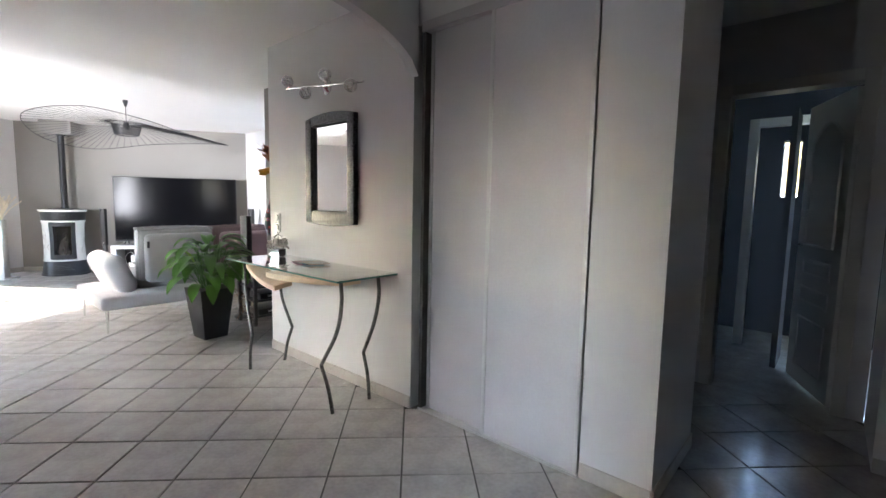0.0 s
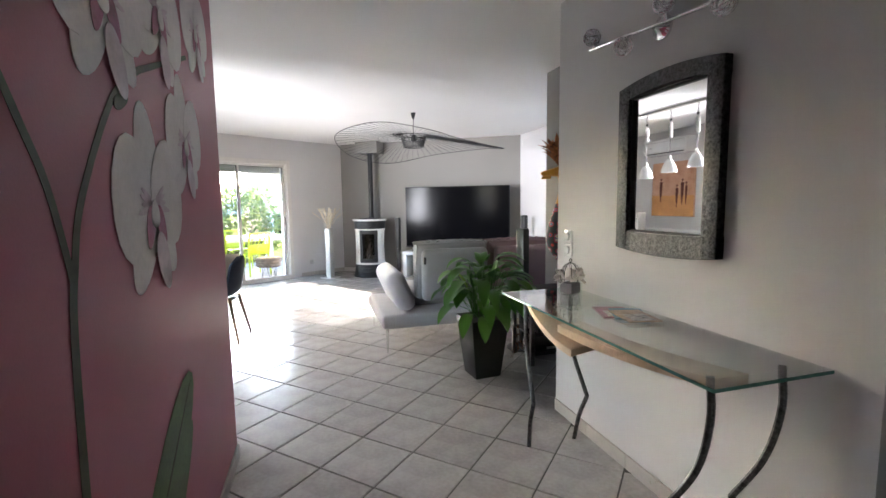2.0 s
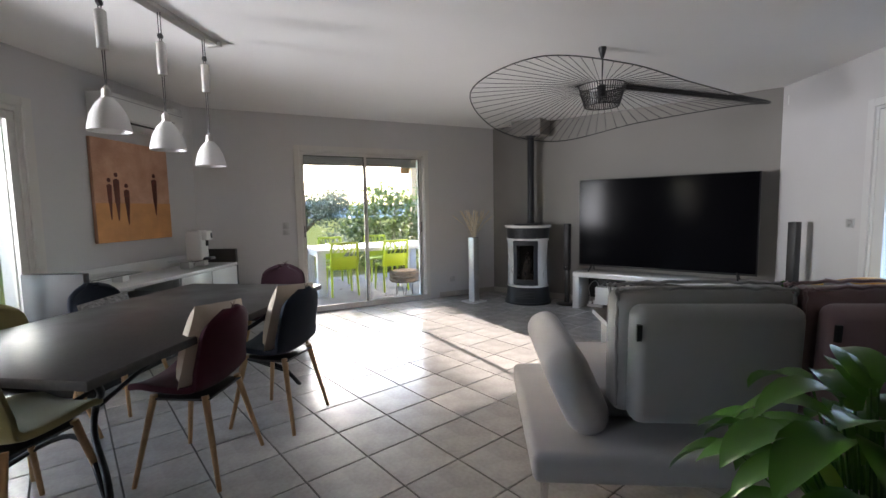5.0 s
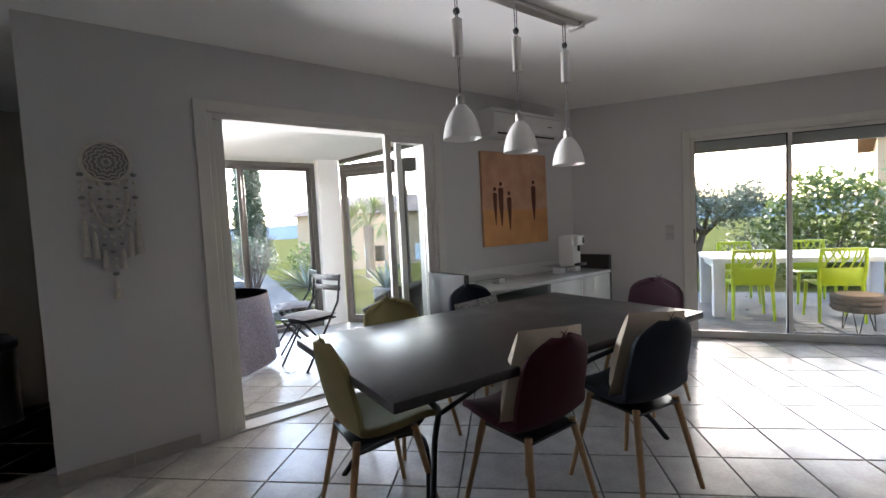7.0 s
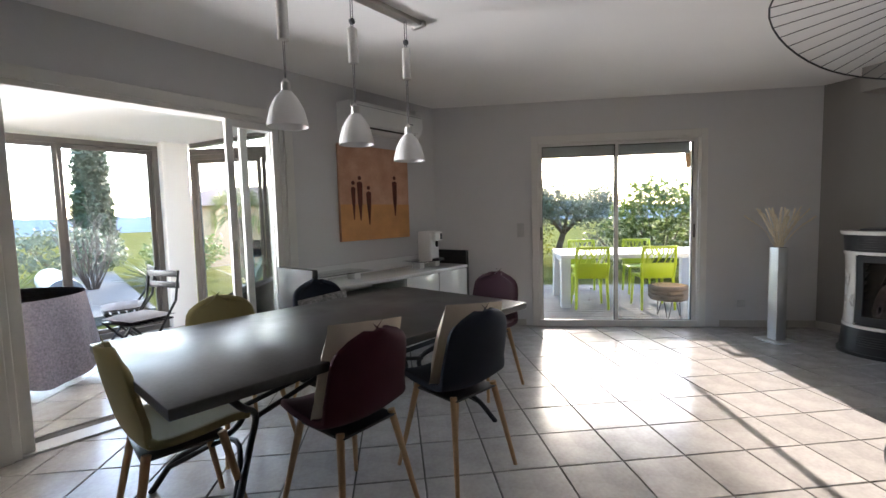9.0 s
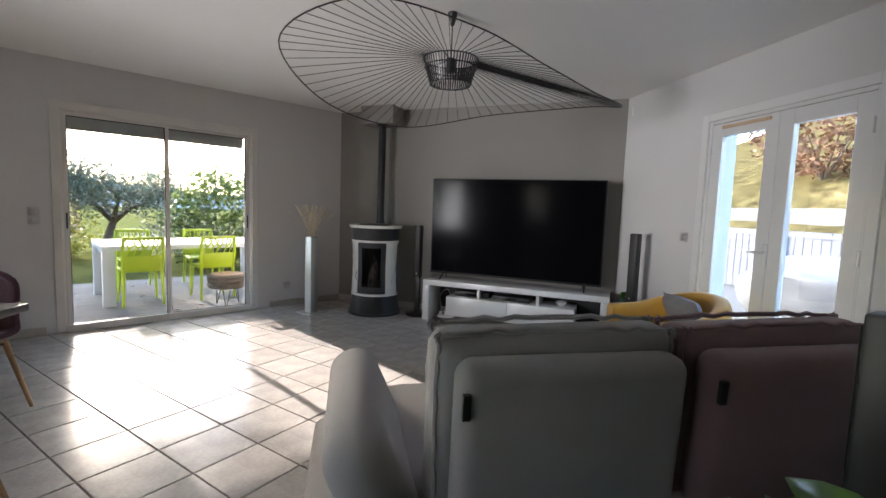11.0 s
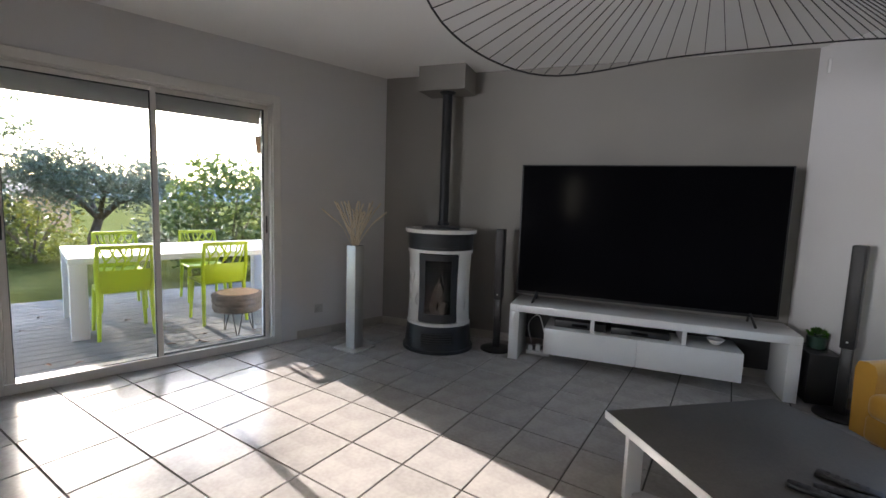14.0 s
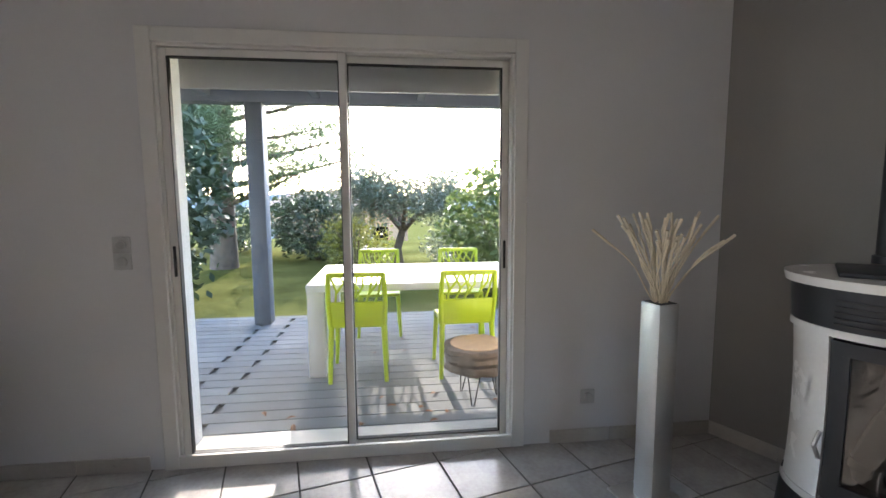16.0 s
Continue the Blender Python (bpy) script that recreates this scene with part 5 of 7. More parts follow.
M_PETAL = shader("ivory_silk_petal", (0.68, 0.64, 0.58), 0.7, vary=0.08, scale=30, bump=0.02)
bm = bmesh.new()
rnd = random.Random(3)
for k in range(26):
    a = rnd.uniform(0, 6.28)
    c = Vector((0.07 * math.cos(a) * rnd.uniform(0.4, 1.2), 0.07 * math.sin(a) * rnd.uniform(0.4, 1.2), rnd.uniform(0.07, 0.13)))
    m = Matrix.Translation(c) @ Euler((rnd.uniform(-1, 1), rnd.uniform(-1, 1), a)).to_matrix().to_4x4()
    pillow(bm, 0.05, 0.035, 0.006, m, 3, 2)
part("petals", bm, M_PETAL, fh)
rnd = random.Random(8)
for i, (x, y, r, col) in enumerate(((2.06, 3.53, 70, (0.30, 0.10, 0.16)), (2.09, 3.47, 62, (0.05, 0.20, 0.34)), (2.08, 3.42, 78, (0.42, 0.30, 0.22)))):
    br = thing("brochure", x, y, 0.834 + 0.004 * i, r, "glossy colour brochure lying on the glass console", "brochure", "brochures on the console")
    part("cover", boxed(-0.10, -0.07, 0, 0.10, 0.07, 0.0035), shader("brochure_print", col, 0.3, vary=0.5, scale=18, bump=0.0), br)
    part("photo", boxed(-0.085, -0.05, 0.0035, 0.02, 0.045, 0.0039), shader("brochure_photo", (0.45, 0.42, 0.40), 0.3, vary=0.6, scale=30, bump=0.0), br)

# painted orchids on the raspberry wall
M_PET = shader("white_orchid_paint", (0.66, 0.62, 0.62), 0.5, vary=0.10, scale=9, bump=0.01)
M_PET2 = shader("pale_mauve_orchid_paint", (0.58, 0.47, 0.53), 0.5, vary=0.15, scale=14, bump=0.01)
M_LIP = shader("mauve_orchid_lip_paint", (0.36, 0.12, 0.20), 0.5, vary=0.25, scale=14, bump=0.01)
M_STEMP = shader("olive_stem_paint", (0.055, 0.06, 0.025), 0.5, vary=0.4, scale=20, bump=0.01)
M_LEAFP = shader("green_leaf_paint", (0.085, 0.15, 0.05), 0.5, vary=0.35, scale=8, bump=0.01)
mural = thing("orchid_mural", 0.3302, 0, 0, 90, "white orchids with olive stems painted on the raspberry wall", "mural")
# local x runs along the wall (+y of the room), local -y out of it, z up


def blade(material, cx, cz, length, width, angle, layer, name="petal", tip=1.0, n=20):
    pts = []
    for i in range(n):
        t = 2 * math.pi * i / n
        u, v = math.cos(t), math.sin(t)
        w = width / 2 * v * (1 - 0.30 * tip * u)
        x, z = length / 2 * (u + 1), w
        ca, sa = math.cos(radians(angle)), math.sin(radians(angle))
        pts.append((cx + x * ca - z * sa, cz + x * sa + z * ca))
    m = Matrix.Translation((0, -0.0006 - 0.0009 * layer, 0)) @ Matrix.Rotation(radians(90), 4, "X")
    part(name, slab(bmesh.new(), pts, m, 0.0008), material, mural, smooth=0)


def orchid(cx, cz, s, lean=0.0):
    blade(M_PET, cx, cz, 0.19 * s, 0.115 * s, 98 + lean, 1, tip=0.3)
    blade(M_PET, cx, cz, 0.19 * s, 0.105 * s, 232 + lean, 1, tip=0.4)
    blade(M_PET, cx, cz, 0.18 * s, 0.10 * s, 308 + lean, 1, tip=0.4)
    blade(M_PET, cx + 0.01 * s, cz, 0.195 * s, 0.22 * s, 174 + lean, 2, tip=-0.55)
    blade(M_PET, cx - 0.01 * s, cz, 0.20 * s, 0.22 * s, 10 + lean, 3, tip=-0.55)
    for a in (150, 162, 175, 188, 30, 18, 5, -8):
        blade(M_PET2, cx, cz - 0.005, (0.085 + 0.02 * math.cos(a * 3.0)) * s, 0.014 * s, a + lean, 4, "vein", tip=0.5, n=10)
    blade(M_LIP, cx - 0.012 * s, cz - 0.004 * s, 0.085 * s, 0.045 * s, 246 + lean, 5, "lip")
    blade(M_LIP, cx + 0.012 * s, cz - 0.004 * s, 0.085 * s, 0.045 * s, 300 + lean, 5, "lip")
    blade(M_PET2, cx + 0.01 * s, cz - 0.055 * s, 0.125 * s, 0.07 * s, 290 + lean, 6, "lip", tip=0.3)
    blade(M_PET, cx, cz - 0.045 * s, 0.055 * s, 0.045 * s, 92 + lean, 7, "column")


def painted_stem(pts, w0, w1):
    c = spline([(x, z, 0) for x, z in pts], 10)
    left, right = [], []
    for i, p in enumerate(c):
        d = (c[min(i + 1, len(c) - 1)] - c[max(i - 1, 0)]).normalized()
        nn = Vector((-d.y, d.x, 0))
        w = w0 + (w1 - w0) * i / len(c)
        left.append(p + nn * w), right.append(p - nn * w)
    m = Matrix.Translation((0, -0.0006, 0)) @ Matrix.Rotation(radians(90), 4, "X")
    bm = bmesh.new()
    for i in range(len(c) - 1):
        slab(bm, [(left[i].x, left[i].y), (right[i].x, right[i].y), (right[i + 1].x, right[i + 1].y), (left[i + 1].x, left[i + 1].y)], m, 0.0008)
    part("stem", bm, M_STEMP, mural, smooth=0, weld=True)


painted_stem([(2.79, 0.10), (2.805, 0.75), (2.82, 1.09), (2.845, 1.22), (2.90, 1.36), (3.08, 1.585), (3.24, 1.69), (3.39, 1.75), (3.80, 1.90)], 0.017, 0.008)
painted_stem([(2.835, 1.20), (2.78, 1.37), (2.71, 1.49), (2.55, 1.75), (2.40, 2.05)], 0.012, 0.009)
for cx, cz, s, ln in ((3.97, 2.06, 1.15, 8), (3.49, 1.95, 1.30, -10), (3.07, 1.84, 1.40, 6), (3.70, 1.575, 1.22, 4), (3.31, 1.345, 1.50, 2)):
    orchid(cx, cz, s, ln)
blade(M_STEMP, 3.09, 1.58, 0.10, 0.035, 20, 1, "bud")
blade(M_LEAFP, 2.88, 0.24, 0.86, 0.25, 36, 1, "leaf", tip=-0.3)
blade(M_STEMP, 2.90, 0.26, 0.80, 0.012, 36, 2, "leaf_rib", tip=0.6)
blade(M_LEAFP, 2.95, 0.14, 0.74, 0.16, 37, 0, "leaf", tip=-0.3)

# planter with peace lily
pp = thing("potted_plant", 2.0, 5.03, 0, 5, "leafy green peace lily in a tall charcoal planter", "potted plant")
bm = bmesh.new()
v = [bm.verts.new((sx * a, sy * a, z)) for z, a in ((0, 0.105), (0.46, 0.155)) for sx, sy in ((-1, -1), (1, -1), (1, 1), (-1, 1))]
for f in ((3, 2, 1, 0), (0, 1, 5, 4), (1, 2, 6, 5), (2, 3, 7, 6), (3, 0, 4, 7), (4, 5, 6, 7)):
    bm.faces.new([v[i] for i in f])
bmesh.ops.inset_region(bm, faces=[f for f in bm.faces if f.calc_center_median().z > 0.45], thickness=0.012, depth=-0.03)
bmesh.ops.bevel(bm, geom=[e for e in bm.edges if e.calc_face_angle(0) > 0.9], offset=0.004, segments=2, profile=0.5, affect="EDGES")
part("planter", bm, M_PLANTER, pp)
part("soil", boxed(-0.138, -0.138, 0.40, 0.138, 0.138, 0.434), M_SOIL, pp)
rnd = random.Random(21)


def leaf_mesh(bm, base, direction, length, width, droop, n=6):
    """A pointed leaf, folded along its rib and drooping."""
    d = Vector(direction).normalized()
    side = d.cross(Vector((0, 0, 1)))
    side = side.normalized() if side.length > 0.05 else Vector((1, 0, 0))
    rows = []
    p = Vector(base)
    for i in range(n + 1):
        t = i / n
        w = width * math.sin(math.pi * min(1, 0.06 + t * 0.94)) ** 0.8 * (1 - 0.35 * t)
        up = side.cross(d).normalized()
        rows.append((bm.verts.new(p - side * w + up * w * 0.35), bm.verts.new(p), bm.verts.new(p + side * w + up * w * 0.35)))
        d = (d + Vector((0, 0, -droop / n))).normalized()
        p = p + d * (length / n)
    for a, b in zip(rows, rows[1:]):
        bm.faces.new((a[0], a[1], b[1], b[0]))
        bm.faces.new((a[1], a[2], b[2], b[1]))


for k in range(96):
    a = rnd.uniform(0, 6.283)
    out = rnd.uniform(0.15, 1.2)
    h = rnd.uniform(0.06, 0.38) * (1.25 - 0.45 * out)
    base = Vector((0.05 * math.cos(a), 0.05 * math.sin(a), 0.43))
    tip = base + Vector((math.cos(a) * out * 0.22, math.sin(a) * out * 0.22, h + 0.05))
    bm = tube(bmesh.new(), [base, base.lerp(tip, 0.5) + Vector((0, 0, 0.03)), tip], 0.003, 4)
    leaf_mesh(bm, tip, (math.cos(a) * (0.4 + out), math.sin(a) * (0.4 + out), 0.7 - 0.4 * out), rnd.uniform(0.18, 0.27), rnd.uniform(0.045, 0.066), rnd.uniform(0.9, 2.0))
    part("leaf", bm, M_LEAF, pp)
bm = bmesh.new()
leaf_mesh(bm, (-0.13, -0.02, 0.68), (-0.5, 0, 1.0), 0.19, 0.045, 0.4)
part("leaf", bm, leafy("pale_young_leaf", (0.20, 0.36, 0.03), (0.24, 0.42, 0.04), 0.4, 0.35), pp, "pale young leaf")

bm = bmesh.new()
for k, a in enumerate((-0.7, -0.35, -0.05)):
    stem = spline([(0.12, -0.05, 0.44), (0.20 + 0.03 * k, -0.08, 0.40), (0.22 + 0.03 * k, -0.10 + 0.05 * a, 0.26), (0.20 + 0.04 * k, -0.12, 0.14 + 0.03 * k)], 5)
    tube(bm, stem, 0.0025, 4)
    for q in stem[6::2]:
        leaf_mesh(bm, q, (math.cos(a * 4 + q.z * 30), math.sin(q.z * 40), -0.5), 0.045, 0.011, 0.8, 3)
part("withered_stems", bm, shader("withered_leaf", (0.10, 0.045, 0.02), 0.8, vary=0.3, scale=30, bump=0.0), pp, "withered brown stems over the rim")

# shelf table in the recess, with the painted bird figure
et = thing("side_table", 2.64, 5.22, 0, 0, "black open shelf table in the recess", "side table")
part("top", boxed(-0.22, -0.19, 0.575, 0.22, 0.19, 0.60, 0.003), M_PLANTER, et)
for sx, sy in ((-1, -1), (1, -1), (1, 1), (-1, 1)):
    part("post", boxed(sx * 0.2 - 0.016, sy * 0.17 - 0.016, 0.0, sx * 0.2 + 0.016, sy * 0.17 + 0.016, 0.575), M_PLANTER, et)
for z in (0.08, 0.24, 0.38):
    part("shelf", boxed(-0.2, -0.17, z, 0.2, 0.17, z + 0.016), M_PLANTER, et)
for z, w in ((0.0965, 0.30), (0.2565, 0.26)):
    mb = thing("media_box", 2.64, 5.22, z, 0, "flat dark media box on the side table shelf", "media player", "media boxes")
    part("case", boxed(-w / 2, -0.14, 0, w / 2, 0.10, 0.06, 0.004), M_BLACK, mb)
    part("display", boxed(-0.05, -0.1415, 0.02, 0.05, -0.1395, 0.04), M_ALU, mb)

M_BIRD = bpy.data.materials.new("painted_bird_figure")
M_BIRD.use_nodes = True
N, L = M_BIRD.node_tree.nodes, M_BIRD.node_tree.links
tc = N.new("ShaderNodeTexCoord")
sep = N.new("ShaderNodeSeparateXYZ")
L.new(tc.outputs["Object"], sep.inputs[0])
vor = N.new("ShaderNodeTexVoronoi")
vor.inputs["Scale"].default_value = 19
L.new(tc.outputs["Object"], vor.inputs["Vector"])
patt = N.new("ShaderNodeValToRGB")
patt.color_ramp.interpolation = "CONSTANT"
cols = ((0.0, (0.55, 0.20, 0.02)), (0.2, (0.02, 0.03, 0.06)), (0.42, (0.55, 0.42, 0.30)), (0.58, (0.03, 0.08, 0.22)), (0.72, (0.45, 0.03, 0.03)), (0.86, (0.02, 0.02, 0.03)))
while len(patt.color_ramp.elements) < len(cols):
    patt.color_ramp.elements.new(0.5)
for e, (pos, c) in zip(patt.color_ramp.elements, cols):
    e.position, e.color = pos, (*c, 1)
wv = N.new("ShaderNodeMath")
wv.operation = "MULTIPLY"
wv.inputs[1].default_value = 1.9
L.new(vor.outputs["Distance"], wv.inputs[0])
L.new(wv.outputs[0], patt.inputs[0])
high = N.new("ShaderNodeValToRGB")
high.color_ramp.interpolation = "CONSTANT"
high.color_ramp.elements[0].color = (0, 0, 0, 1)
high.color_ramp.elements[1].color = (1, 1, 1, 1)
high.color_ramp.elements[1].position = 0.5
hs = N.new("ShaderNodeMath")
hs.operation = "MULTIPLY_ADD"
hs.inputs[1].default_value = 1.0
hs.inputs[2].default_value = -0.82
L.new(sep.outputs["Z"], hs.inputs[0])
L.new(hs.outputs[0], high.inputs[0])
mixc = N.new("ShaderNodeMix")
mixc.data_type = "RGBA"
L.new(high.outputs[0], mixc.inputs["Factor"])
L.new(patt.outputs[0], mixc.inputs["A"])
mixc.inputs["B"].default_value = (0.50, 0.24, 0.03, 1)
L.new(mixc.outputs["Result"], N["Principled BSDF"].inputs["Base Color"])
N["Principled BSDF"].inputs["Roughness"].default_value = 0.3
neck = spline([(0.16, 0.0, 0.60), (0.15, 0.0, 0.74), (0.09, 0.0, 0.885), (0.0, 0.0, 0.955), (-0.055, 0.0, 1.06), (-0.03, 0.0, 1.20), (0.01, 0.0, 1.34), (0.025, 0.0, 1.45), (0.01, 0.0, 1.545)], 6)
bm = tubed(neck, [0.10 - 0.03 * min(1, k / 18) - 0.028 * max(0, min(1, (k - 22) / 16)) for k in range(len(neck))], 16)
tube(bm, spline([(0.04, 0, 1.535), (0.0, 0, 1.56), (-0.07, 0.0, 1.555), (-0.14, 0.0, 1.545), (-0.175, 0.0, 1.55)], 4), [0.02, 0.042, 0.050, 0.052, 0.048, 0.044, 0.038, 0.034, 0.030, 0.028, 0.026, 0.025, 0.022, 0.020, 0.016, 0.012, 0.006], 12)
tube(bm, [(-0.10, 0, 1.525), (-0.15, 0, 1.517), (-0.17, 0, 1.508)], [0.02, 0.014, 0.004], 8)
for sy in (-1, 1):
    tube(bm, [(-0.01, sy * 0.03, 1.59), (0.01, sy * 0.045, 1.615)], [0.012, 0.003], 6)
lathe(bm, [(0.0, 0.20), (0.10, 0.22), (0.155, 0.36), (0.15, 0.50), (0.115, 0.60), (0.0, 0.66)], 20, 0.16, 0.0)
lathe(bm, [(0.0, 0.0), (0.11, 0.0), (0.11, 0.02), (0.05, 0.05), (0.045, 0.22), (0.0, 0.22)], 16, 0.16, 0.0)
bird = tagged(part("bird_figure", bm, M_BIRD, None, smooth=60), "tall painted long-necked bird figure with orange feather tuft", "figurine")
bird.location = (2.585, 4.87, 0.0)
ft = thing("feather_tuft", 2.565, 4.87, 1.60, 0, "orange brown feather tuft on the bird figure", "feathers")
M_FEATHER = shader("orange_feather", (0.36, 0.12, 0.035), 0.8, vary=0.5, scale=30, bump=0.05)
rnd = random.Random(2)
for k in range(46):
    side = -1 if k % 2 else 1
    a = rnd.uniform(-0.8, 0.8)
    bm = bmesh.new()
    leaf_mesh(bm, (side * 0.006, 0, rnd.uniform(0.0, 0.07)), (side * math.cos(a) * rnd.uniform(0.15, 0.8), 0.4 * math.sin(a), 1.0), rnd.uniform(0.14, 0.22), rnd.uniform(0.022, 0.036), rnd.uniform(0.3, 1.1), 5)
    part("feather", bm, M_FEATHER, ft)

# dream catcher on the west wall
dc = thing("dream_catcher", -2.128, 4.755, 1.745, 90, "white macrame dream catcher with wooden beads and tassels", "wall hanging")
M_MACRAME = shader("ivory_macrame_cord", (0.60, 0.56, 0.50), 0.9, vary=0.12, scale=40, grain=200, bump=0.06)
M_BEADG = shader("grey_wooden_bead", (0.25, 0.25, 0.25), 0.6, vary=0.2, scale=30, bump=0.0)
part("hoop", tubed([(0.112 * math.cos(2 * math.pi * i / 40), -0.014, 0.112 * math.sin(2 * math.pi * i / 40)) for i in range(41)], 0.010, 8), M_MACRAME, dc)
for r in (0.02, 0.045, 0.07, 0.09):
    k = 48
    part("lace_ring", tubed([((r + 0.006 * math.cos(12 * 2 * math.pi * i / k)) * math.cos(2 * math.pi * i / k), -0.010, (r + 0.006 * math.cos(12 * 2 * math.pi * i / k)) * math.sin(2 * math.pi * i / k)) for i in range(k + 1)], 0.004, 4), M_MACRAME, dc)
part("lace_disc", lathe(bmesh.new(), [(0.105, 0.0), (0.105, 0.002), (0.0, 0.002)], 32, turn=Matrix.Translation((0, -0.005, 0)) @ Matrix.Rotation(radians(90), 4, "X")), M_BEADG, dc)
for x, z0, n, tas in ((-0.12, -0.07, 6, 0.20), (-0.08, -0.10, 7, 0.14), (-0.04, -0.12, 9, 0.10), (0.0, -0.12, 13, 0.10), (0.04, -0.12, 9, 0.10), (0.08, -0.10, 7, 0.14), (0.12, -0.07, 6, 0.20)):
    for i in range(n):
        z = z0 - 0.042 * i
        r = 0.012 if i % 3 else 0.016
        grey = (i + int(abs(x) * 100)) % 3 == 0
        part("bead", lathe(bmesh.new(), [(0.0, -r * 0.75), (r * 0.8, -r * 0.5), (r, 0), (r * 0.8, r * 0.5), (0.0, r * 0.75)], 8, turn=Matrix.Translation((x, -0.018, z))), M_BEADG if grey else M_MACRAME, dc)
    zt = z0 - 0.042 * n
    part("string", tubed([(x, -0.018, z0 + 0.03), (x, -0.018, zt)], 0.002, 4), M_MACRAME, dc)
    part("tassel", tubed([(x, -0.018, zt + 0.01), (x, -0.018, zt - 0.02), (x, -0.018, zt - tas)], [0.006, 0.012, 0.017], 8), M_MACRAME, dc)
part("bead_garland", tubed([(0.085 * math.sin(t), -0.024, -0.16 - 0.20 * math.cos(t) ** 1.0) for t in [(-math.pi / 2 + math.pi * i / 40) for i in range(41)]], [0.009 if i % 2 else 0.006 for i in range(41)], 6), M_MACRAME, dc)

# kitchen glimpse: bin, flower picture, tall stool
bn = thing("pedal_bin", -3.45, 3.95, 0, -30, "steel pedal bin with a black lid in the kitchen", "bin")
part("bin_body", lathe(bmesh.new(), [(0.19, 0.04), (0.20, 0.05), (0.20, 0.58)], 32), M_STEEL, bn)
part("base_ring", lathe(bmesh.new(), [(0.20, 0.0), (0.21, 0.005), (0.21, 0.05), (0.19, 0.055)], 32), M_BLACK, bn)
part("lid", lathe(bmesh.new(), [(0.21, 0.58), (0.212, 0.63), (0.17, 0.67), (0.0, 0.68)], 32), M_BLACK, bn)
part("pedal", boxed(-0.05, -0.26, 0.015, 0.05, -0.19, 0.03, 0.004), M_BLACK, bn)
pic = thing("flower_picture", -3.895, 3.62, 1.15, 90, "pale canvas with dark stems and flowers", "picture")
part("canvas", boxed(-0.35, -0.03, 0.0, 0.35, 0.0, 0.55, 0.003), shader("pale_picture_canvas", (0.45, 0.48, 0.50), 0.8, vary=0.15, scale=5), pic)
for x, z, s in ((0.05, 0.15, 0.10), (0.20, 0.35, 0.13), (-0.15, 0.30, 0.10)):
    part("flower", lathe(bmesh.new(), [(0.0, 0.0), (s * 0.7, 0.001), (s * 0.7, 0.003), (0.0, 0.004)], 9, turn=Matrix.Translation((x, -0.030, z)) @ Matrix.Rotation(radians(90), 4, "X")), M_BEIGE, pic)

# ---------------------------------------------------------------- garden, terraces and distance
M_GRASS = shader("winter_lawn", (0.065, 0.085, 0.020), 0.95, vary=0.35, scale=0.9, grain=14, bump=0.1, spec=0.0, tint=(0.135, 0.128, 0.045))
M_DECK = shader("weathered_grey_decking", (0.19, 0.19, 0.19), 0.75, spec=0.02, vary=0.14, scale=3, grain=60, bump=0.03, each=0.25)
M_POST = shader("slate_blue_painted_timber", (0.12, 0.135, 0.165), 0.6, vary=0.1, scale=6, bump=0.02)
M_LIME = shader("lime_green_plastic", (0.36, 0.46, 0.012), 0.4, vary=0.05, scale=6, bump=0.0)
M_GARDENWHITE = shader("white_garden_lacquer", (0.5, 0.5, 0.51), 0.4, vary=0.04, scale=5, bump=0.0)
M_BARK = shader("grey_brown_bark", (0.13, 0.095, 0.07), 0.9, vary=0.4, scale=12, grain=60, bump=0.15)
M_LOGTOP = shader("sawn_log_face", (0.42, 0.26, 0.14), 0.7, vary=0.25, scale=20, bump=0.03)
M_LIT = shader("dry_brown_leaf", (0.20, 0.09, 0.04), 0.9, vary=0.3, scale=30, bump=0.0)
M_PAVE = shader("pale_pool_paving", (0.145, 0.145, 0.14), 0.85, spec=0.0, vary=0.1, scale=4, grain=60, bump=0.04)
M_ROOFT = shader("terracotta_roof_tile", (0.17, 0.105, 0.08), 0.9, vary=0.25, scale=8, bump=0.1)
M_STUCCO = shader("peach_stucco", (0.36, 0.23, 0.14), 0.9, vary=0.06, scale=3, bump=0.05)
M_TARP = shader("white_plastic_cover", (0.13, 0.14, 0.155), 0.4, vary=0.06, scale=5, bump=0.05)
M_FENCE = shader("slate_blue_fence", (0.07, 0.09, 0.13), 0.6, vary=0.1, scale=6, bump=0.02)
M_BANK = shader("leaf_strewn_bank", (0.10, 0.075, 0.035), 0.95, spec=0.0, vary=0.5, scale=3, grain=22, bump=0.15, tint=(0.15, 0.125, 0.055))
# the blue of distant haze is put into this base colour
M_HILL = shader("far_haze_blue_hills", (0.19, 0.22, 0.265), 1.0, spec=0.0, vary=0.12, scale=0.01, grain=0.05, bump=0.0)
L_OLIVE = leafy("olive_leaf", (0.075, 0.092, 0.060), (0.15, 0.17, 0.115), 0.5, 0.35)
L_PINE = leafy("pine_needles", (0.045, 0.075, 0.025), (0.09, 0.13, 0.05), 0.6, 0.3)
L_BUSH = leafy("laurel_leaf", (0.050, 0.085, 0.020), (0.15, 0.18, 0.045), 0.4, 0.45)
L_YEL = leafy("yellow_green_leaf", (0.10, 0.12, 0.02), (0.22, 0.22, 0.04), 0.5, 0.4)
L_CYP = leafy("cypress_leaf", (0.018, 0.035, 0.016), (0.040, 0.065, 0.028), 0.6, 0.15)
L_RED = leafy("russet_twigs", (0.10, 0.045, 0.025), (0.22, 0.11, 0.06), 0.8, 0.2)
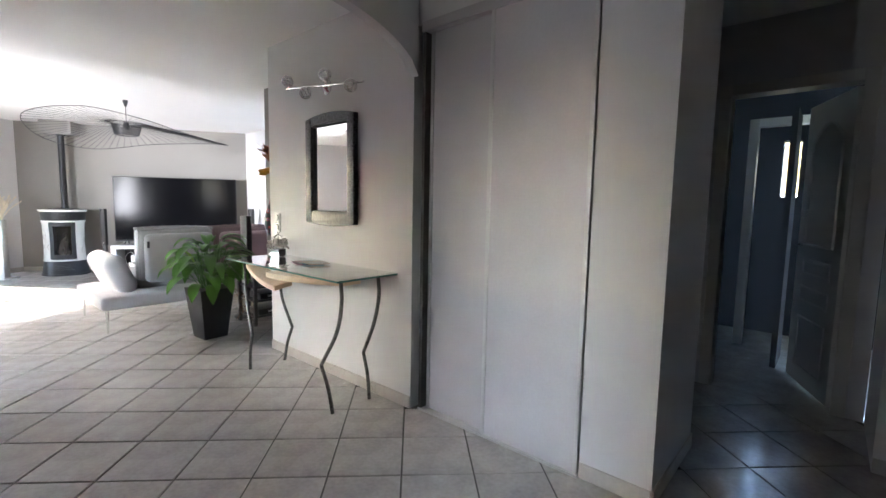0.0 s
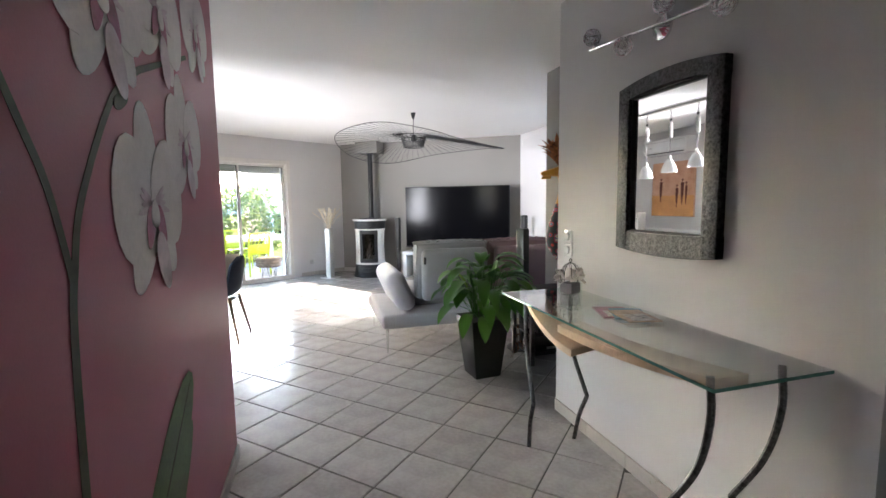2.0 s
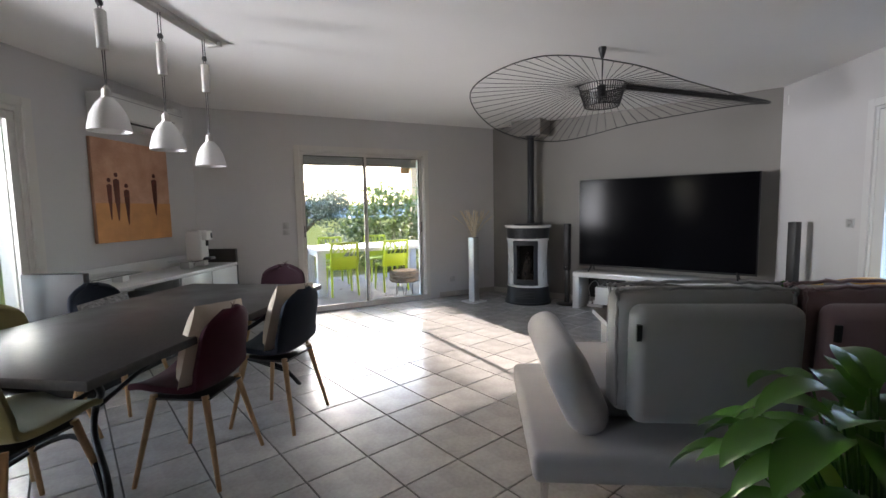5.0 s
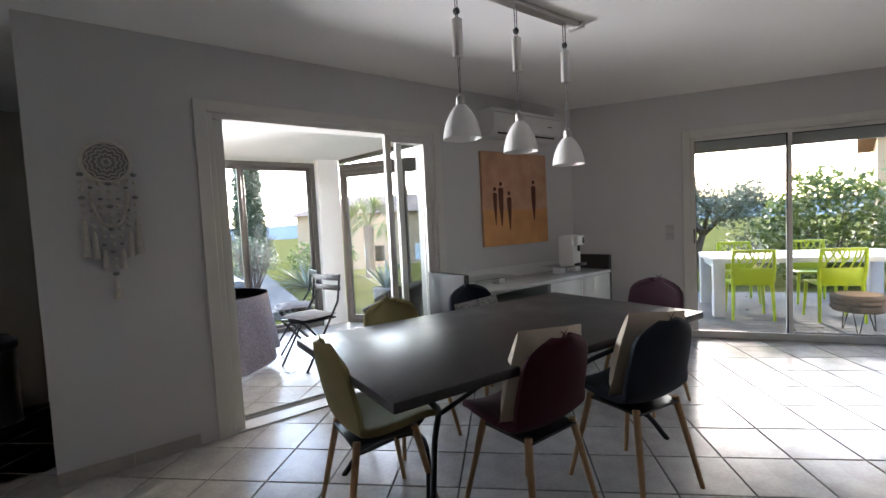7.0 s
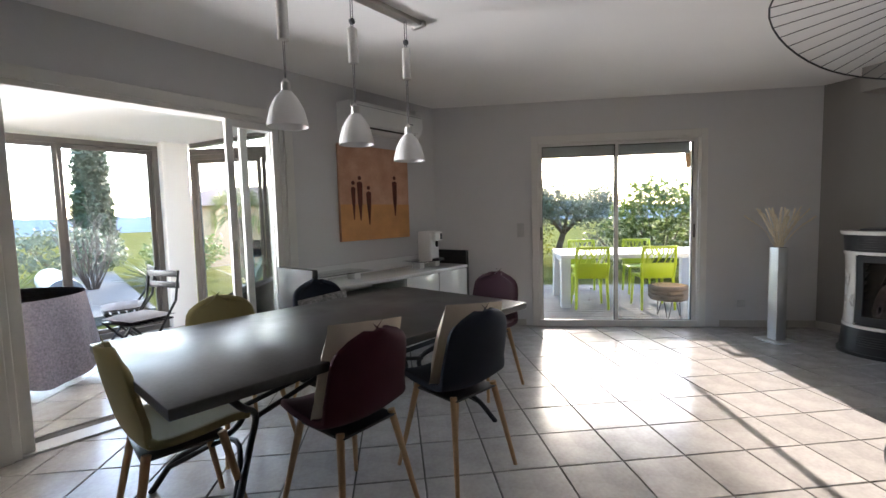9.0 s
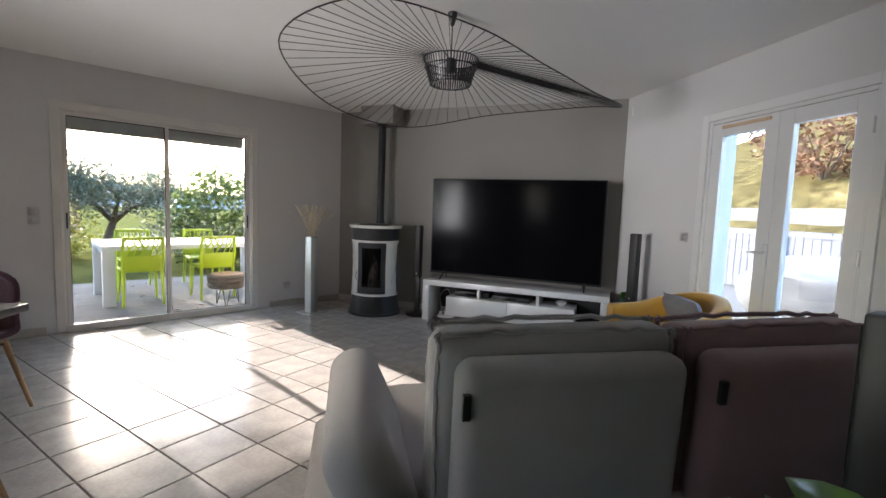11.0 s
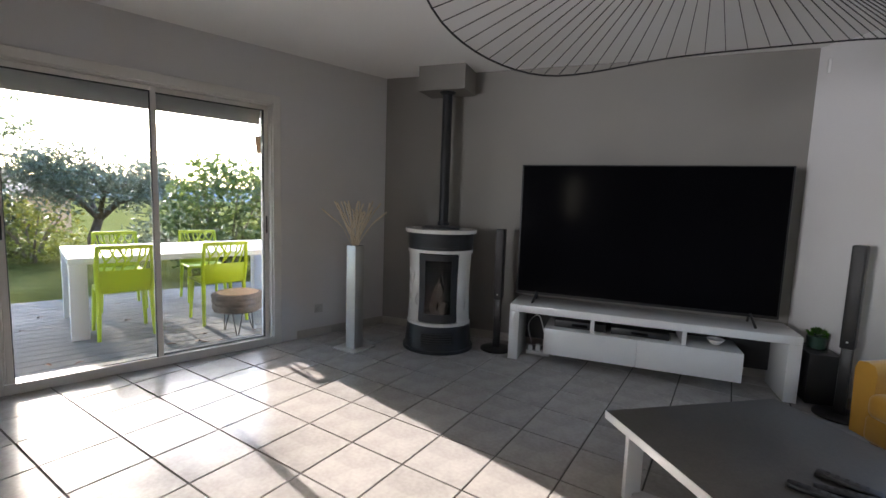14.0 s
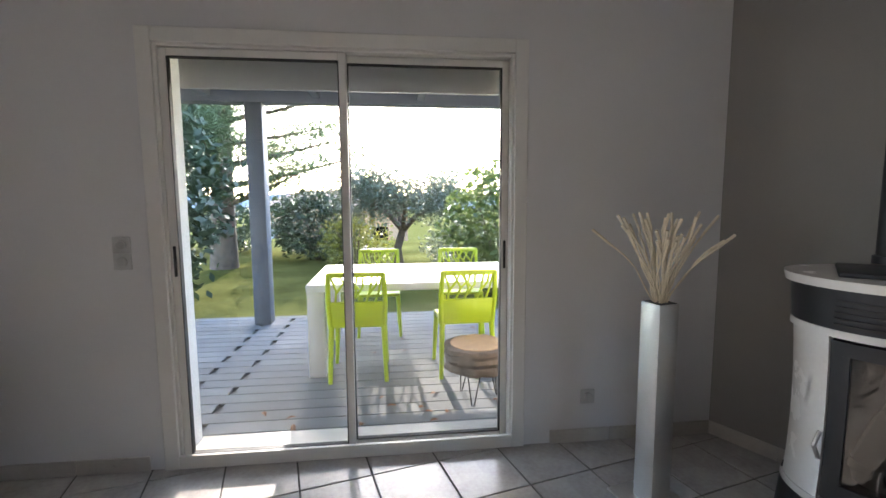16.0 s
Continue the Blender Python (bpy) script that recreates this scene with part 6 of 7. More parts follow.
L_BLUE = leafy("grey_green_blade", (0.06, 0.085, 0.06), (0.13, 0.16, 0.11), 0.5, 0.25)


def lie(x, y):
    """Height of the ground."""
    far = max(0.0, math.hypot(x + 1, y - 6) - 13)
    z = -0.24 - 0.0 * far
    west = max(0.0, -x - 14) + max(0.0, y - 24)
    z -= 0.10 * min(west, 120) ** 1.02
    if x > 8.5:
        z += min(9.0, (x - 8.5) * 0.36)
    return z + 0.03 * noise.noise(Vector((x * 0.4, y * 0.4, 0))) * min(1, far / 3 + 0.2)


bm = bmesh.new()
ticks = [s * (0.6 * k + 0.00055 * k ** 3.4) for s in (-1, 1) for k in range(0, 66)]
ticks = sorted(set(round(t, 3) for t in ticks))
grid = [[bm.verts.new((x, y + 6, lie(x, y + 6))) for x in ticks] for y in ticks]
for a, b in zip(grid, grid[1:]):
    for i in range(len(ticks) - 1):
        bm.faces.new((a[i], a[i + 1], b[i + 1], b[i]))
structure("ground", bm, M_GRASS, "short winter lawn with worn yellowish patches", "lawn", smooth=60)
bm = bmesh.new()
ridge = []
for i in range(121):
    a = radians(60 + 170 * i / 120)
    h = 40 + 60 * abs(noise.noise(Vector((i * 0.09, 0, 0)))) + 18 * noise.noise(Vector((i * 0.35, 3, 0)))
    ridge.append((bm.verts.new((1900 * math.cos(a), 1900 * math.sin(a), -160)), bm.verts.new((2000 * math.cos(a), 2000 * math.sin(a), h - 20))))
for a, b in zip(ridge, ridge[1:]):
    bm.faces.new((a[0], b[0], b[1], a[1]))
structure("backdrop", bm, M_HILL, "distant hills on the horizon, blue haze put into their colour", "hills", smooth=60)

# --- porch: deck boards, post, beam and roof
deck = tagged(part("deck", prism(bmesh.new(), [(T_W1 @ Vector(p)).to_2d() for p in ((-1.0, 0.29, 0), (6.3, 0.29, 0), (6.3, 3.34, 0), (-1.0, 3.34, 0))], -0.20, -0.085), M_BLACK, None, "", 0), "grey timber deck outside the garden window", "deck", "", "structure")
board = {}
RZ_W1 = math.degrees(math.atan2(B.y - A.y, B.x - A.x))
for k in range(21):
    cut = 1.05 if k % 2 else 0.75
    for s0, s1 in ((-1.0, cut - 0.02), (cut + 0.02, 6.3)):
        key = (s0, s1)
        if key not in board:
            me = part("board", boxed(s0, 0, 0, s1, 0.138, 0.022, 0.003, 1), M_DECK, deck, smooth=0)
            board[key] = me.data
            ob = me
        else:
            ob = new("board", board[key])
            ob.parent = deck
        ob.matrix_basis = T_W1 @ pose(0, 0.30 + 0.1445 * k, -0.083)


def at_w1(name, s, t, z, turn, label, cat, group="", kind=""):
    p = T_W1 @ Vector((s, t, z))
    return thing(name, p.x, p.y, p.z, RZ_W1 + turn, label, cat, group, kind)


pc = at_w1("porch", 0, 0, 0, 0, "slate blue timber porch with a solid flat roof", "porch", "", "structure")
for s in (0.76, 5.2):
    part("post", boxed(s - 0.09, 2.94, -0.062, s + 0.09, 3.12, 2.42, 0.006), M_POST, pc)
part("beam", boxed(-1.0, 2.95, 2.42, 6.4, 3.11, 2.60, 0.005), M_POST, pc)
part("soffit", boxed(-1.0, 0.30, 2.56, 6.4, 2.95, 2.62), M_POST, pc)
part("gutter", tubed([(-1.0, 3.17, 2.55), (6.4, 3.17, 2.55)], 0.055, 10), M_ALU, pc)
for k in range(7):
    part("rafter", boxed(-0.9 + 1.15 * k, 0.32, 2.47, -0.82 + 1.15 * k, 2.95, 2.56), M_POST, pc)

gt = at_w1("garden_table", 2.62, 1.82, -0.061, 0, "long white garden table on thick square legs", "garden table")
part("tabletop", boxed(-1.05, -0.56, 0.69, 1.05, 0.56, 0.75, 0.005), M_GARDENWHITE, gt)
for sx in (-1, 1):
    for sy in (-1, 1):
        part("leg", boxed(sx * 0.98 - 0.065, sy * 0.49 - 0.065, 0.0, sx * 0.98 + 0.065, sy * 0.49 + 0.065, 0.69, 0.004), M_GARDENWHITE, gt)
    part("apron", boxed(sx * 0.98 - 0.02, -0.42, 0.61, sx * 0.98 + 0.02, 0.42, 0.69), M_GARDENWHITE, gt)


def garden_chair(s, t, turn, first=None):
    p = T_W1 @ Vector((s, t, -0.061))
    m = pose(p.x, p.y, p.z, 0, 0, RZ_W1 + turn)
    if first is not None:
        return copy_thing(first, m)
    ch = new("garden_chair")
    ch.matrix_basis = m
    tagged(ch, "lime green plastic garden chair with branch-pattern back", "garden chair", "chairs at the garden table")
    part("seat", boxed(-0.215, -0.20, 0.425, 0.215, 0.22, 0.455, 0.012, 3), M_LIME, ch)
    for sx in (-1, 1):
        part("front_leg", tubed([(sx * 0.195, 0.19, 0.43), (sx * 0.215, 0.215, 0.0)], [0.022, 0.015], 8), M_LIME, ch)
        part("back_leg", tubed([(sx * 0.20, -0.19, 0.44), (sx * 0.215, -0.235, 0.0)], [0.022, 0.016], 8), M_LIME, ch)
        part("back_stile", tubed([(sx * 0.205, -0.19, 0.43), (sx * 0.215, -0.225, 0.62), (sx * 0.205, -0.265, 0.86)], 0.019, 8), M_LIME, ch)
    tilt = pose(0, -0.19, 0.43, 9.5, 0, 0)
    part("back_panel", boxed(-0.20, -0.008, 0.0, 0.20, 0.008, 0.21, 0.003, turn=tilt), M_LIME, ch)
    part("top_rail", boxed(-0.215, -0.014, 0.405, 0.215, 0.014, 0.445, 0.01, 2, turn=tilt), M_LIME, ch)
    bm = bmesh.new()
    for pts in (((-0.16, 0.20), (-0.15, 0.30), (-0.19, 0.42)), ((-0.10, 0.20), (-0.06, 0.30), (-0.12, 0.42)), ((-0.03, 0.20), (0.0, 0.30), (-0.04, 0.42)), ((-0.01, 0.24), (0.05, 0.33), (0.05, 0.42)),
                ((0.07, 0.20), (0.10, 0.29), (0.12, 0.42)), ((0.14, 0.20), (0.17, 0.30), (0.19, 0.40)), ((-0.07, 0.29), (0.0, 0.36), (0.01, 0.42)), ((0.10, 0.28), (0.15, 0.34), (0.16, 0.42)), ((-0.15, 0.28), (-0.10, 0.35), (-0.07, 0.42)), ((0.02, 0.31), (-0.03, 0.37), (-0.06, 0.42))):
        tube(bm, [tilt @ Vector((x, 0, z)) for x, z in pts], 0.009, 5)
    part("branch_lattice", bm, M_LIME, ch)
    return ch


c0 = garden_chair(1.97, 1.36, 0)
garden_chair(2.82, 1.36, 2, c0)
garden_chair(2.10, 2.50, 181, c0)
garden_chair(2.98, 2.50, 178, c0)

p = Vector((-0.10, 11.05))
ls = thing("log_stool", p.x, p.y, -0.061, 10, "thick log slice stool on black hairpin legs", "stool")
bm = bmesh.new()
ring_n = 36
prof_l = [(0.0, 0.40), (0.20, 0.40), (0.222, 0.393), (0.235, 0.37), (0.228, 0.345), (0.24, 0.32), (0.226, 0.29), (0.238, 0.26), (0.232, 0.235), (0.20, 0.22), (0.0, 0.22)]
lathe(bm, prof_l, ring_n)
for v in bm.verts:
    a = math.atan2(v.co.y, v.co.x)
    k = 1 + 0.10 * noise.noise(Vector((math.cos(a) * 2, math.sin(a) * 2, v.co.z * 6))) + 0.06 * noise.noise(Vector((math.cos(a) * 7, math.sin(a) * 7, v.co.z * 22)))
    if Vector((v.co.x, v.co.y)).length > 0.12:
        v.co.x *= k
        v.co.y *= k
part("bark", bm, M_BARK, ls, "rough bark side")
part("sawn_face", lathe(bmesh.new(), [(0.19, 0.399), (0.19, 0.4035), (0.12, 0.404), (0.0, 0.404)], 32), M_LOGTOP, ls, "pale sawn face")
for a in (30, 150, 270):
    c, s = math.cos(radians(a)), math.sin(radians(a))
    part("hairpin_leg", tubed([(0.11 * c - 0.05 * s, 0.11 * s + 0.05 * c, 0.24), (0.15 * c - 0.008 * s, 0.15 * s + 0.008 * c, 0.0), (0.15 * c + 0.008 * s, 0.15 * s - 0.008 * c, 0.0), (0.11 * c + 0.05 * s, 0.11 * s - 0.05 * c, 0.24)], 0.005, 6), M_BLACK, ls)

rnd = random.Random(17)
bm = bmesh.new()
for k in range(26):
    q = T_W1 @ Vector((rnd.uniform(1.2, 3.3), rnd.choice((rnd.uniform(0.42, 0.7), rnd.uniform(0.5, 2.9))), -0.058))
    leaf_mesh(bm, (q.x, q.y, q.z + 0.008), (rnd.uniform(-1, 1), rnd.uniform(-1, 1), 0.25), rnd.uniform(0.05, 0.10), rnd.uniform(0.015, 0.03), 0.9, 3)
tagged(part("fallen_leaves", bm, M_LIT, None, smooth=0), "dry brown leaves scattered on the deck", "leaves", "", "stuff")


# --- plants
def leaf_cloud(bm, centre, radii, count, size, rnd, shell=0.45, lumps=5, long=1.0, thin=0.45):
    """Many small leaves in an uneven, lumpy crown with gaps."""
    c = Vector(centre)
    off = Vector((rnd.uniform(0, 50), rnd.uniform(0, 50), rnd.uniform(0, 50)))
    made = 0
    while made < count:
        d = Vector((rnd.gauss(0, 1), rnd.gauss(0, 1), rnd.gauss(0, 1))).normalized()
        rr = shell + (1 - shell) * rnd.random() ** 0.6
        lump = 1 + 0.28 * noise.noise(d * lumps * 0.5 + off) + 0.14 * noise.noise(d * lumps + off)
        p = Vector((d.x * radii[0], d.y * radii[1], d.z * radii[2])) * rr * lump
        if noise.noise(p * (2.2 / max(radii)) * lumps * 0.6 + off) < -0.22:
            continue
        p += c
        ax = Vector((rnd.uniform(-1, 1), rnd.uniform(-1, 1), rnd.uniform(-0.4, 0.9))).normalized()
        sd = ax.orthogonal().normalized()
        sd = (sd * math.cos(made) + ax.cross(sd) * math.sin(made))
        s = size * rnd.uniform(0.6, 1.3)
        bm.faces.new([bm.verts.new(q) for q in (p - ax * s * long, p + sd * s * thin, p + ax * s * long, p - sd * s * thin)])
        made += 1


def limbs(bm, base, top, r, n, spread, rnd, rise=0.5, depth=2):
    """Trunk with forking, tapering limbs; returns the ends."""
    base, top = Vector(base), Vector(top)
    mid = base.lerp(top, 0.5) + Vector((rnd.uniform(-1, 1), rnd.uniform(-1, 1), 0)) * r
    tube(bm, [base - Vector((0, 0, 0.1)), base.lerp(mid, 0.3), mid, top], [r * 1.35, r * 1.05, r * 0.9, r * 0.75], 10)
    ends = []
    for k in range(n):
        a = 2 * math.pi * k / n + rnd.uniform(-0.4, 0.4)
        e = top + Vector((math.cos(a) * spread, math.sin(a) * spread, rise * rnd.uniform(0.6, 1.3)))
        m = top.lerp(e, 0.5) + Vector((0, 0, 0.15 * rise))
        tube(bm, [top - Vector((0, 0, r * 0.5)), m, e], [r * 0.6, r * 0.42, r * 0.22], 7)
        ends.append(e)
        if depth > 1:
            for j in range(3):
                b = a + rnd.uniform(-1.1, 1.1)
                f = e + Vector((math.cos(b) * spread * 0.55, math.sin(b) * spread * 0.55, rise * rnd.uniform(0.2, 0.8)))
                tube(bm, [m.lerp(e, 0.7), e.lerp(f, 0.5), f], [r * 0.26, r * 0.16, r * 0.06], 5)
                ends.append(f)
    return ends


def bush(x, y, r, h, leafmat, label, seed, count=2600, size=0.06, name="bush", cat="bush"):
    rnd = random.Random(seed)
    z = lie(x, y)
    ob = thing(name, x, y, z, 0, label, cat)
    bm = bmesh.new()
    for k in range(6):
        a = k * 1.05 + rnd.uniform(-0.3, 0.3)
        tube(bm, [(0, 0, -0.1), (0.3 * r * math.cos(a), 0.3 * r * math.sin(a), h * 0.4), (0.6 * r * math.cos(a), 0.6 * r * math.sin(a), h * 0.75)], [0.03, 0.02, 0.008], 5)
    part("stems", bm, M_BARK, ob)
    bm = bmesh.new()
    leaf_cloud(bm, (0, 0, h * 0.5), (r, r, h * 0.52), count, size, rnd, 0.5, 6)
    part("crown", bm, leafmat, ob, smooth=0)
    return ob


def olive_tree(x, y, seed):
    rnd = random.Random(seed)
    ob = thing("olive_tree", x, y, lie(x, y), 0, "small grey-green olive tree with a spreading crown", "tree")
    bm = bmesh.new()
    ends = limbs(bm, (0, 0, 0), (0.10, 0, 0.95), 0.11, 6, 0.80, rnd, 0.62)
    part("trunk", bm, M_BARK, ob)
    bm = bmesh.new()
    for e in ends:
        leaf_cloud(bm, e + Vector((0, 0, 0.08)), (0.62, 0.62, 0.55), 470, 0.040, rnd, 0.15, 5, 1.5)
    twig = bmesh.new()
    for e in ends:
        for k in range(5):
            d = Vector((rnd.uniform(-1, 1), rnd.uniform(-1, 1), rnd.uniform(0.3, 1.2))).normalized()
            tube(twig, [e, e + d * 0.22, e + d * 0.48 + Vector((0, 0, 0.05))], [0.007, 0.005, 0.002], 4)
    part("twigs", twig, M_BARK, ob)
    part("crown", bm, L_OLIVE, ob, smooth=0)


def pine_tree(x, y, seed):
    rnd = random.Random(seed)
    ob = thing("pine_tree", x, y, lie(x, y), 0, "tall pine with a thick bare lower trunk", "tree")
    bm = bmesh.new()
    tube(bm, [(0, 0, -0.2), (0.05, 0, 1.0), (0.0, 0.1, 2.6), (0.15, 0.1, 5.0), (0.1, 0, 7.8)], [0.34, 0.27, 0.23, 0.15, 0.03], 12)
    crown = bmesh.new()
    for k in range(46):
        z = 1.7 + 5.8 * k / 45 + rnd.uniform(-0.2, 0.2)
        a = k * 2.4 + rnd.uniform(-0.4, 0.4)
        reach = (3.4 - 0.25 * (z - 1.7)) * rnd.uniform(0.75, 1.1)
        e = Vector((math.cos(a) * reach, math.sin(a) * reach, z + reach * 0.18))
        tube(bm, [(0.05, 0.05, z - 0.2), e * 0.5 + Vector((0, 0, z * 0.5 - 0.15)), e], [0.075, 0.045, 0.012], 6)
        for f in (0.35, 0.55, 0.7, 0.85, 1.0):
            q = Vector((0.05, 0.05, z - 0.2)).lerp(e, f)
            leaf_cloud(crown, q + Vector((0, 0, 0.12)), (0.78, 0.78, 0.34), 380, 0.075, rnd, 0.1, 4, 1.4, 0.14)
    part("trunk", bm, M_BARK, ob)
    part("crown", crown, L_PINE, ob, smooth=0)


olive_tree(-4.35, 17.3, 4)
pine_tree(-8.3, 15.7, 9)
bush(-1.30, 15.7, 1.10, 2.2, L_BUSH, "dense rounded laurel bush, sunlit at its edges", 1, 5200, 0.065)
bush(0.9, 15.2, 1.3, 2.0, L_BUSH, "dense dark laurel hedge clump", 2, 3200, 0.07)
bush(-6.4, 18.2, 0.7, 1.15, L_YEL, "loose yellow-green garden shrub", 3, 1600, 0.05, "shrub", "shrub")
bush(-5.3, 16.9, 0.9, 1.3, L_YEL, "loose yellow-green garden shrub", 5, 1700, 0.05, "shrub", "shrub")
bush(-2.9, 18.0, 1.1, 1.1, L_OLIVE, "grey-green garden shrub behind the olive tree", 6, 1700, 0.06, "shrub", "shrub")
bush(-7.2, 17.8, 1.2, 1.9, L_CYP, "dark evergreen hedge clump", 7, 2600, 0.08)
bush(-8.6, 19.2, 1.4, 2.0, L_CYP, "dark evergreen hedge clump", 8, 2600, 0.08)
bush(-11.2, 18.4, 1.2, 1.6, L_CYP, "dark evergreen hedge clump", 10, 2200, 0.08)
bush(-12.6, 16.4, 1.2, 1.6, L_CYP, "dark evergreen hedge clump", 12, 2200, 0.08)
# added out of view to keep low sun off the veranda and dining floor
bush(-6.2, 12.3, 1.55, 3.5, L_CYP, "added unseen evergreen that shades the veranda from the sun", 14, 5200, 0.09)


def house(x, y, rz, w, d, h, label, roofh=1.4):
    z = lie(x, y)
    ob = thing("house", x, y, z, rz, label, "house")
    part("wall", boxed(-w / 2, -d / 2, -1.0, w / 2, d / 2, h), M_STUCCO, ob)
    bm = bmesh.new()
    o = 0.6
    v = [bm.verts.new(q) for q in ((-w / 2 - o, -d / 2 - o, h), (w / 2 + o, -d / 2 - o, h), (w / 2 + o, d / 2 + o, h), (-w / 2 - o, d / 2 + o, h), (-w / 4, 0, h + roofh), (w / 4, 0, h + roofh))]
    for f in ((3, 2, 1, 0), (0, 1, 5, 4), (1, 2, 5), (2, 3, 4, 5), (3, 0, 4)):
        bm.faces.new([v[i] for i in f])
    rf = part("roof", bm, M_ROOFT, ob, smooth=0)
    part("chimney", boxed(w * 0.15, -0.3, h + roofh * 0.4, w * 0.15 + 0.6, 0.3, h + roofh + 0.5), M_STUCCO, rf)
    for k in range(3):
        wx = -w * 0.32 + k * w * 0.32
        wi = part("window", boxed(wx - 0.5, -d / 2 - 0.03, 0.9, wx + 0.5, -d / 2 + 0.02, 2.1), M_SCREEN, ob)
        part("shutter", boxed(wx - 1.0, -d / 2 - 0.06, 0.88, wx - 0.52, -d / 2 - 0.02, 2.12), M_GARDENWHITE, wi)
    return ob


house(-33, 24, 55, 12, 9, 4.6, "peach stucco villa with a hipped terracotta roof", 1.6)
house(1.5, 34, 10, 10, 8, 5.2, "white walled neighbour villa with terracotta roof", 1.5)
house(-22, 38, 30, 11, 8, 3.5, "low stucco villa with terracotta roof beyond the hedge", 1.4)

# --- beyond the veranda
structure("pool_terrace", prism(bmesh.new(), [(-7.0, 3.0), (-7.0, 7.6), (-14.5, 9.0), (-15.5, 2.0)], -0.4, -0.10), M_PAVE, "pale paving around the pool", "paving")
rl = thing("pool_cover_roll", -8.2, 6.7, -0.10, 84, "rolled-up white pool cover on the paving", "pool cover")
part("cover_roll", tubed([(0, 0.0, 0.25), (0, 2.8, 0.25)], 0.25, 24), M_TARP, rl)
part("roll_core", tubed([(0, -0.02, 0.25), (0, 0.02, 0.25)], [0.14, 0.13], 20), M_BLACK, rl)
cy = thing("cypress", -21, 10.2, lie(-21, 10.2), 0, "tall slender dark cypress", "tree")
bm = bmesh.new()
rnd = random.Random(31)
for k in range(11):
    w = 0.66 + 0.10 * math.sin(k * 0.55) - 0.016 * max(0, k - 8) ** 2 * 6
    leaf_cloud(bm, (0, 0, 0.9 + 0.5 * k), (w, w, 0.62), 900, 0.10, rnd, 0.55, 3, 1.4)
part("crown", bm, L_CYP, cy, smooth=0)
part("trunk", tubed([(0, 0, -0.3), (0, 0, 5.6)], [0.16, 0.03], 8), M_BARK, cy)


def blades(x, y, z, n, length, width, leafmat, label, seed, name, cat, droop=1.2, up=1.0, trunk=0.0):
    rnd = random.Random(seed)
    ob = thing(name, x, y, z, 0, label, cat)
    if trunk:
        part("trunk", tubed([(0, 0, -0.2), (0.04, 0, trunk * 0.5), (0, 0, trunk)], [0.17, 0.14, 0.13], 10), M_BARK, ob)
    bm = bmesh.new()
    for k in range(n):
        a = rnd.uniform(0, 6.283)
        leaf_mesh(bm, (0.05 * math.cos(a), 0.05 * math.sin(a), trunk), (math.cos(a), math.sin(a), up * rnd.uniform(0.2, 1.5)), length * rnd.uniform(0.7, 1.15), width, droop * rnd.uniform(0.5, 1.3), 6)
    part("crown", bm, leafmat, ob)
    return ob


def fan_palm(x, y, seed):
    rnd = random.Random(seed)
    ob = thing("palm_tree", x, y, lie(x, y), 0, "short fan palm with a shaggy trunk", "tree")
    part("trunk", tubed([(0, 0, -0.2), (0.03, 0, 0.8), (0, 0, 1.6)], [0.17, 0.15, 0.17], 10), M_BARK, ob)
    bm = bmesh.new()
    for k in range(34):
        a, e = rnd.uniform(0, 6.283), rnd.uniform(-0.5, 1.3)
        d = Vector((math.cos(a) * math.cos(e), math.sin(a) * math.cos(e), math.sin(e)))
        q = Vector((0, 0, 1.6)) + d * 0.55
        tube(bm, [(0, 0, 1.58), q], 0.012, 4)
        sd = d.orthogonal().normalized()
        for j in range(11):
            b = -1.3 + 2.6 * j / 10
            leaf_mesh(bm, q, d * math.cos(b) + sd * math.sin(b), 0.45, 0.022, 0.5, 3)
    part("crown", bm, leafy("palm_leaf", (0.07, 0.10, 0.02), (0.16, 0.19, 0.04), 0.5, 0.35), ob)


fan_palm(-11.3, 11.2, 41)
blades(-10.8, 9.0, lie(-10.8, 9.0), 130, 1.1, 0.022, L_BLUE, "spiky grey-green yucca clump", 42, "yucca", "plant", 0.5, 0.9)
blades(-12.4, 6.6, lie(-12.4, 6.6), 200, 1.5, 0.018, L_YEL, "arching yellow-green grass clump", 43, "grass_clump", "plant", 1.6, 1.0)
blades(-7.0, 9.25, 0.05, 22, 0.75, 0.05, L_BLUE, "potted blue-green agave with thick blades", 44, "agave", "plant", 0.25, 1.2)
ap = thing("garden_pot", -7.0, 9.25, lie(-7.0, 9.25), 0, "pale round garden pot holding the agave", "pot")
part("pot_body", lathe(bmesh.new(), [(0.16, -0.05), (0.24, 0.02), (0.28, 0.28), (0.25, 0.30), (0.0, 0.28)], 20), M_PAVE, ap)
bush(-15.0, 8.0, 1.6, 1.6, L_OLIVE, "low grey-green shrub beyond the pool", 45, 2200, 0.08, "shrub", "shrub")
bush(-13.5, 10.6, 1.1, 1.2, L_BUSH, "low garden shrub beside the lawn", 46, 1800, 0.07, "shrub", "shrub")
bare = thing("bare_shrub", -10.6, 7.6, lie(-10.6, 7.6), 0, "leafless twiggy shrub with dark buds", "shrub")
rnd = random.Random(51)
bm = bmesh.new()
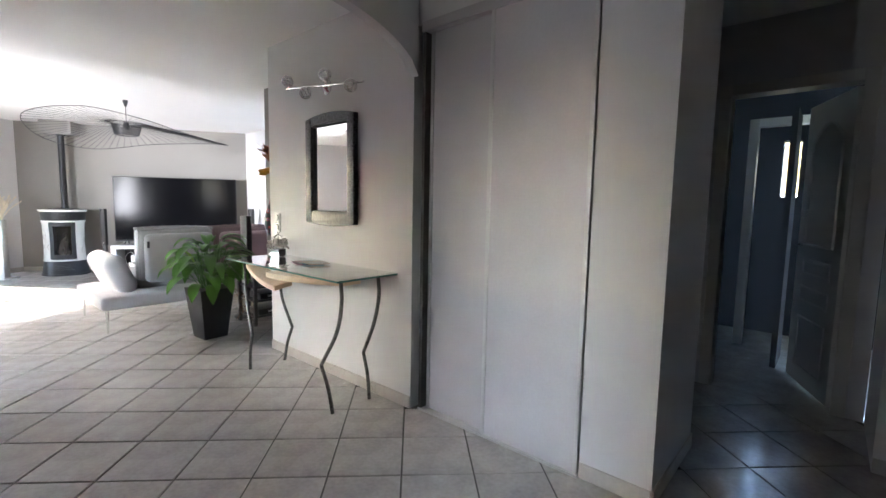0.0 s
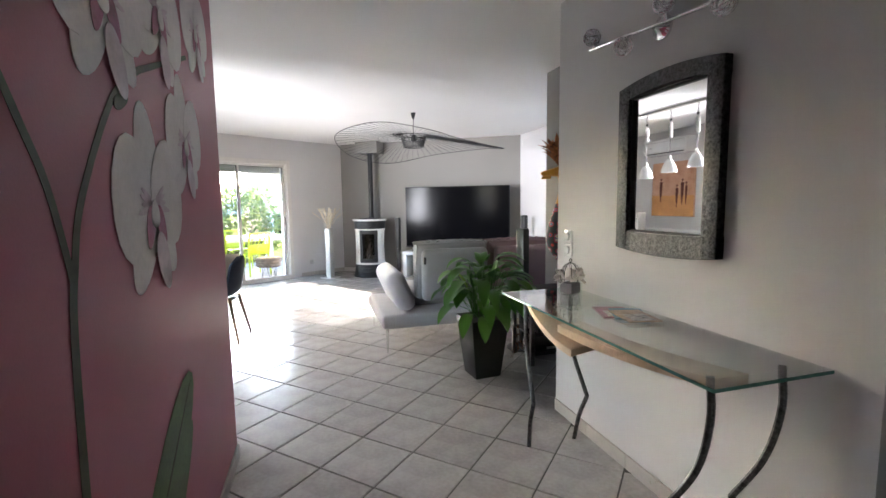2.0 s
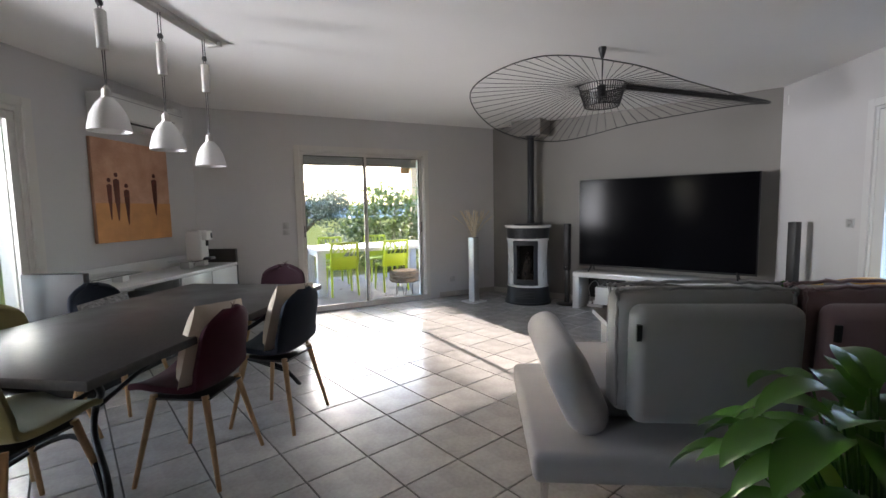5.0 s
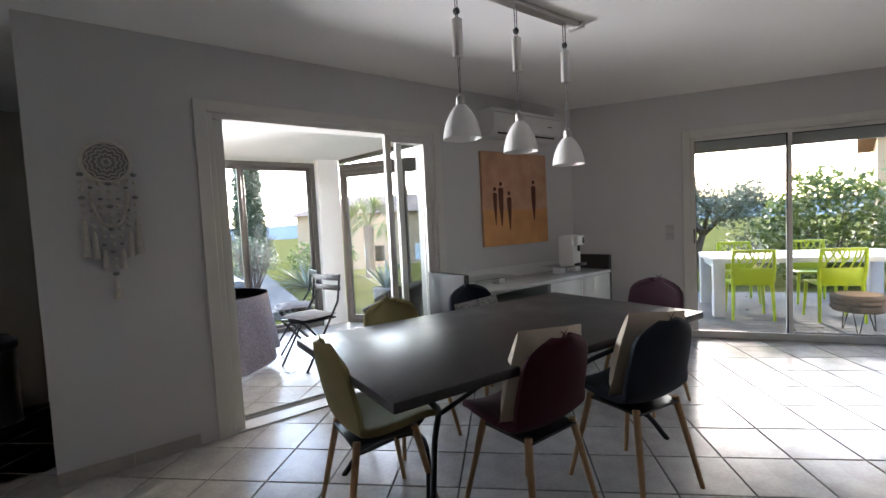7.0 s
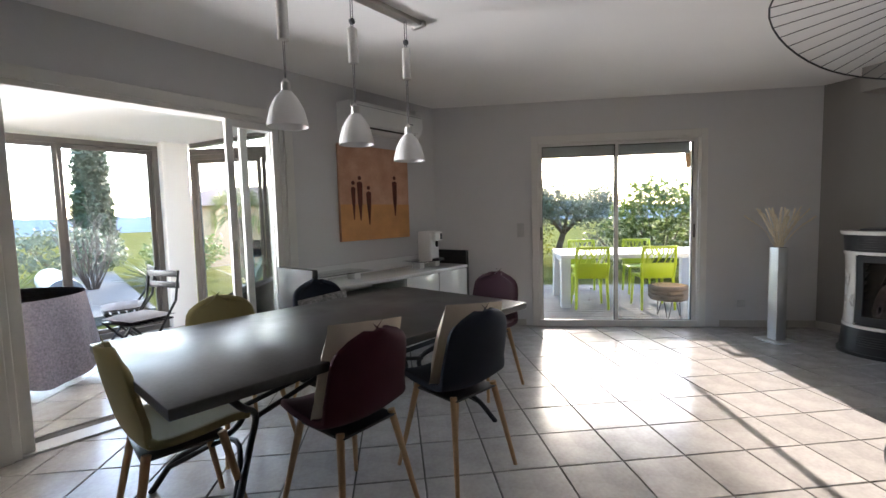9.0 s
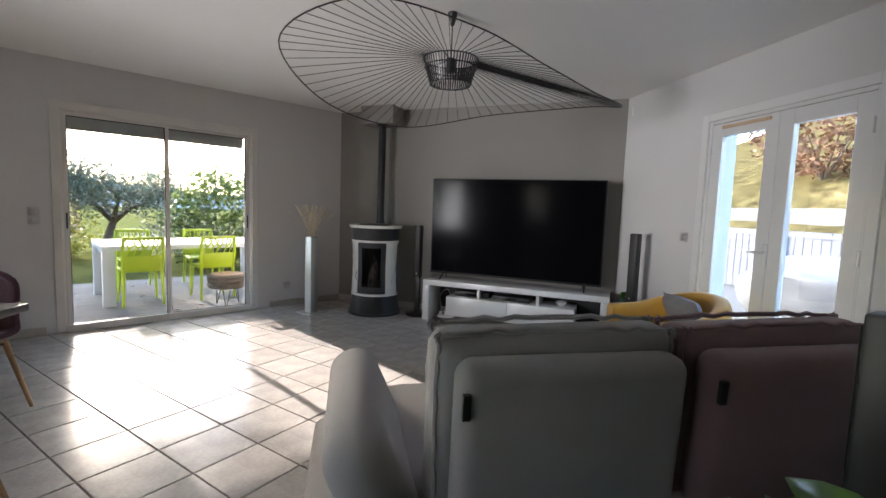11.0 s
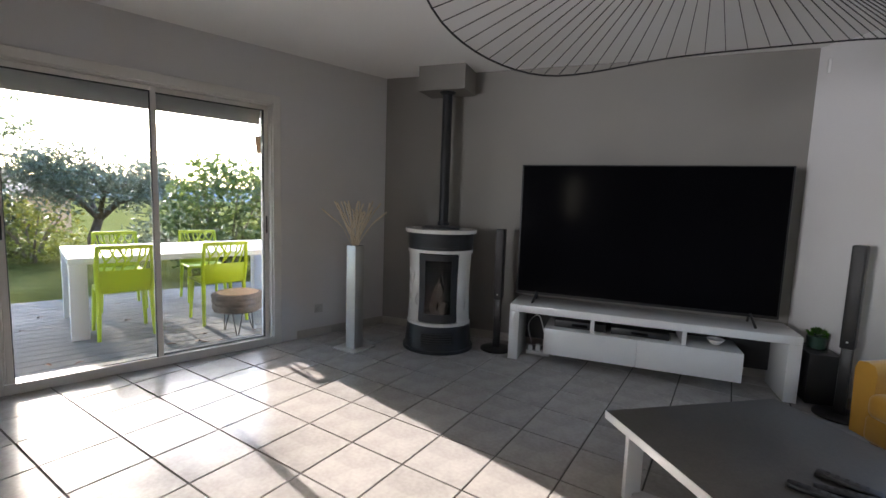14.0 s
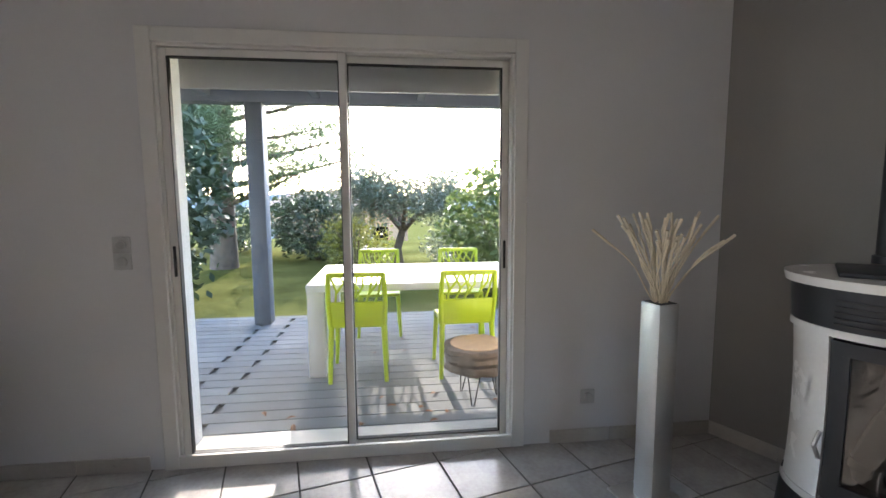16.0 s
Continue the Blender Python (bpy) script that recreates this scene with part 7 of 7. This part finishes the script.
for k in range(26):
    a = rnd.uniform(0, 6.283)
    q = [Vector((0, 0, -0.05))]
    for i in range(4):
        q.append(q[-1] + Vector((math.cos(a) * 0.14, math.sin(a) * 0.14, rnd.uniform(0.25, 0.5))) * rnd.uniform(0.7, 1.2))
        a += rnd.uniform(-0.6, 0.6)
    tube(bm, q, [0.016, 0.012, 0.009, 0.006, 0.004], 5)
    for w in q[2:]:
        tube(bm, [w, w + Vector((rnd.uniform(-0.2, 0.2), rnd.uniform(-0.2, 0.2), 0.22))], [0.006, 0.012], 4)
part("twigs", bm, M_BARK, bare)

# veranda furniture
vt = thing("veranda_table", -3.62, 5.45, 0, 0, "round table under a long grey honeycomb tablecloth", "table")
part("tabletop", lathe(bmesh.new(), [(0.0, 0.72), (0.50, 0.72), (0.50, 0.738), (0.0, 0.738)], 40), M_GARDENWHITE, vt)
part("pedestal", tubed([(0, 0, 0.0), (0, 0, 0.72)], 0.03, 10), M_IRON, vt)
M_CLOTH = shader("grey_honeycomb_cloth", (0.36, 0.34, 0.40), 0.9, vary=0.3, scale=60, grain=200, bump=0.12)
bm = bmesh.new()
rows = []
for i in range(10):
    t = i / 9
    ring = []
    for k in range(72):
        a = 2 * math.pi * k / 72
        r = 0.515 + (0.06 * t + 0.045 * t * math.sin(9 * a + 0.6 * math.sin(2 * a)))
        ring.append(bm.verts.new((r * math.cos(a), r * math.sin(a), 0.742 - (0.60 + 0.06 * math.sin(4 * a)) * t)))
    rows.append(ring)
for a, b in zip(rows, rows[1:]):
    for k in range(72):
        bm.faces.new((a[k], b[k], b[(k + 1) % 72], a[(k + 1) % 72]))
bm.faces.new(rows[0])
bmesh.ops.solidify(bm, geom=bm.faces[:], thickness=0.003)
cl = tagged(part("tablecloth", bm, M_CLOTH, None, smooth=60), "long grey textured tablecloth hanging in folds", "tablecloth")
cl.location = (-3.62, 5.45, 0)


def folding_chair(x, y, rz, first=None):
    if first is not None:
        return copy_thing(first, pose(x, y, 0, 0, 0, rz))
    ch = thing("folding_chair", x, y, 0, rz, "black folding bistro chair with a grey seat pad", "folding chair", "chairs in the veranda")
    for sx in (-1, 1):
        part("back_leg", tubed([(sx * 0.20, 0.20, 0.0), (sx * 0.20, -0.20, 0.60), (sx * 0.20, -0.24, 0.86)], 0.011, 8), M_IRON, ch)
        part("front_leg", tubed([(sx * 0.185, -0.22, 0.0), (sx * 0.185, 0.18, 0.45)], 0.011, 8), M_IRON, ch)
    for z in (0.70, 0.80):
        part("back_slat", boxed(-0.20, -0.245, z, 0.20, -0.225, z + 0.055, 0.004), M_IRON, ch)
    for k in range(6):
        part("seat_slat", boxed(-0.20, -0.17 + 0.063 * k, 0.445, 0.20, -0.125 + 0.063 * k, 0.46, 0.003), M_IRON, ch)
    part("seat_pad", pillow(bmesh.new(), 0.40, 0.38, 0.05, pose(0, 0.0, 0.485), 8), M_CUSHGREY, ch, "grey seat pad")
    return ch


f0 = folding_chair(-3.25, 6.25, 195)
folding_chair(-3.95, 6.35, 170, f0)
tc2 = thing("tub_chair", -2.95, 7.0, 0, 140, "dark rounded woven tub chair in the veranda", "armchair")
bm = bmesh.new()
rows = []
for i in range(25):
    a = radians(-130 + 260 * i / 24)
    top = 0.74 - 0.22 * (abs(i - 12) / 12) ** 1.6
    rows.append([bm.verts.new((r * math.sin(a), -r * math.cos(a), z)) for r, z in ((0.26, 0.12), (0.32, 0.42), (0.36, top), (0.34, top + 0.012), (0.30, 0.43), (0.24, 0.13))])
for a, b in zip(rows, rows[1:]):
    for k in range(6):
        bm.faces.new((a[k], b[k], b[(k + 1) % 6], a[(k + 1) % 6]))
part("shell", bm, M_PLANTER, tc2)
part("seat", lathe(bmesh.new(), [(0.0, 0.36), (0.27, 0.36), (0.29, 0.39), (0.27, 0.43), (0.0, 0.44)], 28), M_PLANTER, tc2)
part("base", lathe(bmesh.new(), [(0.25, 0.0), (0.25, 0.14), (0.0, 0.14)], 28), M_PLANTER, tc2)

# --- east terrace behind the french door
structure("east_terrace", prism(bmesh.new(), [(4.575, 5.0), (9.2, 5.0), (9.2, 13.0), (4.575, 13.0)], -0.4, -0.05), M_PAVE, "pale concrete terrace outside the french door", "terrace")
rnd = random.Random(61)
tp = thing("covered_furniture", 6.95, 8.75, -0.05, 0, "garden furniture under a baggy white plastic cover", "cover")
bm = bmesh.new()
bmesh.ops.create_icosphere(bm, subdivisions=4, radius=1.0)
for v in bm.verts:
    d = v.co.copy()
    q = 1 + 0.16 * noise.noise(d * 1.7 + Vector((3, 1, 0))) + 0.06 * noise.noise(d * 5)
    v.co = Vector((math.copysign(abs(d.x) ** 0.7, d.x) * 0.75 * q, math.copysign(abs(d.y) ** 0.7, d.y) * 1.0 * q, max(0.0, 0.46 + math.copysign(abs(d.z) ** 0.75, d.z) * 0.47 * q)))
part("plastic_cover", bm, M_TARP, tp)
fe = thing("fence", 9.0, 4.5, -0.06, 90, "slate blue slatted garden fence on thin posts", "fence")
for k in range(58):
    part("slat", boxed(0.15 * k, 0.0, 0.03, 0.15 * k + 0.138, 0.02, 1.18), M_FENCE, fe)
for k in range(6):
    part("post", boxed(1.7 * k - 0.03, 0.025, 0.0, 1.7 * k + 0.03, 0.085, 1.75), M_FENCE, fe)
part("rail", boxed(0.0, 0.022, 1.08, 8.6, 0.05, 1.14), M_FENCE, fe)
wt = bpy.data.curves.new("welcome_sign", "FONT")
wt.body = "Welcome"
wt.size = 0.34
wt.extrude = 0.006
ws = new("welcome_sign", wt)
ws.matrix_basis = pose(8.97, 10.0, 0.62, 90, 0, -90)
wt.materials.append(M_GARDENWHITE)
tagged(ws, "white lettered welcome sign on the slate blue fence", "sign")
structure("retaining_wall", boxed(12.4, -5, -0.2, 12.7, 26, 1.62), M_PAVE, "low pale concrete wall along the bank", "wall")
bm = bmesh.new()
v = [[bm.verts.new((x, y, z + 0.1 * noise.noise(Vector((x, y * 0.5, 0))))) for x, z in ((9.2, 0.03), (10.5, 0.55), (12.4, 1.25), (14.5, 2.3), (19, 4.2), (26, 6.8))] for y in [-6 + 1.6 * i for i in range(21)]]
for a, b in zip(v, v[1:]):
    for i in range(5):
        bm.faces.new((a[i], b[i], b[i + 1], a[i + 1]))
structure("bank", bm, M_BANK, "grassy bank strewn with russet leaves", "bank", smooth=60)
for i, (x, y) in enumerate(((14.5, 9.0), (15.5, 12.5), (15.0, 15.5), (17.5, 10.8), (16.5, 7.5), (19.0, 14.0))):
    bush(x, y, 1.7, 2.6, L_RED if i % 2 == 0 else L_CYP, "russet winter thicket on the bank" if i % 2 == 0 else "dark evergreen shrub on the bank", 70 + i, 1900, 0.11, "shrub", "shrub")
for ob in [o for o in scene.objects if o.name.startswith("shrub") and o.location.x > 12]:
    ob.location.z = 1.3 + (ob.location.x - 12.4) * 0.47

# ---------------------------------------------------------------- floor tiles and plinths, piece by piece
TX, TY, TH = 0.028, 8.679, 0.2415       # lattice of the diagonal tiles: a corner, and half a diagonal
JOINT = 0.0058


def clip_to_diamond(poly, cx, cy, h):
    """The part of a plan outline inside a tile set on its corner."""
    out = poly
    for sx, sy in ((1, 1), (-1, 1), (-1, -1), (1, -1)):
        nxt = []
        for i, p in enumerate(out):
            q = out[(i + 1) % len(out)]
            dp = sx * (p[0] - cx) + sy * (p[1] - cy) - h
            dq = sx * (q[0] - cx) + sy * (q[1] - cy) - h
            if dp <= 0:
                nxt.append(p)
            if dp * dq < 0:
                t = dp / (dp - dq)
                nxt.append((p[0] + t * (q[0] - p[0]), p[1] + t * (q[1] - p[1])))
        out = nxt
        if len(out) < 3:
            return []
    return out


def area(poly):
    return 0.5 * sum(p[0] * q[1] - q[0] * p[1] for p, q in zip(poly, poly[1:] + poly[:1]))


def tile_into(bm, poly, z=0.0):
    """A tile with a softly chamfered rim."""
    cx, cy = sum(p[0] for p in poly) / len(poly), sum(p[1] for p in poly) / len(poly)
    def ring(k, zz):
        return [bm.verts.new((cx + (x - cx) * k, cy + (y - cy) * k, zz)) for x, y in poly]
    lo, mid, top = ring(1.0, z - 0.007), ring(1.0, z - 0.0015), ring(0.985, z)
    n = len(poly)
    for a, b in ((lo, mid), (mid, top)):
        for i in range(n):
            bm.faces.new((a[i], a[(i + 1) % n], b[(i + 1) % n], b[i]))
    bm.faces.new(top)


def lay(poly, parent, singles, z=0.0):
    full = None
    rest = bmesh.new()
    count = 0
    xs, ys = [p[0] for p in poly], [p[1] for p in poly]
    for kx in range(int((min(xs) - TX) / TH) - 2, int((max(xs) - TX) / TH) + 3):
        for ky in range(int((min(ys) - TY) / TH) - 2, int((max(ys) - TY) / TH) + 3):
            if (kx + ky) % 2 == 0:
                continue
            cx, cy = TX + TH * kx, TY + TH * ky
            c = clip_to_diamond(poly, cx, cy, TH - JOINT)
            if not c or abs(area(c)) < 0.002:
                continue
            whole = abs(area(c)) > 0.999 * 2 * (TH - JOINT) ** 2
            if singles and count < 300 and cy > 2.0 and cx > -1.5 and whole:
                if full is None:
                    bm = bmesh.new()
                    h = TH - JOINT
                    tile_into(bm, [(h, 0), (0, h), (-h, 0), (0, -h)])
                    ob = part("tile", bm, M_TILE, parent, smooth=0)
                    full = ob.data
                else:
                    ob = new("tile", full)
                    ob.parent = parent
                ob.matrix_basis = pose(cx, cy, z + 0.0006 * math.sin(kx * 3.1 + ky * 1.7), 0, 0, 0)
                count += 1
            elif len(c) >= 3:
                if len(c) > 4:
                    c = [p for i, p in enumerate(c) if math.hypot(p[0] - c[i - 1][0], p[1] - c[i - 1][1]) > 1e-4]
                if area(c) < 0:
                    c = c[::-1]
                tile_into(rest, c, z)
    tagged(part("cut_tiles", rest, M_TILE_JOINED, parent, smooth=0), "beige tiles cut to the walls", kind="stuff")


M_TILE_JOINED = shader("beige_floor_tile_cut", (0.43, 0.41, 0.388), 0.22, vary=0.16, scale=7, grain=45, bump=0.016, rvary=0.12, island=0.12, spec=0.36)
lay(FLOOR, bpy.data.objects["floor"], True)
lay(VERANDA, bpy.data.objects["veranda_floor"], False)
# reveals under the openings
for nm, pts in (("threshold_veranda", ((-2.28, SD_Y0 + 0.04), (-2.13, SD_Y0 + 0.04), (-2.13, SD_Y1 - 0.04), (-2.28, SD_Y1 - 0.04))),):
    structure(nm, prism(bmesh.new(), pts, -0.02, -0.001), M_PLINTH, "pale stone threshold", "threshold")


def plinth(p, q, gaps=()):
    """A run of plinth tiles along a wall face from p to q, room on the right-hand side."""
    p, q = Vector((*p[:2], 0)), Vector((*q[:2], 0))
    d = q - p
    n = d.length
    rz = math.degrees(math.atan2(d.y, d.x))
    run = thing("baseboard", p.x, p.y, 0, rz, "row of beige plinth tiles along the wall", "baseboard", "", "structure")
    s = 0.0
    while s < n - 0.02:
        e = min(n, s + 0.343)
        mid = (s + e) / 2
        skip = False
        for a, b in gaps:
            if a - 0.01 < mid < b + 0.01:
                skip = True
            elif s < a < e:
                e = a
            elif s < b < e:
                s = b
        if not skip and e - s > 0.02:
            part("plinth_tile", boxed(s + 0.0015, -0.010, 0.0, e - 0.0015, -0.0005, 0.075, 0.002, 1), M_PLINTH, run, smooth=0)
        s = e


plinth((-2.13, 4.42), A, [(SD_Y0 - 0.07 - 4.42, SD_Y1 + 0.07 - 4.42)])
plinth(A, B, [(W1_S0 - 0.06, W1_S1 + 0.06)])
plinth(B, C)
plinth(C, (4.29, 5.62), [(C.y - FD_Y1 - 0.05, C.y - FD_Y0 + 0.05)])
plinth((2.87, 5.62), (2.87, 4.31))
plinth((2.87, 4.31), (2.23, 4.31))
plinth((2.23, 4.31), (2.23, 2.62))
plinth((2.275, 1.54), (2.275, 1.22))
plinth((2.275, 1.22), (2.95, 1.22))
plinth((0.33, 2.15), (0.33, 4.335))
plinth((0.33, 4.335), (0.15, 4.335))
plinth((3.30, 0.50), (3.30, -1.20))
